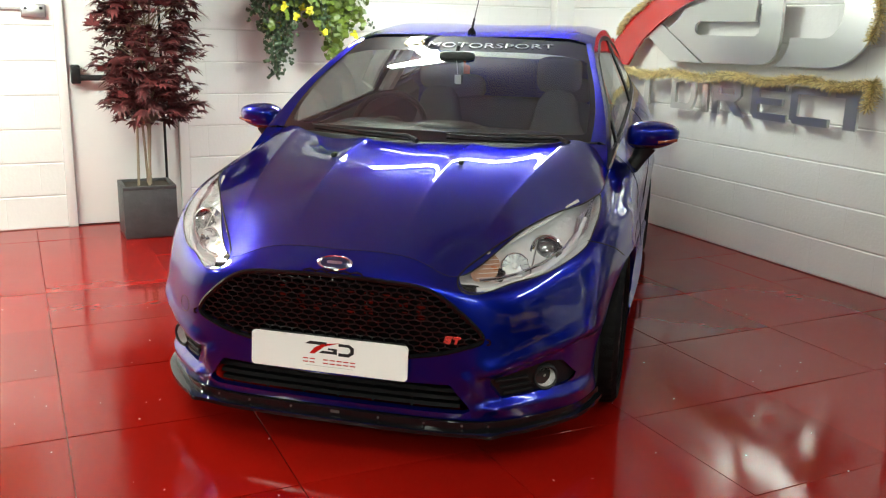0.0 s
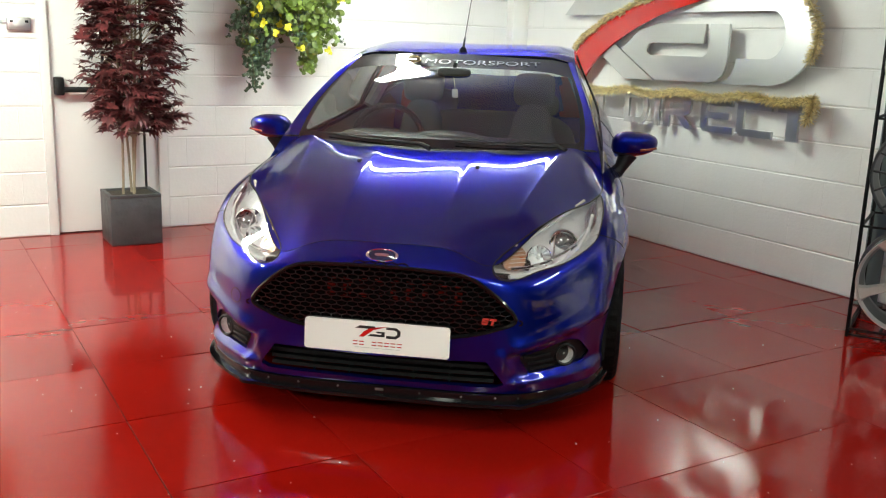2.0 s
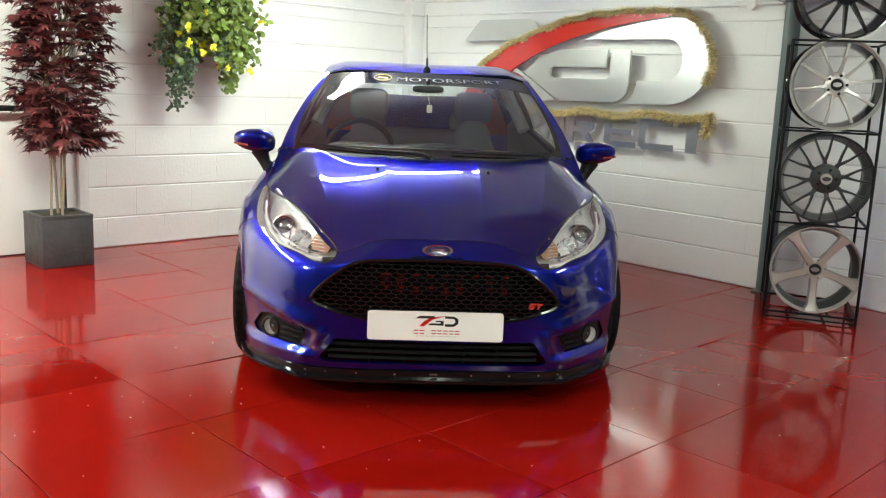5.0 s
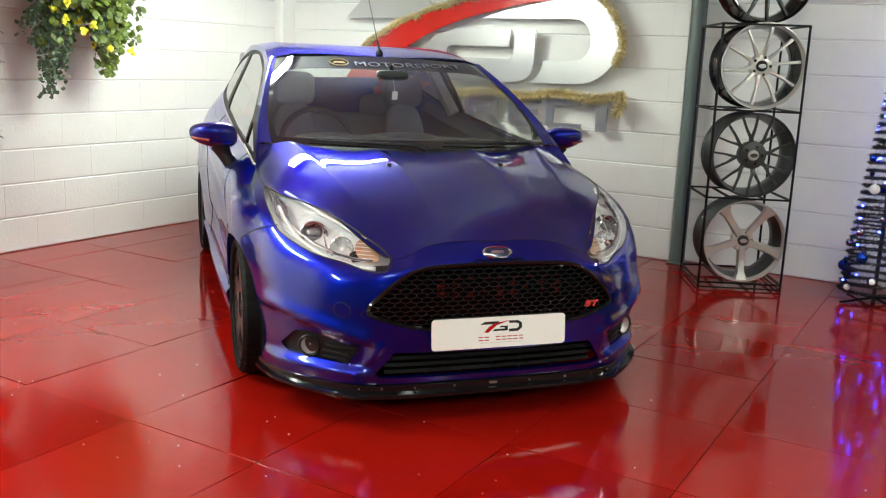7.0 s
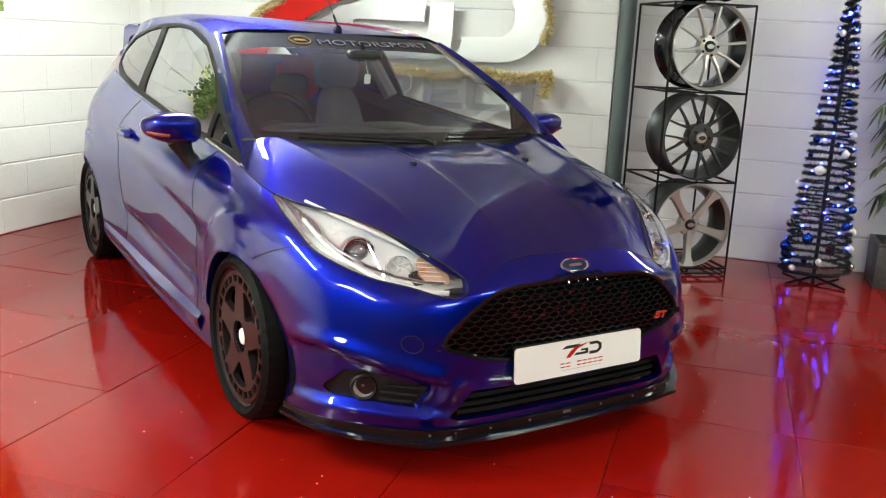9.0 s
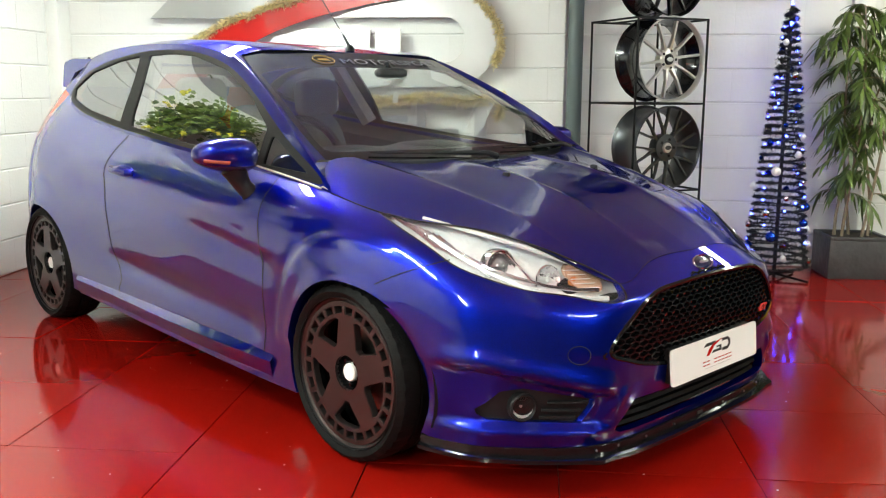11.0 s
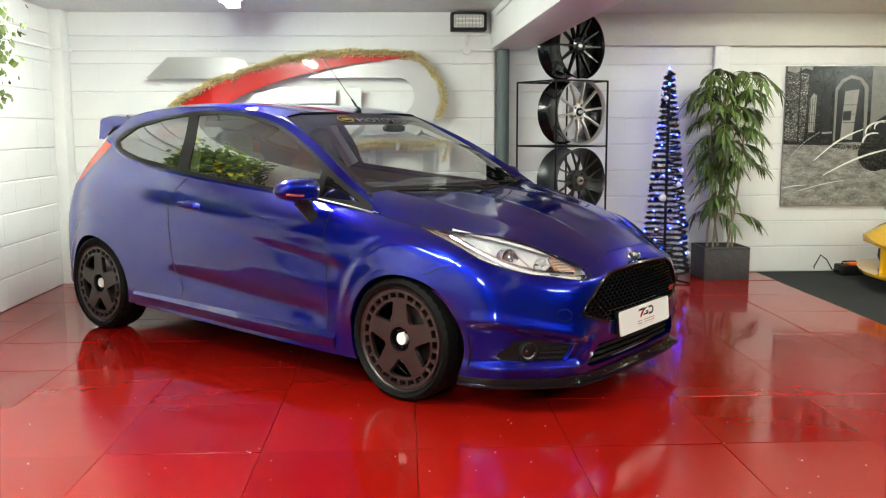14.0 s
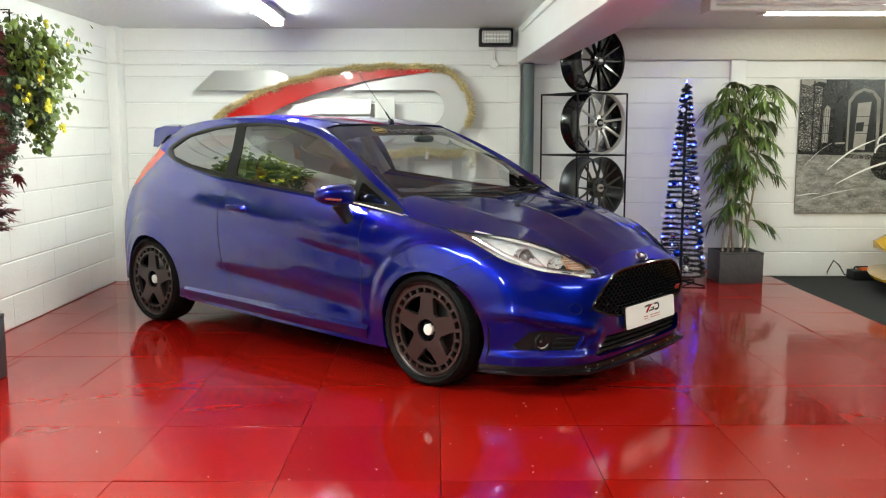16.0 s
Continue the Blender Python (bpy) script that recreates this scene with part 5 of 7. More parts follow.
        part("projector_lens", bm, M_BALL, h, "glass projector eye")
        m2 = lamp_pose(.540, .641, .032, sg)
        bm = bmesh.new()
        lathe(bm, [(.046, .008), (.043, .011), (.039, .005), (.032, -.006), (.018, -.020), (0, -.024)], 12, m2)
        part("main_beam_bowl", bm, M_CHROME, h, "", False)
        bm = bmesh.new()
        lathe(bm, [(.009, -.026), (.009, .0), (.005, .006), (0, .006)], 14, m2)
        part("bulb", bm, M_WHITE, h)
        # fluted chrome between the bowls and towards the wing
        for k in range(9):
            y = .585 + .012 * k if k < 1 else .690 + .0055 * (k - 1)
            zc, hz = (.650, .046) if k < 1 else (.705 + .006 * (k - 1), .036)
            pts = [(nose_x(y, z) - .027, sg * y, z) for z in np.linspace(zc - hz, zc + hz, 6)]
            part("reflector_flute", tube(bmesh.new(), pts, .0030, 6), M_CHROME, h)
        for off, rr, mm in ((.0, .008, M_LAMPBACK), (.020, .0055, M_CHROME)):
            pts = [(nose_x(y, z + off) - .016, sg * y, z + off) for y, z in ((.445, .586), (.50, .588), (.56, .598), (.62, .620), (.67, .652), (.70, .690), (.715, .74))]
            part("light_strip", tube(bmesh.new(), pts, rr, 6), mm, h, "chrome light guide strip")
        pts = [(nose_x(y, z) - .016, sg * y, z) for y, z in ((.45, .668), (.52, .706), (.60, .745), (.68, .785))]
        part("reflector_brow", tube(bmesh.new(), pts, .007, 6), M_LAMPBACK, h)
    # number plate, as a show board
    px = nose_x(0, .36) + .008
    n = thing_part("number_plate", car, "white show plate with emblem")
    n.matrix_local = pose(px + .006, 0, .359, 0, -5, 0)
    bm = bmesh.new()
    slab(bm, rrect(.52, .112, .012), (0, 1, 0), (0, 0, 1), (-1, 0, 0), (0.006, 0, 0), .006)
    part("board", bm, M_WHITE, n, "", False)
    ink = lambda o, m, nm="emblem": part(nm, slab_bm(o, (0, 1, 0), (0, 0, 1), (1, 0, 0), (.0062, 0, 0), .0006), m, n, "", False)
    ink([(-.06, .040), (-.078, .030), (-.005, .030), (-.005, .040)], M_BLACK)
    ink([(-.062, .000), (-.045, .000), (-.012, .026), (.04, .042), (-.02, .034), (-.045, .02)], M_RED)
    ink([(.0, .022), (.03, .022), (.03, .004), (-.03, .004), (-.02, .012), (.018, .012), (.018, .016), (.0, .016)], M_BLACK)
    ink([(.035, .040), (.07, .040), (.086, .030), (.086, .012), (.07, .0), (.035, .0), (.035, .01), (.066, .01), (.074, .016), (.074, .026), (.066, .031), (.035, .031)], M_BLACK)
    for k in range(8):
        y = -.083 + k * .0225
        if k != 2:
            ink([(y, -.015), (y + .017, -.015), (y + .017, -.0185), (y, -.0185)], M_RED, "print_bar")
            ink([(y, -.026), (y + .017, -.026), (y + .017, -.0295), (y, -.0295)], M_RED, "print_bar")
    ink([(-.075, -.0375), (.085, -.0375), (.085, -.0385), (-.075, -.0385)], M_GREYP, "print_line")
    part("plate_holder", bx((px - .03, -.245, .305), (px - .001, .245, .412), .006), M_BLACK, car)
    # oval badge
    bp = CREST(np.array(0.0))
    m = pose(nose_x(0, .640) + .002, 0, .640, 0, 0, -90) @ pose(0, 0, 0, 38, 0, 0) @ Matrix.Diagonal((1.62, 1, .72, 1))
    bm = bmesh.new()
    lathe(bm, [(.036, -.012), (.036, .003), (.033, .0055), (.030, .003)], 40, m)
    b = part("badge", bm, M_CHROME, car, "oval chrome badge")
    bm = bmesh.new()
    lathe(bm, [(.030, .0015), (.02, .0045), (0, .0055)], 36, m)
    part("badge_field", bm, M_BADGE, b, "dark blue badge field")
    bm = bmesh.new()
    slab(bm, rrect(.032, .014, .006), (1, 0, 0), (0, 0, 1), (0, 1, 0), (0, .0052, 0), .0012)
    bmesh.ops.transform(bm, matrix=m, verts=bm.verts)
    part("badge_script", bm, M_CHROME, b)
    # red badge on the mesh
    for o in ([(-.036, -.016), (-.006, -.016), (.001, .004), (-.018, .004), (-.017, .008), (.003, .008), (.006, .016), (-.026, .016), (-.032, -.004), (-.013, -.004), (-.014, -.008), (-.033, -.008)], [(.010, .016), (.040, .016), (.038, .006), (.028, .006), (.023, -.016), (.012, -.016), (.017, .006), (.008, .006)]):
        part("grille_badge", slab_bm([(u * .74, v * .74) for u, v in o], (0, 1, 0), (0, 0, 1), (1, 0, 0), (nose_x(.385, .436) - .010, .385, .436), .005), M_REDBADGE, car, "small red grille badge", False)
    # splitter
    bm = bmesh.new()
    ss = np.concatenate([np.linspace(-5.15, 5.15, 83)])
    rows = []
    sill = curve(range(14), GUIDES[0])
    for s in ss:
        p, e = sill(np.array(abs(s))), 1e-2
        t = sill(np.array(abs(s) + e)) - p
        nrm = np.array([t[1], -t[0]])
        nrm = nrm / np.linalg.norm(nrm)
        sy = 1 if s >= 0 else -1
        out = .030 - .012 * max(0, abs(s) - 3.5) / 1.6 + (.016 * math.exp(-((abs(s) - 2.05) / .16) ** 2))
        q = [(p[0] - .02 * nrm[0], p[1] - .02 * nrm[1], .172), (p[0] + .002 * nrm[0], p[1] + .002 * nrm[1], .160), (p[0] + .004 * nrm[0], p[1] + .004 * nrm[1], .140), (p[0] + out * nrm[0], p[1] + out * nrm[1], .134), (p[0] + out * nrm[0], p[1] + out * nrm[1], .122), (p[0] - .10 * nrm[0], p[1] - .10 * nrm[1], .118)]
        rows.append([bm.verts.new((a, sy * b, c)) for a, b, c in q])
    for i in range(len(rows) - 1):
        for j in range(5):
            bm.faces.new((rows[i][j], rows[i + 1][j], rows[i + 1][j + 1], rows[i][j + 1]))
    sp = part("splitter", bm, M_GLOSS, car, "gloss black front splitter")
    for y in (-.5, -.42, -.30, -.15, .15, .30, .42, .5):
        x = float(sill(np.interp(abs(y), [0, .3, .49], [0, 1, 2]))[0]) + .004
        bm = bmesh.new()
        lathe(bm, [(.0038, 0), (.0038, .003), (0, .004)], 10, pose(x, y, .150, 0, 0, -90))
        part("bolt", bm, M_STEELD, sp)
    part("splitter_mark", bx((sill(np.array(0.0))[0] + .002, -.012, .146), (sill(np.array(0.0))[0] + .006, .018, .155), .001), M_STEELD, sp)


def lamp_pose(y, z, depth, sg):
    """A pose whose +y looks out of the nose at y, z, set in by depth."""
    e = 2e-3
    p = Vector((nose_x(y, z), y, z))
    a, b = Vector((nose_x(y + e, z), y + e, z)) - p, Vector((nose_x(y, z + e), y, z + e)) - p
    n = a.cross(b).normalized()
    n = (n + Vector((1.2, 0, 0))).normalized()
    c = p - n * depth
    n = Vector((n.x, sg * n.y, n.z * .3)).normalized()
    q = Vector((0, 1, 0)).rotation_difference(n).to_matrix().to_4x4()
    return Matrix.Translation((c.x, sg * c.y, c.z)) @ q


def slab_bm(*a):
    bm = bmesh.new()
    slab(bm, *a)
    return bm


def thing_part(name, parent, label=""):
    ob = new(name)
    ob.parent = parent
    if label:
        ob["label"] = label
    return ob


M_LAMPBACK = mat("lamp_chrome", (0.97, 0.97, 0.97), 0.14, 0.30, coat=0.6, bump=0.7, bscale=42)
M_BALL = mat("projector_ball", (0.34, 0.35, 0.37), 0.05, 0.8, coat=1.0)
M_BADGE = mat("badge_blue", (0.01, 0.015, 0.06), 0.15, coat=1.0)
M_REDBADGE = mat("bright_red_badge", (0.55, 0.05, 0.04), 0.25, coat=0.5)
build_front(car, *BODY)


def squash(bm, c, r, e=2.6, n=28, m=18):
    """A rounded lozenge: a ball with squared shoulders."""
    rows = []
    sg = lambda v, p: math.copysign(abs(v) ** p, v)
    for i in range(m + 1):
        a = -math.pi / 2 + math.pi * i / m
        rows.append([bm.verts.new((c[0] + r[0] * sg(math.cos(a), 2 / e) * sg(math.cos(b), 2 / e), c[1] + r[1] * sg(math.cos(a), 2 / e) * sg(math.sin(b), 2 / e), c[2] + r[2] * sg(math.sin(a), 2 / e))) for b in [2 * math.pi * j / n for j in range(n)]])
    for i in range(m):
        for j in range(n):
            bm.faces.new((rows[i][j], rows[i][(j + 1) % n], rows[i + 1][(j + 1) % n], rows[i + 1][j]))
    bmesh.ops.remove_doubles(bm, verts=bm.verts, dist=1e-5)
    return [v for r2 in rows for v in r2 if v.is_valid]


def build_side(car):
    for sg in (-1, 1):
        # mirror: painted cap, dark lower half, lamp strip, stalk
        cx, cy, cz = -.585, .893, .938
        bm = bmesh.new()
        squash(bm, (0, 0, 0), (.078, .108, .062), 2.5)
        for v in bm.verts:                       # slimmer and swept towards the tip
            k = (v.co.y + .108) / .216
            v.co.z *= 1.12 - .35 * k
            v.co.x -= .035 * k * k
            v.co.z += .012 * k
        cut = bmesh.ops.bisect_plane(bm, geom=bm.verts[:] + bm.edges[:] + bm.faces[:], plane_co=(0, 0, -.024), plane_no=(0.1, 0, 1))
        low = bmesh.new()
        me = bpy.data.meshes.new("tmp")
        bm.to_mesh(me)
        low.from_mesh(me)
        bpy.data.meshes.remove(me)
        bmesh.ops.delete(bm, geom=[f for f in bm.faces if f.calc_center_median().z < -.024 - .1 * f.calc_center_median().x], context="FACES")
        bmesh.ops.delete(low, geom=[f for f in low.faces if f.calc_center_median().z > -.024 - .1 * f.calc_center_median().x], context="FACES")
        T = Matrix.Translation((cx, sg * cy, cz)) @ Matrix.Diagonal((1, sg, 1, 1))
        for b in (bm, low):
            bmesh.ops.transform(b, matrix=T, verts=b.verts)
        mir = part("door_mirror", bm, M_PAINT, car, "blue door mirror with dark foot")
        part("mirror_base", low, M_MIRLOW, mir, "dark gloss mirror underside")
        bm = bmesh.new()
        tube(bm, [(cx + .066 - .042 * t * t - .01 * t, sg * (cy - .02 + .122 * t), cz - .020 + .012 * t) for t in np.linspace(.35, .97, 12)], [.008 - .002 * t for t in np.linspace(0, 1, 12)], 8)
        # strip tinted red to show the floor mirrored in it
        part("mirror_indicator", bm, M_MIRIND, mir, "indicator strip with the red floor's reflection in its colour")
        bm = bmesh.new()
        tube(bm, [(cx, sg * .865, cz - .04), (cx + .005, sg * .85, cz - .075), (cx + .012, sg * .835, cz - .105), (cx + .02, sg * .815, cz - .13)], [.048, .036, .030, .034], 12)
        part("mirror_stalk", bm, M_BLACK, mir)
        # handle in its scoop
        hz = .815
        c = on_body((-1.50, hz), sg)
        bm = bmesh.new()
        squash(bm, (c.x, c.y - sg * .004, c.z), (.085, .012, .036), 2.3)
        h = part("handle_scoop", bm, M_PAINT, car)
        bm = bmesh.new()
        a, b = on_body((-1.41, hz + .006), sg, .010), on_body((-1.59, hz + .012), sg, .010)
        tube(bm, [a, a.lerp(b, .1) + Vector((0, sg * .014, .002)), a.lerp(b, .5) + Vector((0, sg * .018, .003)), a.lerp(b, .9) + Vector((0, sg * .014, .002)), b], [.012, .018, .020, .018, .012], 10)
        part("door_handle", bm, M_PAINT, car, "blue door handle")
        # sill blade
        bm = bmesh.new()
        rows = []
        for t in np.linspace(0, 1, 30):
            x = -.40 - 1.68 * t
            p = on_body((x, .235 + .03 * t), sg)
            w = .014 + .022 * math.sin(math.pi * min(1, t * 1.2)) * (1 - t)
            rows.append([bm.verts.new((x, sg * abs(p.y) - sg * .006, .265 + .03 * t)), bm.verts.new((x, sg * (abs(p.y) + w), .238 + .03 * t)), bm.verts.new((x, sg * (abs(p.y) + w * .9), .222 + .028 * t)), bm.verts.new((x, sg * (abs(p.y) - .004), .155 + .045 * t)), bm.verts.new((x, sg * (abs(p.y) - .10), .15 + .045 * t))])
        for i in range(29):
            for j in range(4):
                bm.faces.new((rows[i][j], rows[i + 1][j], rows[i + 1][j + 1], rows[i][j + 1]))
        part("side_skirt", bm, M_PAINT, car, "", True, 40)
    # tow-eye cover
    bm = bmesh.new()
    y, z = -.56, .44
    tube(bm, [(nose_x(y + .026 * math.cos(a), z + .026 * math.sin(a)) + .0005, y + .026 * math.cos(a), z + .026 * math.sin(a)) for a in [2 * math.pi * k / 24 for k in range(24)]], .0012, 4, True)
    part("tow_cover", bm, M_DARK, car)
    # rear spoiler: a blade over the screen, its ends turned down
    bm = bmesh.new()
    rows = []
    for y in np.linspace(-.565, .565, 45):
        k = abs(y) / .565
        top = 1.352 - .040 * k ** 3
        xr = -3.02 + .13 * k ** 2.2
        drop = .105 * max(0, k - .80) / .20
        rows.append([bm.verts.new(v) for v in ((-2.50 + .03 * k, y, top + .004), (-2.76, y, top + .012), (xr + .02, y, top - .004), (xr, y, top - .020), (xr - .012 * k, y, top - .030 - drop), (xr + .05, y, top - .034 - drop), (-2.74, y, top - .028 - .3 * drop), (-2.52, y, top - .018))])
    for i in range(44):
        for j in range(8):
            bm.faces.new((rows[i][j], rows[i + 1][j], rows[i + 1][(j + 1) % 8], rows[i][(j + 1) % 8]))
    bm.faces.new(rows[0])
    bm.faces.new(rows[-1][::-1])
    sp = part("roof_spoiler", bm, M_PAINT, car, "blue roof spoiler", True, 40)
    # dark bars stand for the shade in the gap under each spoiler end
    for sg in (-1, 1):
        part("spoiler_gap", tube(bmesh.new(), [(-2.60, sg * .545, 1.318), (-2.72, sg * .54, 1.275), (-2.83, sg * .53, 1.20)], .012, 6), M_DARK, sp)
    # aerial
    a = Vector((-1.075, 0, float(ROOFZ(np.array(-1.075)))))
    bm = bmesh.new()
    lathe(bm, [(.022, 0), (.020, .012), (.010, .026), (0, .028)], 20, Matrix.Translation(a) @ pose(0, 0, 0, 90, 0, 0))
    ae = part("aerial", bm, M_BLACK, car, "black whip aerial")
    bm = bmesh.new()
    d = Vector((-.28, 0, .30)).normalized()
    tube(bm, [a + Vector((0, 0, .015)), a + Vector((0, 0, .02)) + d * .07], [.007, .0055], 8)
    tube(bm, [a + Vector((0, 0, .02)) + d * .07, a + Vector((0, 0, .02)) + d * .42], .0022, 6)
    part("whip", bm, M_BLACK, ae)
    # wipers
    for y0, y1 in ((-.08, -.50), (.50, .10)):
        bm = bmesh.new()
        pts = []
        for t in np.linspace(0, 1, 14):
            y = y0 + (y1 - y0) * t
            q = screen_point(np.array(y / .655), np.array(.012 + .025 * t))
            pts.append((q[0] + .006, q[1], q[2] + .009))
        tube(bm, pts, .0036, 6)
        w = part("wiper", bm, M_BLACK, car, "black wiper")
        bm = bmesh.new()
        q = screen_point(np.array(y0 / .655 + .12), np.array(0.0))
        tube(bm, [(q[0] + .05, q[1], q[2] + .002), (q[0] + .03, q[1] - .04, q[2] + .018), pts[6]], [.013, .010, .006], 8)
        part("wiper_arm", bm, M_BLACK, w)
    # underside
    part("floor_pan", bx((-2.95, -.60, .17), (.60, .60, .24), .02), M_DARK, car)
    part("engine_block", bx((-.18, -.52, .24), (.66, .52, .63), .05), M_DARK, car)
    # rear lower body backing
    part("boot_floor", bx((-3.0, -.58, .24), (-2.1, .58, .75), .05), M_DARK, car)


M_MIRLOW = mat("mirror_underside", (0.02, 0.015, 0.03), 0.25, coat=0.5)
build_side(car)


def seat(car, y, rear=False):
    s = thing_part("seat", car, "dark fabric bucket seat with headrest")
    s.matrix_local = pose(-1.24, y * .93, .26)
    bm = bmesh.new()
    squash(bm, (0, 0, .12), (.26, .24, .10), 3.2)
    part("cushion", bm, M_FABRIC2, s)
    bm = bmesh.new()
    squash(bm, (-.30, 0, .45), (.085, .235, .34), 3.0)
    for v in bm.verts:
        v.co.x -= .22 * (v.co.z - .15)
        v.co.y *= 1.06 - .50 * float(ease(.40, .62, v.co.z))
    part("backrest", bm, M_FABRIC, s)
    bm = bmesh.new()
    squash(bm, (-.41, 0, .48), (.05, .12, .25), 3.0)
    for v in bm.verts:
        v.co.x -= .22 * (v.co.z - .45) - .02
    part("backrest_panel", bm, M_FABRIC2, s, "grey fabric centre panel")
    bm = bmesh.new()
    squash(bm, (-.455, 0, .865), (.05, .122, .098), 4.2)
    part("headrest", bm, M_FABRIC, s)
    return s


def build_inside(car):
    seat(car, -.36)
    seat(car, .36)
    bm = bmesh.new()
    squash(bm, (-2.38, 0, .62), (.10, .60, .33), 4)
    part("rear_bench", bm, M_FABRIC, car, "dark fabric rear bench")
    for y in (-.35, .35):
        bm = bmesh.new()
        squash(bm, (-2.42, y, 1.0), (.05, .12, .08), 3)
        part("rear_headrest", bm, M_FABRIC, car)
    # dashboard
    bm = bmesh.new()
    prof = [(-.25, .912), (-.42, .950), (-.60, .945), (-.70, .90), (-.72, .80), (-.66, .70), (-.62, .55), (-.40, .5)]
    rows = []
    for y in np.linspace(-.68, .68, 31):
        hood = .012 * math.exp(-((y + .36) / .16) ** 4) + .018 * math.exp(-(y / .14) ** 4)
        rows.append([bm.verts.new((x - .11 * (y / .68) ** 2 * (x > -.3), y, z + (hood if .85 < z < .95 and x < -.3 else 0) - .03 * (y / .68) ** 2)) for x, z in prof])
    for i in range(30):
        for j in range(len(prof) - 1):
            bm.faces.new((rows[i][j], rows[i + 1][j], rows[i + 1][j + 1], rows[i][j + 1]))
    d = part("dashboard", bm, M_DASH, car, "dark moulded dashboard")
    bm = bmesh.new()
    squash(bm, (-.60, -.36, .912), (.10, .17, .045), 2.6)
    part("instrument_binnacle", bm, M_DASH, d)
    bm = bmesh.new()
    squash(bm, (-.52, .02, .938), (.12, .15, .030), 2.6)
    part("display_hood", bm, M_DASH, d)
    part("centre_vent", bx((-.705, -.11, .88), (-.69, .11, .93), .006), M_GLOSS, d)
    # steering wheel
    m = pose(-.86, -.36, .885, 0, 0, -90) @ pose(0, 0, 0, -65 + 90 - 0, 0, 0)
    bm = bmesh.new()
    ring = [m @ Vector((.182 * math.cos(a), 0, .182 * math.sin(a))) for a in [2 * math.pi * k / 40 for k in range(40)]]
    tube(bm, ring, .016, 8, True)
    s = part("steering_wheel", bm, M_BLACK, car, "black steering wheel")
    bm = bmesh.new()
    squash(bm, (0, 0, 0), (.075, .03, .06), 3)
    bmesh.ops.transform(bm, matrix=m, verts=bm.verts)
    part("wheel_boss", bm, M_DASH, s)
    for a in (0, 180, 270):
        bm = bmesh.new()
        tube(bm, [m @ Vector((.06 * math.cos(radians(a)), 0, .06 * math.sin(radians(a)))), m @ Vector((.175 * math.cos(radians(a)), 0, .175 * math.sin(radians(a))))], .016, 8)
        part("wheel_spoke", bm, M_GREYP, s)
    # inside mirror, tag, visors
    bm = bmesh.new()
    squash(bm, (-.80, 0, 1.268), (.025, .088, .030), 3.2)
    part("inside_mirror", bm, M_DASH, car, "black rear-view mirror")
    part("mirror_arm", tube(bmesh.new(), [(-.80, 0, 1.27), (-.83, 0, 1.32)], .012), M_BLACK, car)
    bm = bmesh.new()
    slab(bm, rrect(.030, .042, .005), (0, 1, 0), (0, 0, 1), (1, 0, 0), (-.78, .01, 1.135), .002)
    tg = part("hanging_tag", bm, M_WHITE, car, "white hanging tag", False)
    part("tag_string", tube(bmesh.new(), [(-.779, .01, 1.155), (-.79, 0, 1.24)], .0012, 5), M_WHITE, tg)
    for y in (-.33, .33):
        part("sun_visor", bx((-1.20, y - .15, 1.318), (-1.08, y + .12, 1.330), .005), M_FABRIC, car)
    part("headlining", roof_lining(), M_LINING, car, "grey headlining")
    for sg in (-1, 1):
        # inner door skins and pillar linings
        bm = bmesh.new()
        rows = []
        for x in np.linspace(-.45, -2.3, 24):
            c = CREST(np.interp(-x, [.45, 1.2, 1.9, 2.42], [7, 8, 9, 10]))
            rows.append([bm.verts.new((x, sg * (c[1] - .03), c[2] - .004)), bm.verts.new((x, sg * (c[1] - .075), c[2] - .06)), bm.verts.new((x, sg * .72, .25))])
        for i in range(23):
            for j in range(2):
                bm.faces.new((rows[i][j], rows[i + 1][j], rows[i + 1][j + 1], rows[i][j + 1]))
        part("door_trim", bm, M_DASH, car)
        b0, b1 = cabin_point(np.array(8.72), np.array(.05)), cabin_point(np.array(8.95), np.array(.84))
        part("pillar_lining", tube(bmesh.new(), [(b0[0], sg * (b0[1] - .06), b0[2]), (b1[0], sg * (b1[1] - .07), b1[2])], .040, 8), M_LINING, car)
    # lettering on the sun strip
    font_on_screen("MOTORSPORT", -.30, .74, .895, .034, M_LETTER)
    bm = bmesh.new()
    ring = [screen_pt(-.44 + .085 * math.cos(a), .905 + .042 * math.sin(a)) for a in [2 * math.pi * k / 40 for k in range(40)]]
    tube(bm, ring, .0025, 4, True)
    rd = part("strip_roundel", bm, M_GOLDV, car, "gold roundel on the sun strip")
    bm = bmesh.new()
    vs = [bm.verts.new(screen_pt(*p)) for p in ((-.495, .893), (-.385, .893), (-.40, .917), (-.48, .917))]
    bm.faces.new(vs)
    part("roundel_mark", bm, M_GOLDV, rd)


def screen_pt(p, q, lift=.004):
    v = screen_point(np.array(float(p)), np.array(float(q)))
    return (v[0] + lift * .6, v[1], v[2] + lift)


def roof_lining():
    bm = bmesh.new()
    rows = []
    for q in np.linspace(.03, .97, 18):
        rows.append([bm.verts.new(tuple(roof_point(np.array(abs(p)), np.array(q)) * np.array([1, 1 if p >= 0 else -1, 1]) - np.array([0, 0, .03]))) for p in np.linspace(-.98, .98, 15)])
    for i in range(17):
        for j in range(14):
            bm.faces.new((rows[i][j], rows[i + 1][j], rows[i + 1][j + 1], rows[i][j + 1]))
    return bm


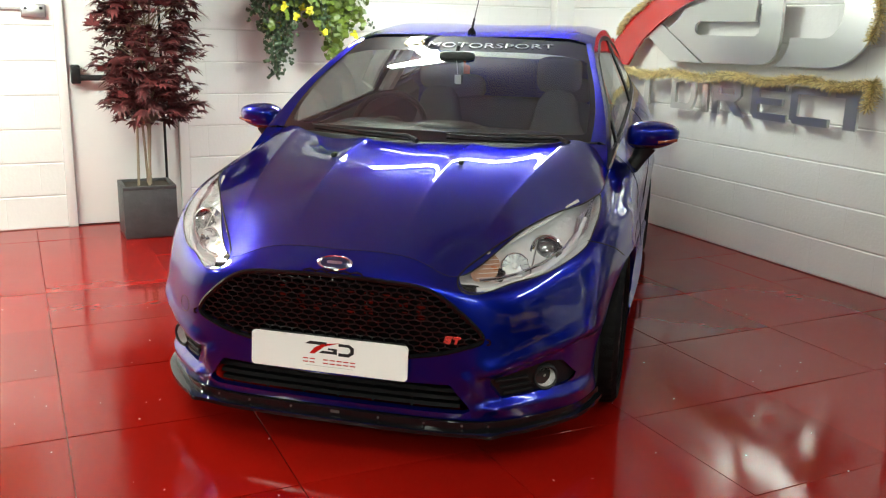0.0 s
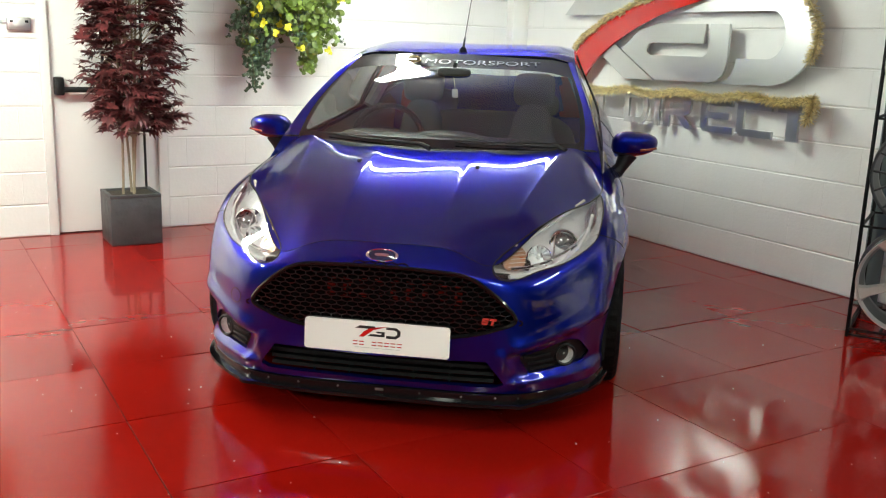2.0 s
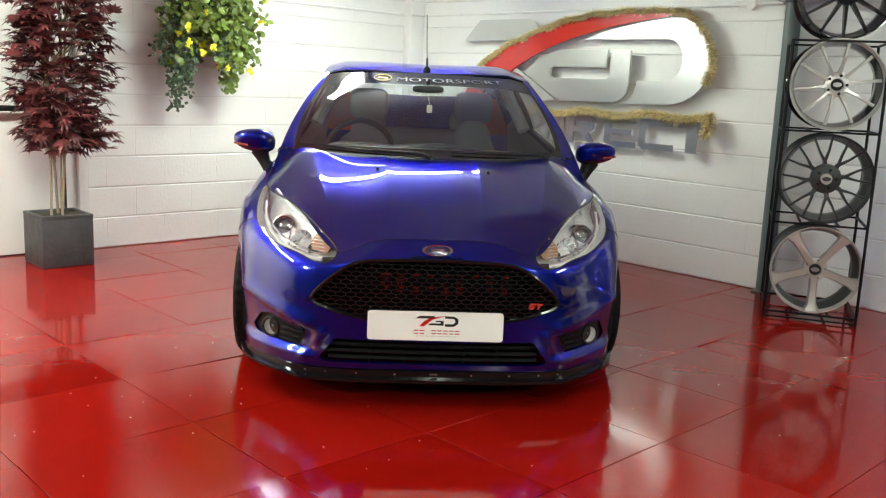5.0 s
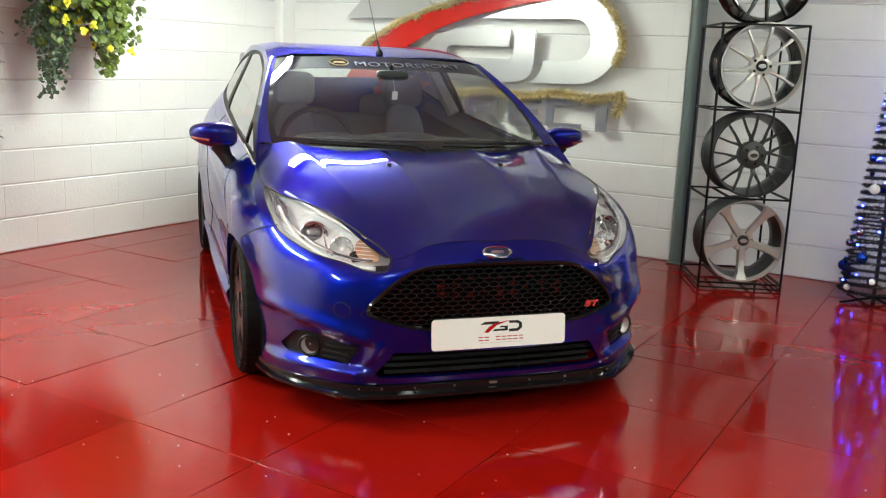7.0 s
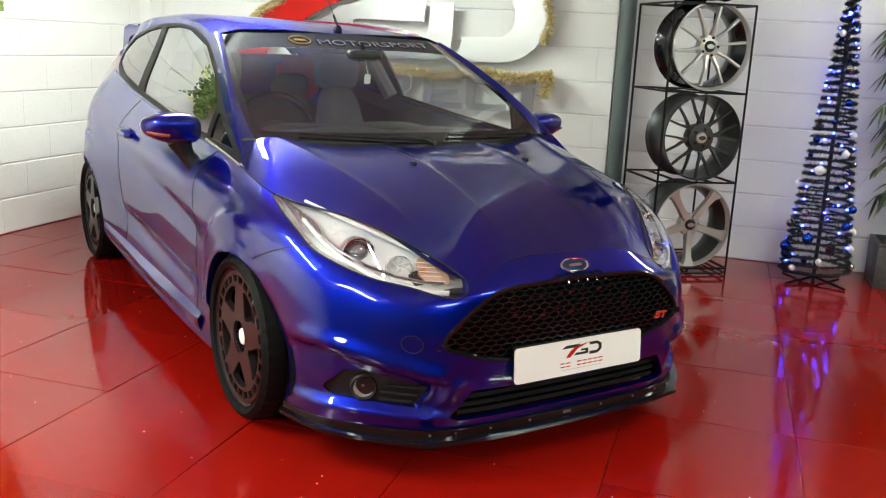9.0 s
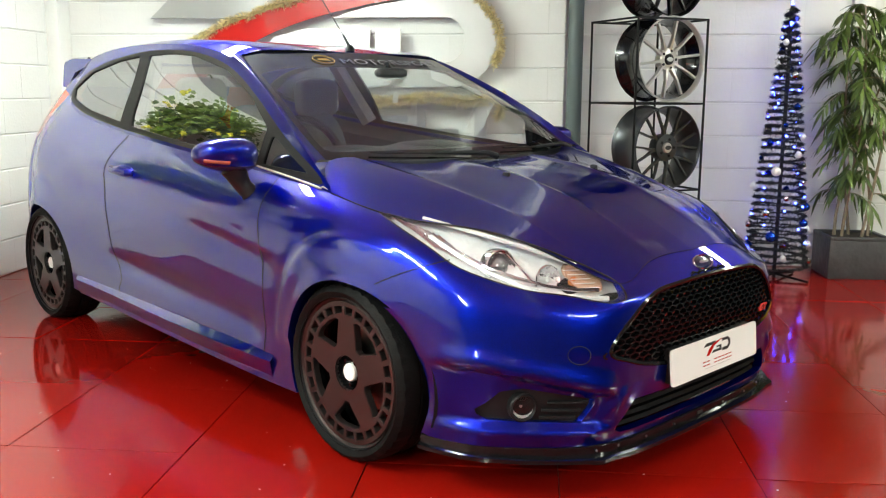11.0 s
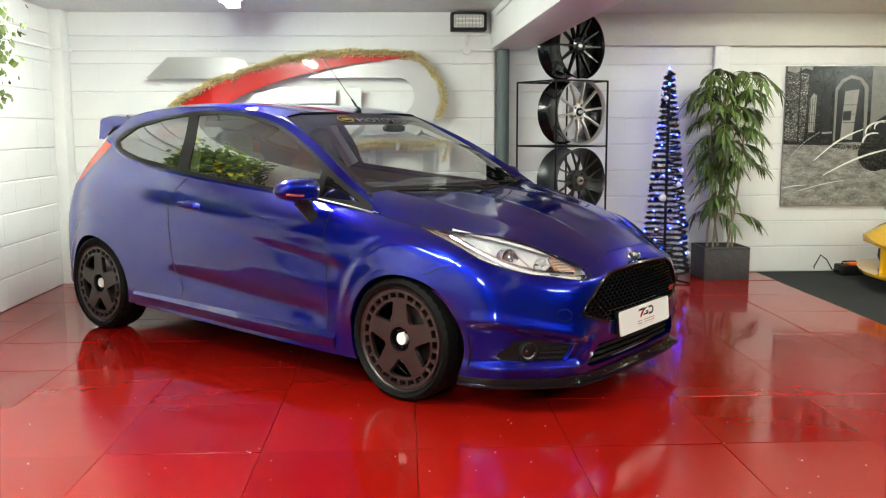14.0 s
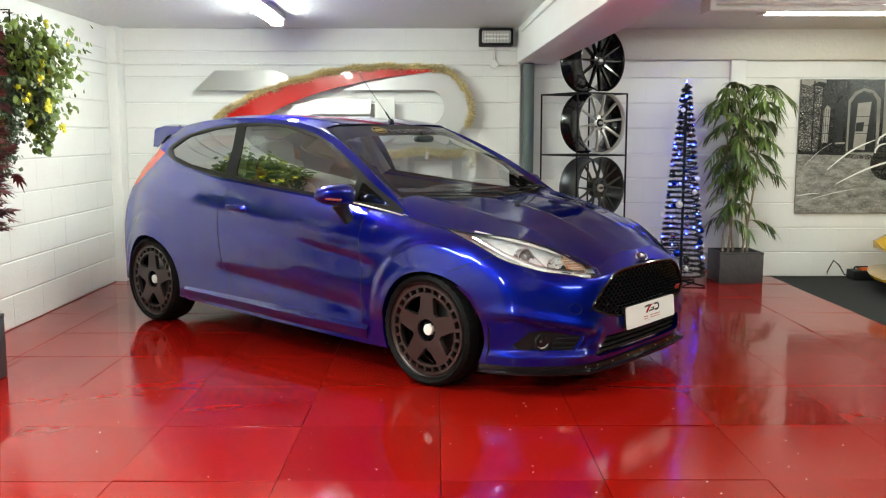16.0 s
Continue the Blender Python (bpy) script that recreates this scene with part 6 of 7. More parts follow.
def font_on_screen(text, p0, p1, q, size, material):
    cu = bpy.data.curves.new("strip_text", "FONT")
    cu.body = text
    cu.size = 1.0
    cu.resolution_u = 3
    ob = bpy.data.objects.new("tmp_text", cu)
    scene.collection.objects.link(ob)
    me = bpy.data.meshes.new_from_object(ob.evaluated_get(bpy.context.evaluated_depsgraph_get()))
    bpy.data.objects.remove(ob)
    xs = [v.co.x for v in me.vertices]
    a, b = min(xs), max(xs)
    for v in me.vertices:
        p = p0 + (p1 - p0) * (v.co.x - a) / (b - a)
        v.co = Vector(screen_pt(p, q + (v.co.y - .35) * .075))
    me.materials.clear()
    part("strip_lettering", me, material, car, "silver lettering on the sun strip")


def settle(car):
    """Draws the cabin forward and in, lowers the roof crown, and slims the tail, over all fixed parts of the car."""
    for ob in car.children_recursive:
        if ob.type != "MESH" or ob.data.users > 1 or (ob.parent is not car and ob.parent.type != "MESH"):
            continue
        if ob.name.split(".")[0] == "brake_caliper":
            continue
        me = ob.data
        v = np.empty(len(me.vertices) * 3)
        me.vertices.foreach_get("co", v)
        v = v.reshape(-1, 3)
        x, y, z = v.T.copy()
        up, top, tail = ease(.86, 1.2, z), ease(1.0, 1.32, z), ease(-.5, -2.4, x)
        v[:, 0] = x + ease(.12, -.35, x) * (.035 + .055 * up)
        v[:, 1] = y * (1 - .022 * tail * (1 - top) - .055 * top)
        crown = ease(1.15, 1.33, z) * np.maximum(0, 1 - (y / .5) ** 2)
        v[:, 2] = z - .042 * crown
        me.vertices.foreach_set("co", v.ravel())
        me.update()


M_LINING = mat("grey_headlining", (0.36, 0.36, 0.35), 0.9, var=0.1, scale=40)
build_inside(car)
settle(car)


# ---- wheel rack in the bay ----
def bar(bm, a, b, wa, wb, da, db, n=None):
    """A tapered square-shouldered bar from a to b: widths wa to wb across, depths da to db along y."""
    a, b = Vector(a), Vector(b)
    d = (b - a).normalized()
    y = Vector((0, 1, 0))
    s = d.cross(y).normalized()
    vs = []
    for p, w, q in ((a, wa, da), (b, wb, db)):
        for i, j in ((-1, -.5), (-.7, .5), (.7, .5), (1, -.5)):
            vs.append(bm.verts.new(p + s * (i * w / 2) + y * (j * q)))
    for k in range(4):
        bm.faces.new((vs[k], vs[(k + 1) % 4], vs[4 + (k + 1) % 4], vs[4 + k]))
    bm.faces.new(vs[:4][::-1])
    bm.faces.new(vs[4:])


def spoke_set(style):
    """One repeat of a rack wheel's spokes, and how many there are."""
    bm = bmesh.new()
    if style == "five":
        bar(bm, (.035, .060, 0), (.120, .066, 0), .050, .044, .03, .024)
        bar(bm, (.120, .066, 0), (.190, .080, 0), .044, .054, .024, .02)
        bar(bm, (.190, .080, 0), (.228, .092, 0), .054, .088, .02, .014)
        return bm, 5
    if style == "thin":
        bar(bm, (.045, .055, 0), (.120, .072, 0), .026, .015, .024, .02)
        bar(bm, (.120, .072, 0), (.215, .074, .004), .015, .019, .02, .02)
        return bm, 10
    if style == "mesh":
        bar(bm, (.050, .062, 0), (.108, .074, 0), .032, .022, .022, .018)
        for s in (-1, 1):
            bar(bm, (.102, .0735, .004 * s), (.150, .077, .024 * s), .018, .013, .018, .017)
            bar(bm, (.149, .077, .0235 * s), (.226, .081, .046 * s), .013, .012, .017, .016)
        return bm, 8
    bar(bm, (.04, .050, 0), (.222, .070, 0), .028, .014, .026, .02)
    return bm, 12


def rack_wheel(style, body, lip, face, label, at, rz, turn=0):
    w = thing("alloy_wheel", label, "alloy wheel", "alloy wheels on the rack", at=at, rz=rz)
    w.matrix_world = w.matrix_world @ Matrix.Diagonal((1.06, 1.06, 1.06, 1))
    bm = bmesh.new()
    lathe(bm, [(.236, .090), (.238, .094), (.2385, .098), (.2345, .100), (.230, .094), (.226, .075), (.222, .04), (.205, 0), (.203, -.06), (.222, -.105), (.236, -.112), (.2385, -.118), (.234, -.12), (.226, -.112)], 72)
    part("barrel", bm, body, w)
    bm = bmesh.new()
    lathe(bm, [(.2392, .0985), (.2385, .1015), (.2335, .1015), (.2275, .093), (.2235, .072)], 72)
    part("lip", bm, lip, w)
    sp, n = spoke_set(style)
    me = finish(sp, "spoke", True, 30)
    me.materials.append(face)
    for k in range(n):
        o = part("spoke", me, None, w)
        o.matrix_local = pose(0, 0, 0, 0, turn + 360 * k / n, 0)
    bm = bmesh.new()
    big = 1.22 if style == "mesh" else 1.0
    up = .018 if style == "mesh" else 0.0
    lathe(bm, [(.062 * big, .02), (.066 * big, .045 + up), (.062 * big, .066 + up), (.034, .070 + up), (.032, .062 + up), (0, .062 + up)], 40)
    part("hub", bm, face, w)
    bm = bmesh.new()
    lathe(bm, [(.030, .060 + up), (.030, .074 + up), (.026, .078 + up), (0, .079 + up)], 28)
    cap = part("centre_cap", bm, {"thin": M_BLACK, "mesh": M_SILVER}.get(style, M_GUN), w)
    bm = bmesh.new()
    lathe(bm, [(.022, .0785 + up), (.022, .0798 + up), (0, .0802 + up)], 24, Matrix.Diagonal((1, 1, .55, 1)))
    part("cap_emblem", bm, M_GUN if style == "mesh" else M_STEEL, cap)
    for k in range(5):
        a = radians(72 * k + 36)
        bm = bmesh.new()
        lathe(bm, [(.008, .0), (.008, .003), (.005, .0035), (0, .0)], 12, Matrix.Translation((.049 * math.cos(a), .0685 + up, .049 * math.sin(a))))
        part("bolt_hole", bm, M_DARK, w)
    return w


RU, RD, RO = Vector((.473, -.881, 0)), Vector((.881, .473, 0)), Vector((3.775, 2.255, 0))


def rk(u, d, z):
    return RO + RU * u + RD * d + Vector((0, 0, z))


def build_rack():
    r = thing("wheel_rack", "black welded steel rack holding alloy wheels", "rack")
    W, D = .25, .50
    for u in (-W, W):
        for d in (0, D):
            part("post", tube(bmesh.new(), [rk(u, d, 0), rk(u, d, 1.597)], .0092, 4), M_RACK, r)
    for z in (.046, .572, 1.098, 1.597):
        for a, b in (((-W, 0), (W, 0)), ((-W, D), (W, D)), ((-W, 0), (-W, D)), ((W, 0), (W, D)), ((-.10, 0), (-.10, D)), ((.10, 0), (.10, D))):
            part("rail", tube(bmesh.new(), [rk(*a, z - .004), rk(*b, z - .004)], .0082, 4), M_RACK, r)
    for a, b in (((-W, 0), (W, 0)), ((-W, 0), (-W, D)), ((W, 0), (W, D))):
        part("rail", tube(bmesh.new(), [rk(*a, .012), rk(*b, .012)], .006, 4), M_RACK, r)
    rz = 122.5
    R = .2555
    rack_wheel("five", M_GUN, M_SILVER, M_SILVER, "silver five-spoke alloy wheel on the bottom shelf", rk(0, .11, .0495 + R), rz, 18)
    rack_wheel("mesh", M_GUN, M_GUN, M_GUN, "gunmetal mesh-spoked alloy wheel on the middle shelf", rk(0, .11, .5755 + R), rz, 9)
    rack_wheel("thin", M_BLKALLOY, M_SILVER, M_SILVER, "polished thin-spoked alloy wheel on the upper shelf", rk(0, .11, 1.1015 + R), rz, 9)
    rack_wheel("many", M_BLKALLOY, M_BLKALLOY, M_BLKALLOY, "black multi-spoked alloy wheel lying on top", rk(0, .13, 1.6005 + R), rz + 4, 0)


build_rack()


# ---- plants ----
def leaf(bm, at, d, up, length, width, droop=0.3, seg=3):
    """A pointed blade from at along d, bending down."""
    s = d.cross(up)
    s = s.normalized() if s.length > 1e-5 else d.orthogonal().normalized()
    prev = None
    for i in range(seg + 1):
        t = i / seg
        p = at + d * (length * t) + Vector((0, 0, -droop * length * t * t))
        w = s * (width * .5 * math.sin(math.pi * min(.97, .12 + .86 * t)) ** .8 if i < seg else .0004)
        a, b = bm.verts.new(p - w), bm.verts.new(p + w)
        if prev:
            bm.faces.new((prev[0], prev[1], b, a))
        prev = (a, b)


def rounded(bm, at, n, size, rng):
    """A lobed round leaf, slightly folded."""
    u = n.orthogonal().normalized()
    u = (Matrix.Rotation(rng.uniform(0, 6.28), 3, n) @ u)
    v = n.cross(u)
    c = bm.verts.new(at)
    ring = []
    for k in range(8):
        a = 2 * math.pi * k / 8
        r = size * (.5 + .09 * (k % 2)) * (.55 if k == 0 else 1)
        ring.append(bm.verts.new(at + u * (r * math.cos(a)) + v * (r * math.sin(a)) + n * (-.18 * size * abs(math.sin(a)))))
    for k in range(8):
        bm.faces.new((c, ring[k], ring[(k + 1) % 8]))


def pot(parent, lo, hi, taper=.0):
    bm = bmesh.new()
    vs = box(bm, lo, hi, .008, 2)
    part("planter", bm, M_POT, parent, "dark slate-look square planter")
    x0, y0, z0 = lo
    x1, y1, z1 = hi
    for a, b in (((x0, y0), (x1, y0 + .025)), ((x0, y1 - .025), (x1, y1)), ((x0, y0 + .025), (x0 + .025, y1 - .025)), ((x1 - .025, y0 + .025), (x1, y1 - .025))):
        part("rim", bx((*a, z1 - .002), (*b, z1 + .02), .003), M_POT, parent)
    part("soil", bx((x0 + .02, y0 + .02, z1 - .01), (x1 - .02, y1 - .02, z1 + .006), .003), M_SOIL, parent)


def build_maple():
    rng = random.Random(11)
    t = thing("potted_tree", "artificial burgundy maple tree in a dark square planter", "potted tree", at=(.922, 6.02, 0))
    pot(t, (-.165, -.165, 0), (.165, .165, .318))
    stems = []
    for k, (bx_, by_) in enumerate(((-.05, -.02), (.0, .03), (.045, -.01), (.02, -.04))):
        pts = []
        for i in range(9):
            q = i / 8
            pts.append(Vector((bx_ * (1 + .4 * q) + .02 * math.sin(4 * q + k * 2), by_ + .02 * math.sin(3 * q + k), .318 + 1.5 * q)))
        stems.append(pts)
        part("trunk", tube(bmesh.new(), pts, [.009 - .004 * i / 8 for i in range(9)], 7), M_BARK, t)
    bm, tw = bmesh.new(), bmesh.new()
    n = 0
    while n < 520:
        z = rng.uniform(.78, 2.12)
        k = (z - .78) / 1.34
        rad = .245 * (.50 + .75 * math.sin(math.pi * min(1, .22 + .72 * k)))
        a = rng.uniform(0, 6.283)
        r = rad * math.sqrt(rng.uniform(.1, 1)) * rng.uniform(.8, 1.12)
        p = Vector((.055 + r * math.cos(a) * 1.02, max(-.24, min(.20, r * math.sin(a) * .65 - .01)), z + rng.gauss(0, .02)))
        if noise.noise(p * 5.5) < -.22:
            continue
        n += 1
        s = stems[rng.randrange(4)][min(8, max(2, int((z - .45) / 1.5 * 8)))]
        if n % 3 == 0:
            tube(tw, [s, s.lerp(p, .55) + Vector((0, 0, .03)), p], [.004, .003, .0015], 4, False, False)
        out = Vector((math.cos(a), math.sin(a) * .8 - .2, rng.uniform(-.25, .45))).normalized()
        for _ in range(3):
            o = (out + Vector((rng.gauss(0, .5), rng.gauss(0, .5), rng.gauss(0, .45)))).normalized()
            c = p + Vector((rng.gauss(0, .035), rng.gauss(0, .035), rng.gauss(0, .035)))
            nr = o.cross(Vector((0, 0, 1)))
            nr = nr.normalized() if nr.length > .1 else Vector((1, 0, 0))
            upv = nr.cross(o).normalized()
            L = rng.uniform(.068, .108)
            for j in range(-3, 4):
                d = (Matrix.Rotation(radians(27 * j), 3, upv) @ o).normalized()
                leaf(bm, c, d, upv, L * (1 - .13 * abs(j)), L * .25, rng.uniform(.1, .4), 2)
    tagged(part("twig", tw, M_BARK, t), kind="stuff")
    tagged(part("crown", bm, M_MAPLE, t, "dense burgundy palmate foliage", False), kind="stuff")


def build_vine():
    rng = random.Random(21)
    t = thing("hanging_plant", "trailing green ivy with yellow flowers in a wall basket", "hanging plant", at=(2.10, YA, 0))
    bm = bmesh.new()
    squash(bm, (0, -.17, 1.72), (.20, .15, .12), 2.2)
    part("basket", bm, M_BLACK, t, "dark wall basket")
    part("hook", tube(bmesh.new(), [(0, 0, 2.02), (0, -.17, 2.02), (0, -.17, 1.80)], .006), M_BLACK, t)
    leaves, ivy, flowers, vines = bmesh.new(), bmesh.new(), bmesh.new(), bmesh.new()

    def put(p, s, small=False):
        n = Vector((rng.gauss(0, .5), -1 + rng.gauss(0, .4), rng.gauss(.35, .5))).normalized()
        rounded(ivy if small else leaves, p, n, s, rng)
    # bushy head
    for _ in range(1150):
        p = Vector((rng.gauss(.0, .18), -.27 + rng.gauss(0, .12), 1.70 + rng.gauss(0, .13)))
        if p.y > -.01 or abs(p.x) > .38 or p.z > 1.98:
            continue
        put(p, rng.uniform(.028, .058))
    strands = [(-.27, 1.02, .05), (-.24, 1.10, .07), (-.33, 1.28, .06), (.10, 1.14, .05), (.15, 1.20, .06), (.22, 1.30, .07), (-.20, 1.18, .05), (-.13, 1.35, .05), (.30, 1.42, .06), (-.38, 1.45, .05), (.05, 1.3, .05), (.36, 1.55, .05), (.19, 1.25, .05)]
    for x, zb, sp in strands:
        y0 = -.14 - rng.uniform(0, .18)
        pts = []
        for i in range(10):
            q = i / 9
            pts.append(Vector((x * (.5 + .5 * min(1, q * 2)) + .02 * math.sin(7 * q + x * 20), y0 - .05 * math.sin(math.pi * q), 1.68 + (zb - 1.68) * q)))
        tube(vines, pts, .0025, 4, False, False)
        small = x < .1
        for _ in range(int((260 if small else 120) * (1.68 - zb) / .6)):
            q = rng.random() ** .9 * 9
            i = min(8, int(q))
            p = pts[i].lerp(pts[i + 1], q - i)
            fade = 1.0 - .55 * q / 9
            put(p + Vector((rng.gauss(0, sp * fade), rng.gauss(0, .03), rng.gauss(0, .02))), rng.uniform(.017, .032) if small else rng.uniform(.030, .055), small)
    # one sprig reaching sideways
    pts = [Vector((.30 + .18 * q, -.14, 1.47 - .10 * q)) for q in [i / 5 for i in range(6)]]
    tube(vines, pts, .002, 4, False, False)
    for p in pts:
        put(p + Vector((0, 0, .012)), .026, True)
        put(p + Vector((.01, 0, -.018)), .022, True)
        put(p + Vector((-.015, 0, -.005)), .022, True)
    for _ in range(24):
        if rng.random() < .7:
            c = Vector((rng.gauss(0, .22), -.37 + rng.gauss(0, .05), 1.68 + rng.gauss(0, .15)))
        else:
            c = Vector((rng.choice((-.24, .14, .2)) + rng.gauss(0, .06), -.20, rng.uniform(1.2, 1.5)))
        reach = .36 if c.z > 1.5 else .30
        c.x = max(-reach, min(reach, c.x))
        c.z = min(1.95, c.z)
        for k in range(9):
            n = Vector((rng.gauss(0, .6), -1, rng.gauss(.1, .6))).normalized()
            rounded(flowers, c + Vector((rng.gauss(0, .012), rng.gauss(-.01, .008), rng.gauss(0, .012))), n, .028, rng)
    tagged(part("vine", vines, M_BARK, t), kind="stuff")
    tagged(part("foliage", leaves, M_IVY, t, "yellow-green bushy leaves", False), kind="stuff")
    tagged(part("ivy_trail", ivy, M_IVYDARK, t, "small dark green ivy leaves", False), kind="stuff")
    tagged(part("blossom", flowers, M_YELLOW, t, "yellow blossoms", False), kind="stuff")
    # small sprig above the socket
    s = thing("hanging_plant", "small trailing green sprig hanging on the wall", "hanging plant", at=(-.02, YA, 0))
    bm = bmesh.new()
    leaves, rng = bm, random.Random(31)
    for _ in range(170):
        p = Vector((rng.gauss(-.06, .12), -.06 + rng.gauss(0, .03), 1.72 + rng.gauss(0, .14)))
        if p.z < 1.44 or p.y > -.01:
            continue
        n = Vector((rng.gauss(0, .5), -1 + rng.gauss(0, .4), rng.gauss(.35, .5))).normalized()
        rounded(bm, p, n, rng.uniform(.03, .055), rng)
    tagged(part("foliage", bm, M_IVY, s, "green trailing leaves", False), kind="stuff")
    part("stem", tube(bmesh.new(), [(-.06, -.02, 1.95), (-.06, -.05, 1.7), (-.02, -.06, 1.48)], .004, 5), M_BARK, s)
    part("hook", tube(bmesh.new(), [(-.06, 0, 1.95), (-.06, -.03, 1.95)], .005, 5), M_BLACK, s)


def build_bamboo():
    rng = random.Random(41)
    t = thing("potted_bamboo", "tall artificial bamboo in a dark square planter", "potted plant", at=(4.165, 1.005, 0))
    pot(t, (-.175, -.188, 0), (.175, .188, .25))
    leaves, stems = bmesh.new(), bmesh.new()
    for k in range(5):
        a = k * 1.257
        bx_, by_ = .06 * math.cos(a), .08 * math.sin(a)
        lean = Vector((-.03 + rng.gauss(0, .04), (.14, -.23, .02, -.12, .20, -.02)[k], 0))
        top = rng.uniform(1.27, 1.50)
        pts = [Vector((bx_, by_, .25)) + lean * (q ** 1.5) * 1.1 + Vector((.02 * math.sin(5 * q + k), .03 * math.sin(4 * q + k), top * q)) for q in [i / 10 for i in range(11)]]
        part("cane", tube(bmesh.new(), pts, [.011 - .007 * i / 10 for i in range(11)], 7), M_BARK, t)
        for i in range(2, 11):
            for _ in range(3 if i > 4 else 1):
                a2 = rng.uniform(0, 6.283)
                d0 = Vector((math.cos(a2) * .8 - .15, math.sin(a2), rng.uniform(-.1, .55))).normalized()
                L = rng.uniform(.10, .22)
                side = d0.cross(Vector((0, 0, 1))).normalized()
                twig = [pts[i] + d0 * (L * q) + Vector((0, 0, -.5 * L * q * q)) for q in [j / 6 for j in range(7)]]
                for p_ in twig:
                    p_.x = min(p_.x, .12)
                tube(stems, twig, [.003, .0028, .0025, .002, .0018, .0015, .001], 4, False, False)
                for j in range(1, 7):
                    fwd = (twig[j] - twig[j - 1]).normalized()
                    for sd in (-1, 1):
                        d = (fwd + side * sd * rng.uniform(.5, .95) + Vector((0, 0, rng.gauss(-.32, .24)))).normalized()
                        leaf(leaves, twig[j], d, Vector((rng.gauss(0, .3), rng.gauss(0, .3), 1)), rng.uniform(.08, .145), rng.uniform(.015, .024), .45, 3)
                leaf(leaves, twig[6], (twig[6] - twig[5]).normalized(), Vector((0, 0, 1)), .13, .026, .4, 3)
    for v in leaves.verts:
        v.co.x = min(v.co.x, .175)
    tagged(part("twig", stems, M_BARK, t), kind="stuff")
    tagged(part("foliage", leaves, M_BAMBOO, t, "narrow drooping green leaves", False), kind="stuff")


def build_xmas():
    rng = random.Random(51)
    X, Y, H = 4.00, 1.52, 1.685
    t = thing("christmas_tree", "slim black tinsel pop-up Christmas tree with blue lights", "christmas tree", at=(X, Y, 0))
    part("pole", tube(bmesh.new(), [(0, 0, .0), (0, 0, H)], .012, 8), M_TINSEL, t)
    for k in range(4):
        a = radians(45 + 90 * k)
        part("foot", tube(bmesh.new(), [(0, 0, .03), (.23 * math.cos(a), .23 * math.sin(a), .008)], .008, 6), M_RACK, t)
    bm = bmesh.new()
    turns = 36
    rad = lambda z: .016 + .172 * (1 - (z - .06) / (H - .06)) ** .92
    for i in range(62000):
        q = rng.random() ** 1.25
        z = .06 + (H - .08) * q
        a = 2 * math.pi * turns * q
        r = rad(z)
        c = Vector((r * math.cos(a), r * math.sin(a), z))
        d = Vector((rng.gauss(0, 1), rng.gauss(0, 1), rng.gauss(0, .42))).normalized()
        e = d.orthogonal().normalized() * .0022
        p = c + d * rng.uniform(.012, .034)
        bm.faces.new([bm.verts.new(v) for v in (c - e, c + e, p)])
    tagged(part("tinsel", bm, M_TINSEL, t, "black tinsel spiral", False), kind="stuff")
    hoops = bmesh.new()
    tube(hoops, [(rad(.06 + (H - .08) * q) * math.cos(2 * math.pi * turns * q), rad(.06 + (H - .08) * q) * math.sin(2 * math.pi * turns * q), .06 + (H - .08) * q) for q in [i / 900 for i in range(901)]], .003, 4)
    part("wire_spiral", hoops, M_TINSEL, t)
    # baubles, each hung on the tree
    ball = {}
    for k in range(46):
        q = (k + .5) / 46
        z = .08 + (H - .2) * q ** 1.25
        a = 2.4 * k + rng.uniform(-.3, .3)
        s = rng.choice((.018, .022, .026, .033)) * (1.05 - .35 * q)
        m = (M_BLUEBALL, M_WHITEBALL, M_SILVBALL)[k % 3]
        key = (round(s, 3), k % 3)
        if key not in ball:
            b = bmesh.new()
            lathe(b, [(0.0001, -s)] + [(s * math.cos(radians(u)), s * math.sin(radians(u))) for u in range(-75, 76, 15)] + [(s * .22, s * 1.0), (s * .22, s * 1.14), (.0001, s * 1.16)], 16, Matrix.Rotation(radians(90), 4, "X"))
            ball[key] = with_mat(b, "bauble", m)
        o = new("bauble", ball[key])
        r = rad(z) + .012
        o.matrix_world = pose(X + r * math.cos(a), Y + r * math.sin(a), z)
        tagged(o, ("shiny blue", "matt white", "shiny silver")[k % 3] + " bauble hanging on the tinsel tree", "bauble", "baubles on the tree")
    lights = bmesh.new()
    for k in range(64):
        q = rng.random() ** 1.2
        z = .08 + (H - .14) * q
        a = rng.uniform(0, 6.283)
        r = rad(z) + .006
        lathe(lights, [(.0001, -.006), (.0065, -.003), (.0065, .005), (.0001, .010)], 6, Matrix.Translation((r * math.cos(a), r * math.sin(a), z)))
    lathe(lights, [(.0001, -.012), (.010, 0), (.0001, .022)], 8, pose(0, 0, H + .01, 90, 0, 0))
    tagged(part("fairy_lights", lights, M_BLUELED, t, "glowing blue fairy lights"), kind="stuff")


build_maple()
build_vine()
build_bamboo()
build_xmas()


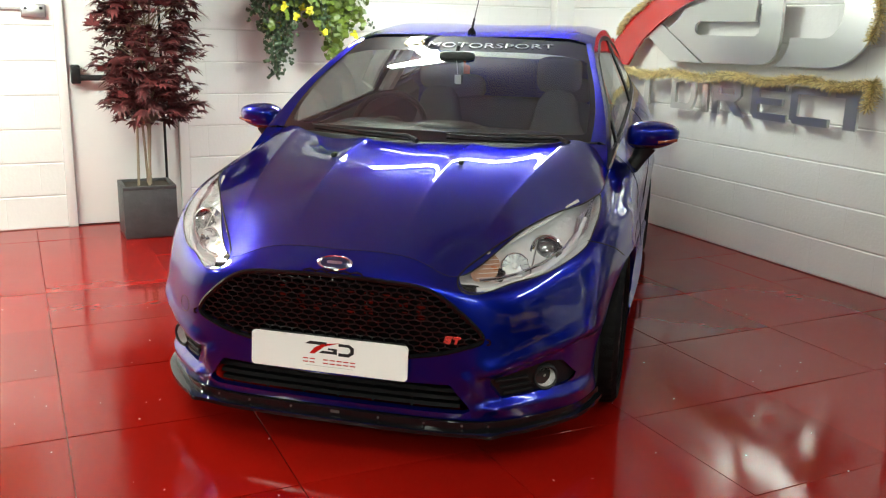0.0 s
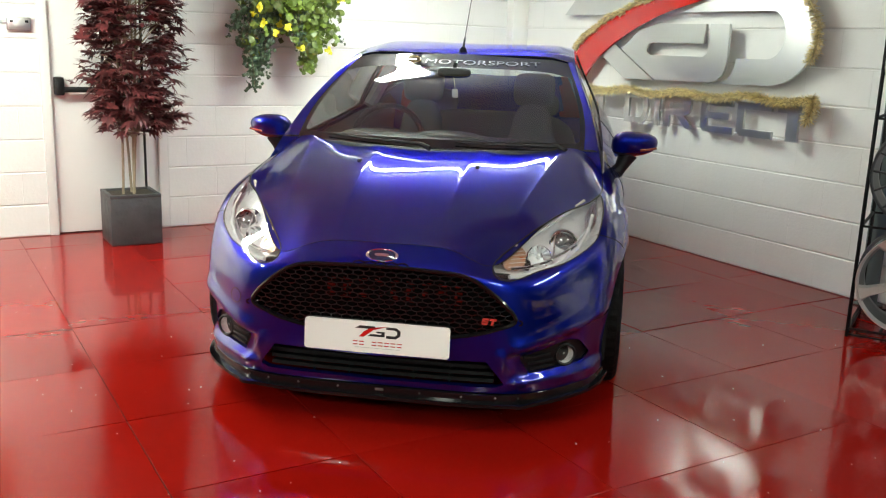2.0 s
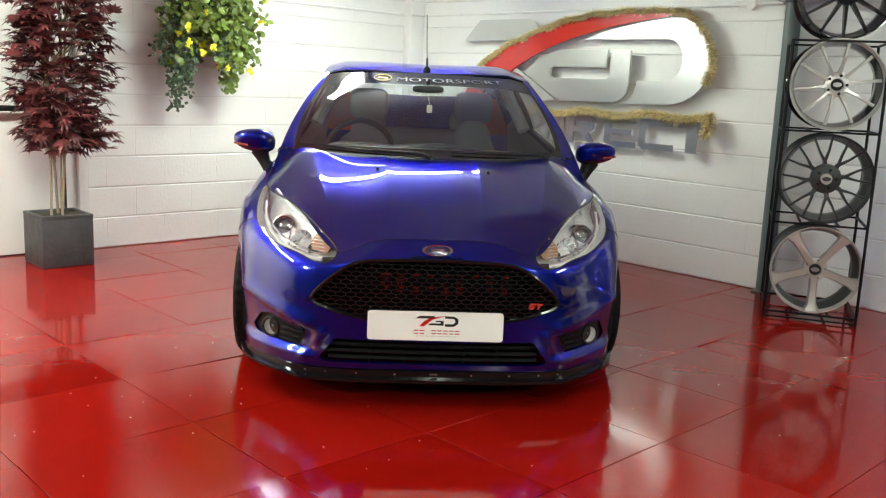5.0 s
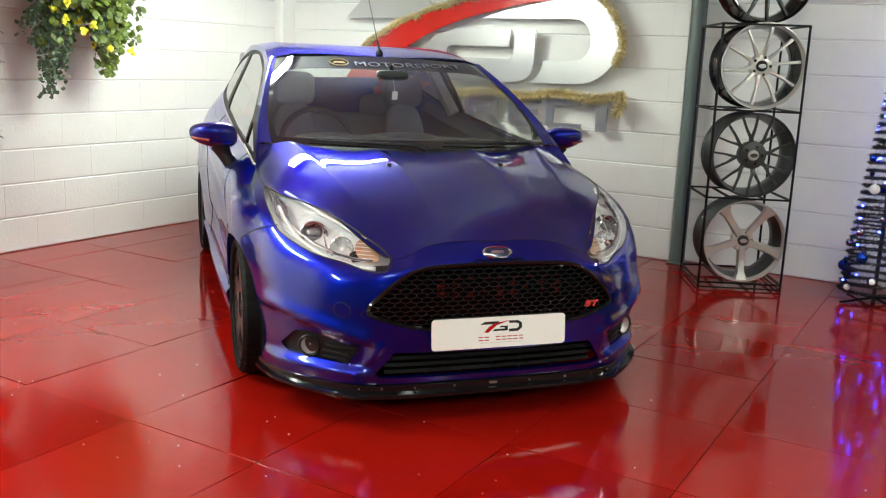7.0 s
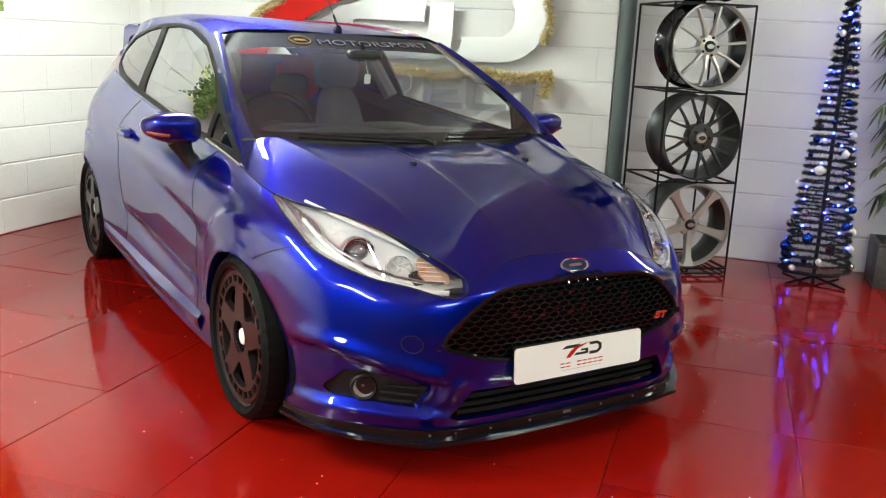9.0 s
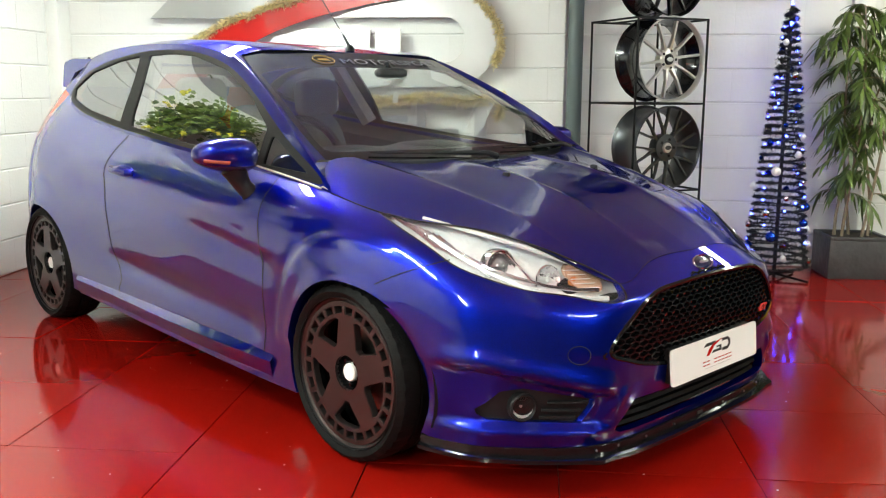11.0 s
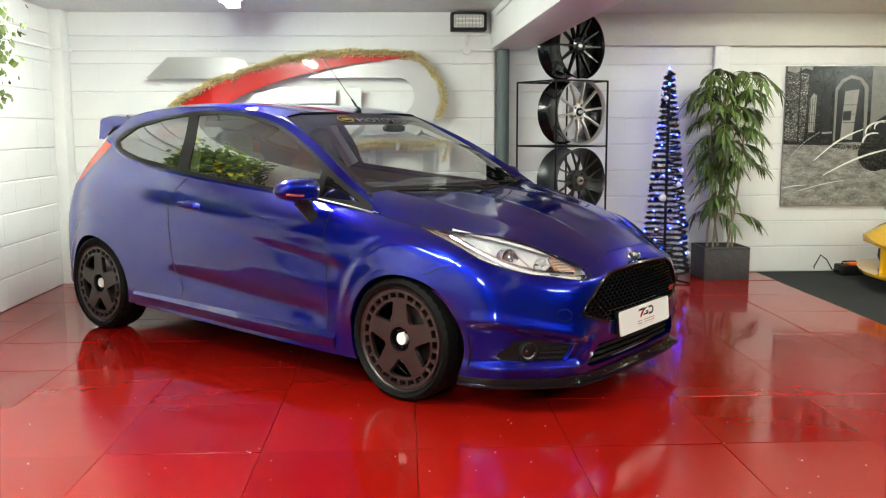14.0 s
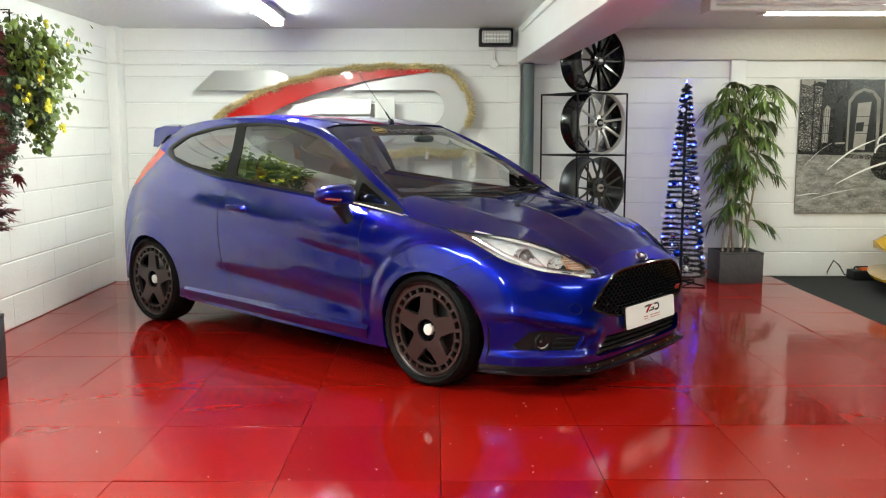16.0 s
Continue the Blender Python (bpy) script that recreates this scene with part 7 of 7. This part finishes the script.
# ---- picture, yellow car and charger in the bay ----
def build_picture():
    p = thing("wall_picture", "unframed monochrome photo panel of a brick street", "picture", at=(XR - .03, 0, 0))
    y0, y1, z0, z1 = .42, -1.33, .57, 1.74
    part("panel", bx((0, y1, z0), (.022, y0, z1), .002), M_PICT, p)

    def flat(name, pts, m, d=.002):
        bm = bmesh.new()
        slab(bm, [(y0 - a * (y0 - y1), z0 + b * (z1 - z0)) for a, b in pts], (0, 1, 0), (0, 0, 1), (-1, 0, 0), (-.0005, 0, 0), d)
        part(name, bm, m, p, "", False)
    k = lambda pts: [((x - 612) / 307 * .50, (545 - y) / 460) for x, y in pts]      # layout of the print, in its own units
    edge = 612 + 307 / .50
    flat("print_ground", k([(612, 545), (edge, 545), (edge, 330), (612, 330)]), M_PICC)
    flat("print_building", k([(612, 334), (870, 334), (870, 85), (612, 85)]), M_PICB, .0026)
    flat("print_stonework", k([(614, 325), (672, 332), (680, 110), (614, 100)]), M_PICS, .0030)
    flat("print_wall", k([(870, 345), (edge, 345), (edge, 85), (870, 85)]), M_PICG, .0026)
    flat("print_window", k([(728, 300), (748, 300), (750, 165), (740, 150), (726, 165)]), M_PICD, .0032)
    flat("print_window", k([(684, 300), (702, 300), (706, 182), (696, 172), (686, 190)]), M_PICL, .0032)
    flat("print_door", k([(766, 330), (842, 330), (844, 160), (830, 138), (806, 130), (784, 142), (770, 165)]), M_PICD, .0032)
    flat("print_door_leaf", k([(782, 322), (818, 326), (832, 160), (790, 166)]), M_PICL, .0038)
    flat("print_door_pane", k([(786, 262), (810, 262), (812, 230), (788, 232)]), M_PICD, .0042)
    flat("print_sky", k([(614, 100), (640, 108), (668, 92), (690, 98), (690, 86), (614, 86)]), M_PICL, .0034)
    flat("print_arch", k([(758, 330), (766, 330), (768, 165), (784, 138), (806, 124), (834, 132), (848, 158), (852, 330), (860, 330), (860, 150), (838, 122), (806, 114), (778, 128), (758, 160)]), M_PICG, .0036)
    for x in (686, 692, 699):
        flat("print_glazing_bar", k([(x, 296), (x + 1.5, 296), (x + 2.5, 186), (x + 1, 186)]), M_PICD, .0042)
    for y in (210, 240, 268):
        flat("print_glazing_bar", k([(685, y + 1.5), (703, y + 1.5), (703, y), (685, y)]), M_PICD, .0044)
        flat("print_door_rail", k([(786, y + 2), (828, y + 2), (828, y), (787, y)]), M_PICD, .0042)
    flat("print_kerb", k([(612, 340), (760, 344), (760, 334), (612, 330)]), M_PICD, .0040)
    flat("print_kerb", k([(760, 352), (870, 362), (870, 345), (760, 338)]), M_PICS, .0040)
    for i in range(7):
        x, y = 640 + 34 * i, 372 + (i * 53) % 140
        flat("print_puddle", k([(x, y), (x + 30, y + 5), (x + 46, y + 1), (x + 20, y - 5)]), M_PICG, .0030)
    for x, w in ((652, 4), (720, 5), (756, 4)):
        flat("print_downpipe", k([(x, 332), (x + w, 332), (x + w, 90), (x, 90)]), M_PICD, .0046)
    flat("print_sill", k([(726, 306), (756, 304), (756, 298), (726, 300)]), M_PICL, .0042)
    flat("print_car", k([(860, 420), (edge - 60, 440), (edge - 30, 330), (edge - 160, 250), (930, 235), (880, 270), (860, 320)]), M_PICD, .0036)
    flat("print_tyre", k([(890 + 52 * math.cos(a / 4), 372 + 58 * math.sin(a / 4)) for a in range(25)]), M_PICB, .0044)
    for cx, cy, r in ((900, 300, 44), (912, 285, 30), (885, 330, 36)):
        o = [(cx + r * math.cos(a / 5), cy + r * .8 * math.sin(a / 5)) for a in range(15, 26)]
        flat("print_streak", k(o + [(x + 4, y + 4) for x, y in o[::-1]]), M_PICW, .005)

    def streak(x0, y0_, x1, y1_, bow, w):
        n = 10
        up = [(x0 + (x1 - x0) * i / n, y0_ + (y1_ - y0_) * i / n - bow * math.sin(math.pi * i / n) - w * math.sin(math.pi * (.1 + .8 * i / n))) for i in range(n + 1)]
        dn = [(x0 + (x1 - x0) * i / n, y0_ + (y1_ - y0_) * i / n - bow * math.sin(math.pi * i / n)) for i in range(n, -1, -1)]
        flat("print_streak", k(up + dn), M_PICW, .0052)
    streak(705, 396, 850, 292, 12, 7)
    streak(735, 444, 960, 352, 12, 7)
    streak(605 + 8, 485, 686, 475, 1, 3)
    streak(650, 500, 800, 460, 4, 2)
    streak(636, 378, 720, 300, 8, 1.2)
    for a, b in ((y0 - .03, z1 - .3), (y0 - .03, z0 + .03)):
        part("fixing", bx((-.008, a - .008, b - .008), (.0, a + .008, b + .008), .002), M_CHROME, p)


M_PICT = mat("grey_photo_print", (0.30, 0.29, 0.27), 0.25, var=0.4, scale=5)
M_PICG = mat("photo_ground_grey", (0.22, 0.21, 0.19), 0.25, var=0.45, scale=14)


def printed(name, dark, light, scale, stretch):
    """A monochrome print of rough masonry: uneven stones with dark joints."""
    m = mat(name, light, 0.25)
    nt = m.node_tree
    tc = nt.nodes.new("ShaderNodeTexCoord")
    mp = nt.nodes.new("ShaderNodeMapping")
    mp.inputs["Scale"].default_value = (1, 1, stretch)
    nt.links.new(tc.outputs["Object"], mp.inputs[0])
    vo = nt.nodes.new("ShaderNodeTexVoronoi")
    vo.feature = "DISTANCE_TO_EDGE"
    vo.inputs["Scale"].default_value = scale
    nt.links.new(mp.outputs[0], vo.inputs["Vector"])
    nz = nt.nodes.new("ShaderNodeTexNoise")
    nz.inputs["Scale"].default_value = scale * .6
    nz.inputs["Detail"].default_value = 8
    nt.links.new(mp.outputs[0], nz.inputs["Vector"])
    mu = nt.nodes.new("ShaderNodeMath")
    mu.operation = "MULTIPLY"
    nt.links.new(vo.outputs["Distance"], mu.inputs[0])
    nt.links.new(nz.outputs["Fac"], mu.inputs[1])
    rp = nt.nodes.new("ShaderNodeValToRGB")
    rp.color_ramp.elements[0].position = 0.02
    rp.color_ramp.elements[0].color = (*dark, 1)
    rp.color_ramp.elements[1].position = 0.22
    rp.color_ramp.elements[1].color = (*light, 1)
    nt.links.new(mu.outputs[0], rp.inputs[0])
    big = nt.nodes.new("ShaderNodeTexNoise")
    big.inputs["Scale"].default_value = 7.0
    big.inputs["Detail"].default_value = 5
    big.inputs["Roughness"].default_value = 0.7
    nt.links.new(mp.outputs[0], big.inputs["Vector"])
    mr = nt.nodes.new("ShaderNodeMapRange")
    mr.inputs[1].default_value, mr.inputs[2].default_value = 0.3, 0.7
    mr.inputs[3].default_value, mr.inputs[4].default_value = 0.35, 1.6
    nt.links.new(big.outputs["Fac"], mr.inputs[0])
    hv = nt.nodes.new("ShaderNodeHueSaturation")
    nt.links.new(mr.outputs[0], hv.inputs["Value"])
    nt.links.new(rp.outputs[0], hv.inputs["Color"])
    nt.links.new(hv.outputs[0], nt.nodes["Principled BSDF"].inputs["Base Color"])
    return m


M_PICB = printed("photo_brick_grey", (0.006, 0.006, 0.005), (0.085, 0.082, 0.074), 36, 2.2)
M_PICS = printed("photo_stone_grey", (0.015, 0.015, 0.014), (0.42, 0.40, 0.37), 44, 1.9)
M_PICC = printed("photo_cobble_grey", (0.20, 0.195, 0.18), (0.42, 0.41, 0.38), 60, 2.6)
M_PICD = mat("photo_dark", (0.02, 0.02, 0.02), 0.25, var=0.5, scale=20)
M_PICL = mat("photo_light", (0.30, 0.285, 0.26), 0.25, var=0.3, scale=10)
M_PICW = mat("photo_white", (0.80, 0.80, 0.78), 0.25)
build_picture()


M_ORANGE = mat("orange_plastic", (0.85, 0.16, 0.02), 0.4)


def build_yellow_car():
    c = thing("yellow_sports_car", "glossy yellow low sports car parked on the carpet", "car", at=(3.40, .14, 0))
    # wedge body: sections from the nose back, each an outline of half width, sill, waist and top
    bm = bmesh.new()
    rows = []
    for y, w, z0, zw, zt in ((-.10, .58, .33, .37, .40), (-.22, .70, .27, .40, .47), (-.45, .80, .20, .46, .56), (-.85, .88, .16, .56, .66), (-1.3, .90, .15, .60, .72), (-2.0, .88, .15, .66, .80), (-2.8, .91, .16, .70, .84), (-3.5, .92, .18, .72, .84), (-3.85, .86, .26, .70, .80), (-3.95, .78, .34, .62, .70)):
        half_ring = [(0, z0), (w * .86, z0), (w * .97, z0 + .05), (w, (z0 + zw) / 2), (w * .985, zw), (w * .90, zw + (zt - zw) * .62), (w * .62, zt - .006), (w * .3, zt - (.035 if y > -1.4 else .0)), (0, zt - (.05 if y > -1.4 else .0))]
        ring = half_ring + [(-x, z) for x, z in half_ring[-2:0:-1]]
        rows.append([bm.verts.new((x, y - .34 * (x / .9) ** 2 * (y > -.9), z)) for x, z in ring])
    for a, b in zip(rows, rows[1:]):
        for k in range(len(a)):
            bm.faces.new((a[k], a[(k + 1) % len(a)], b[(k + 1) % len(a)], b[k]))
    bm.faces.new(rows[0][::-1])
    bm.faces.new(rows[-1])
    bmesh.ops.subdivide_edges(bm, edges=bm.edges[:], cuts=1, smooth=.6, use_grid_fill=True)
    part("body", bm, M_YCAR, c, "", True, 40)
    bm = bmesh.new()
    squash(bm, (0, -2.2, .80), (.64, 1.05, .34), 2.6, 40, 20)
    part("cabin", bm, M_GLOSS, c, "dark glass cabin")
    # low front blade on struts, black intakes above it
    bm = bmesh.new()
    rows = []
    for x in np.linspace(-.80, .80, 25):
        y = -.04 - .40 * (x / .9) ** 2
        rows.append([bm.verts.new(v) for v in ((x, y, .135), (x, y - .01, .112), (x, y - .30, .118), (x, y - .30, .150))])
    for a, b in zip(rows, rows[1:]):
        for k in range(4):
            bm.faces.new((a[k], a[(k + 1) % 4], b[(k + 1) % 4], b[k]))
    bm.faces.new(rows[0][::-1])
    bm.faces.new(rows[-1])
    part("front_blade", bm, M_YCAR, c, "yellow front blade")
    for s in (-1, 1):
        bm = bmesh.new()
        slab(bm, [(.10, .15), (.46, .15), (.52, .20), (.50, .33), (.16, .30)], (s, 0, 0), (0, 0, 1), (0, -1, 0), (0, -.34, 0), .15)
        part("front_intake", bm, M_BLACK, c, "black front intake")
        part("blade_strut", bx((s * .06 - .02, -.30, .13), (s * .06 + .02, -.12, .36), .008), M_YCAR, c)
        bm = bmesh.new()
        squash(bm, (s * .58, -.58, .575), (.10, .16, .03), 2.2)
        part("headlamp", bm, M_LENS, c, "clear headlamp")
        for y in (-.95, -3.1):
            bm = bmesh.new()
            m = pose(s * .82, y, .31, 0, 0, -90 if s > 0 else 90)
            lathe(bm, [(.20, .07), (.27, .09), (.31, .07), (.31, -.09), (.2, -.1)], 40, m)
            w = part("wheel", bm, M_RUB, c, "black tyre")
            bm = bmesh.new()
            lathe(bm, [(.205, .065), (.19, .05), (.05, .035), (0, .05)], 30, m)
            part("rim", bm, M_GUN, w)
    b = thing("battery_charger", "black battery charger with red clips on the carpet", "charger", at=(4.24, -.13, 0))
    part("case", bx((-.08, -.11, 0), (.08, .09, .085), .012, 3), M_BLACK, b)
    part("handle", tube(bmesh.new(), [(0, -.07, .08), (0, -.06, .11), (0, .05, .11), (0, .06, .08)], .008, 8), M_BLACK, b)
    part("lead_clips", bx((-.07, -.13, .086), (.03, .02, .108), .008, 2), M_ORANGE, b, "orange lead clips on top")
    part("cable", tube(bmesh.new(), [(-.02, .10, .03), (-.04, .16, .05), (-.02, .20, .13), (.05, .22, .16), (.12, .24, .05), (.2, .20, .01)], .005, 6), M_BLACK, b)


build_yellow_car()


# ---- pieces of the floor and walls ----
FLOOR = build_floor()
block_wall(WALLS[0], (-3.0, YA), (4.17, YA), 0, ZC, 1, ((DOOR[0] - FR + 3.0, DOOR[1] + FR + 3.0, 0, DOOR[3] + FR),))
block_wall(WALLS[1], (XB, 6.283), (XB, 2.87), 0, ZC, 1)
block_wall(WALLS[2], (XR, 2.87), (XR, -1.2), 0, 1.903, 1)
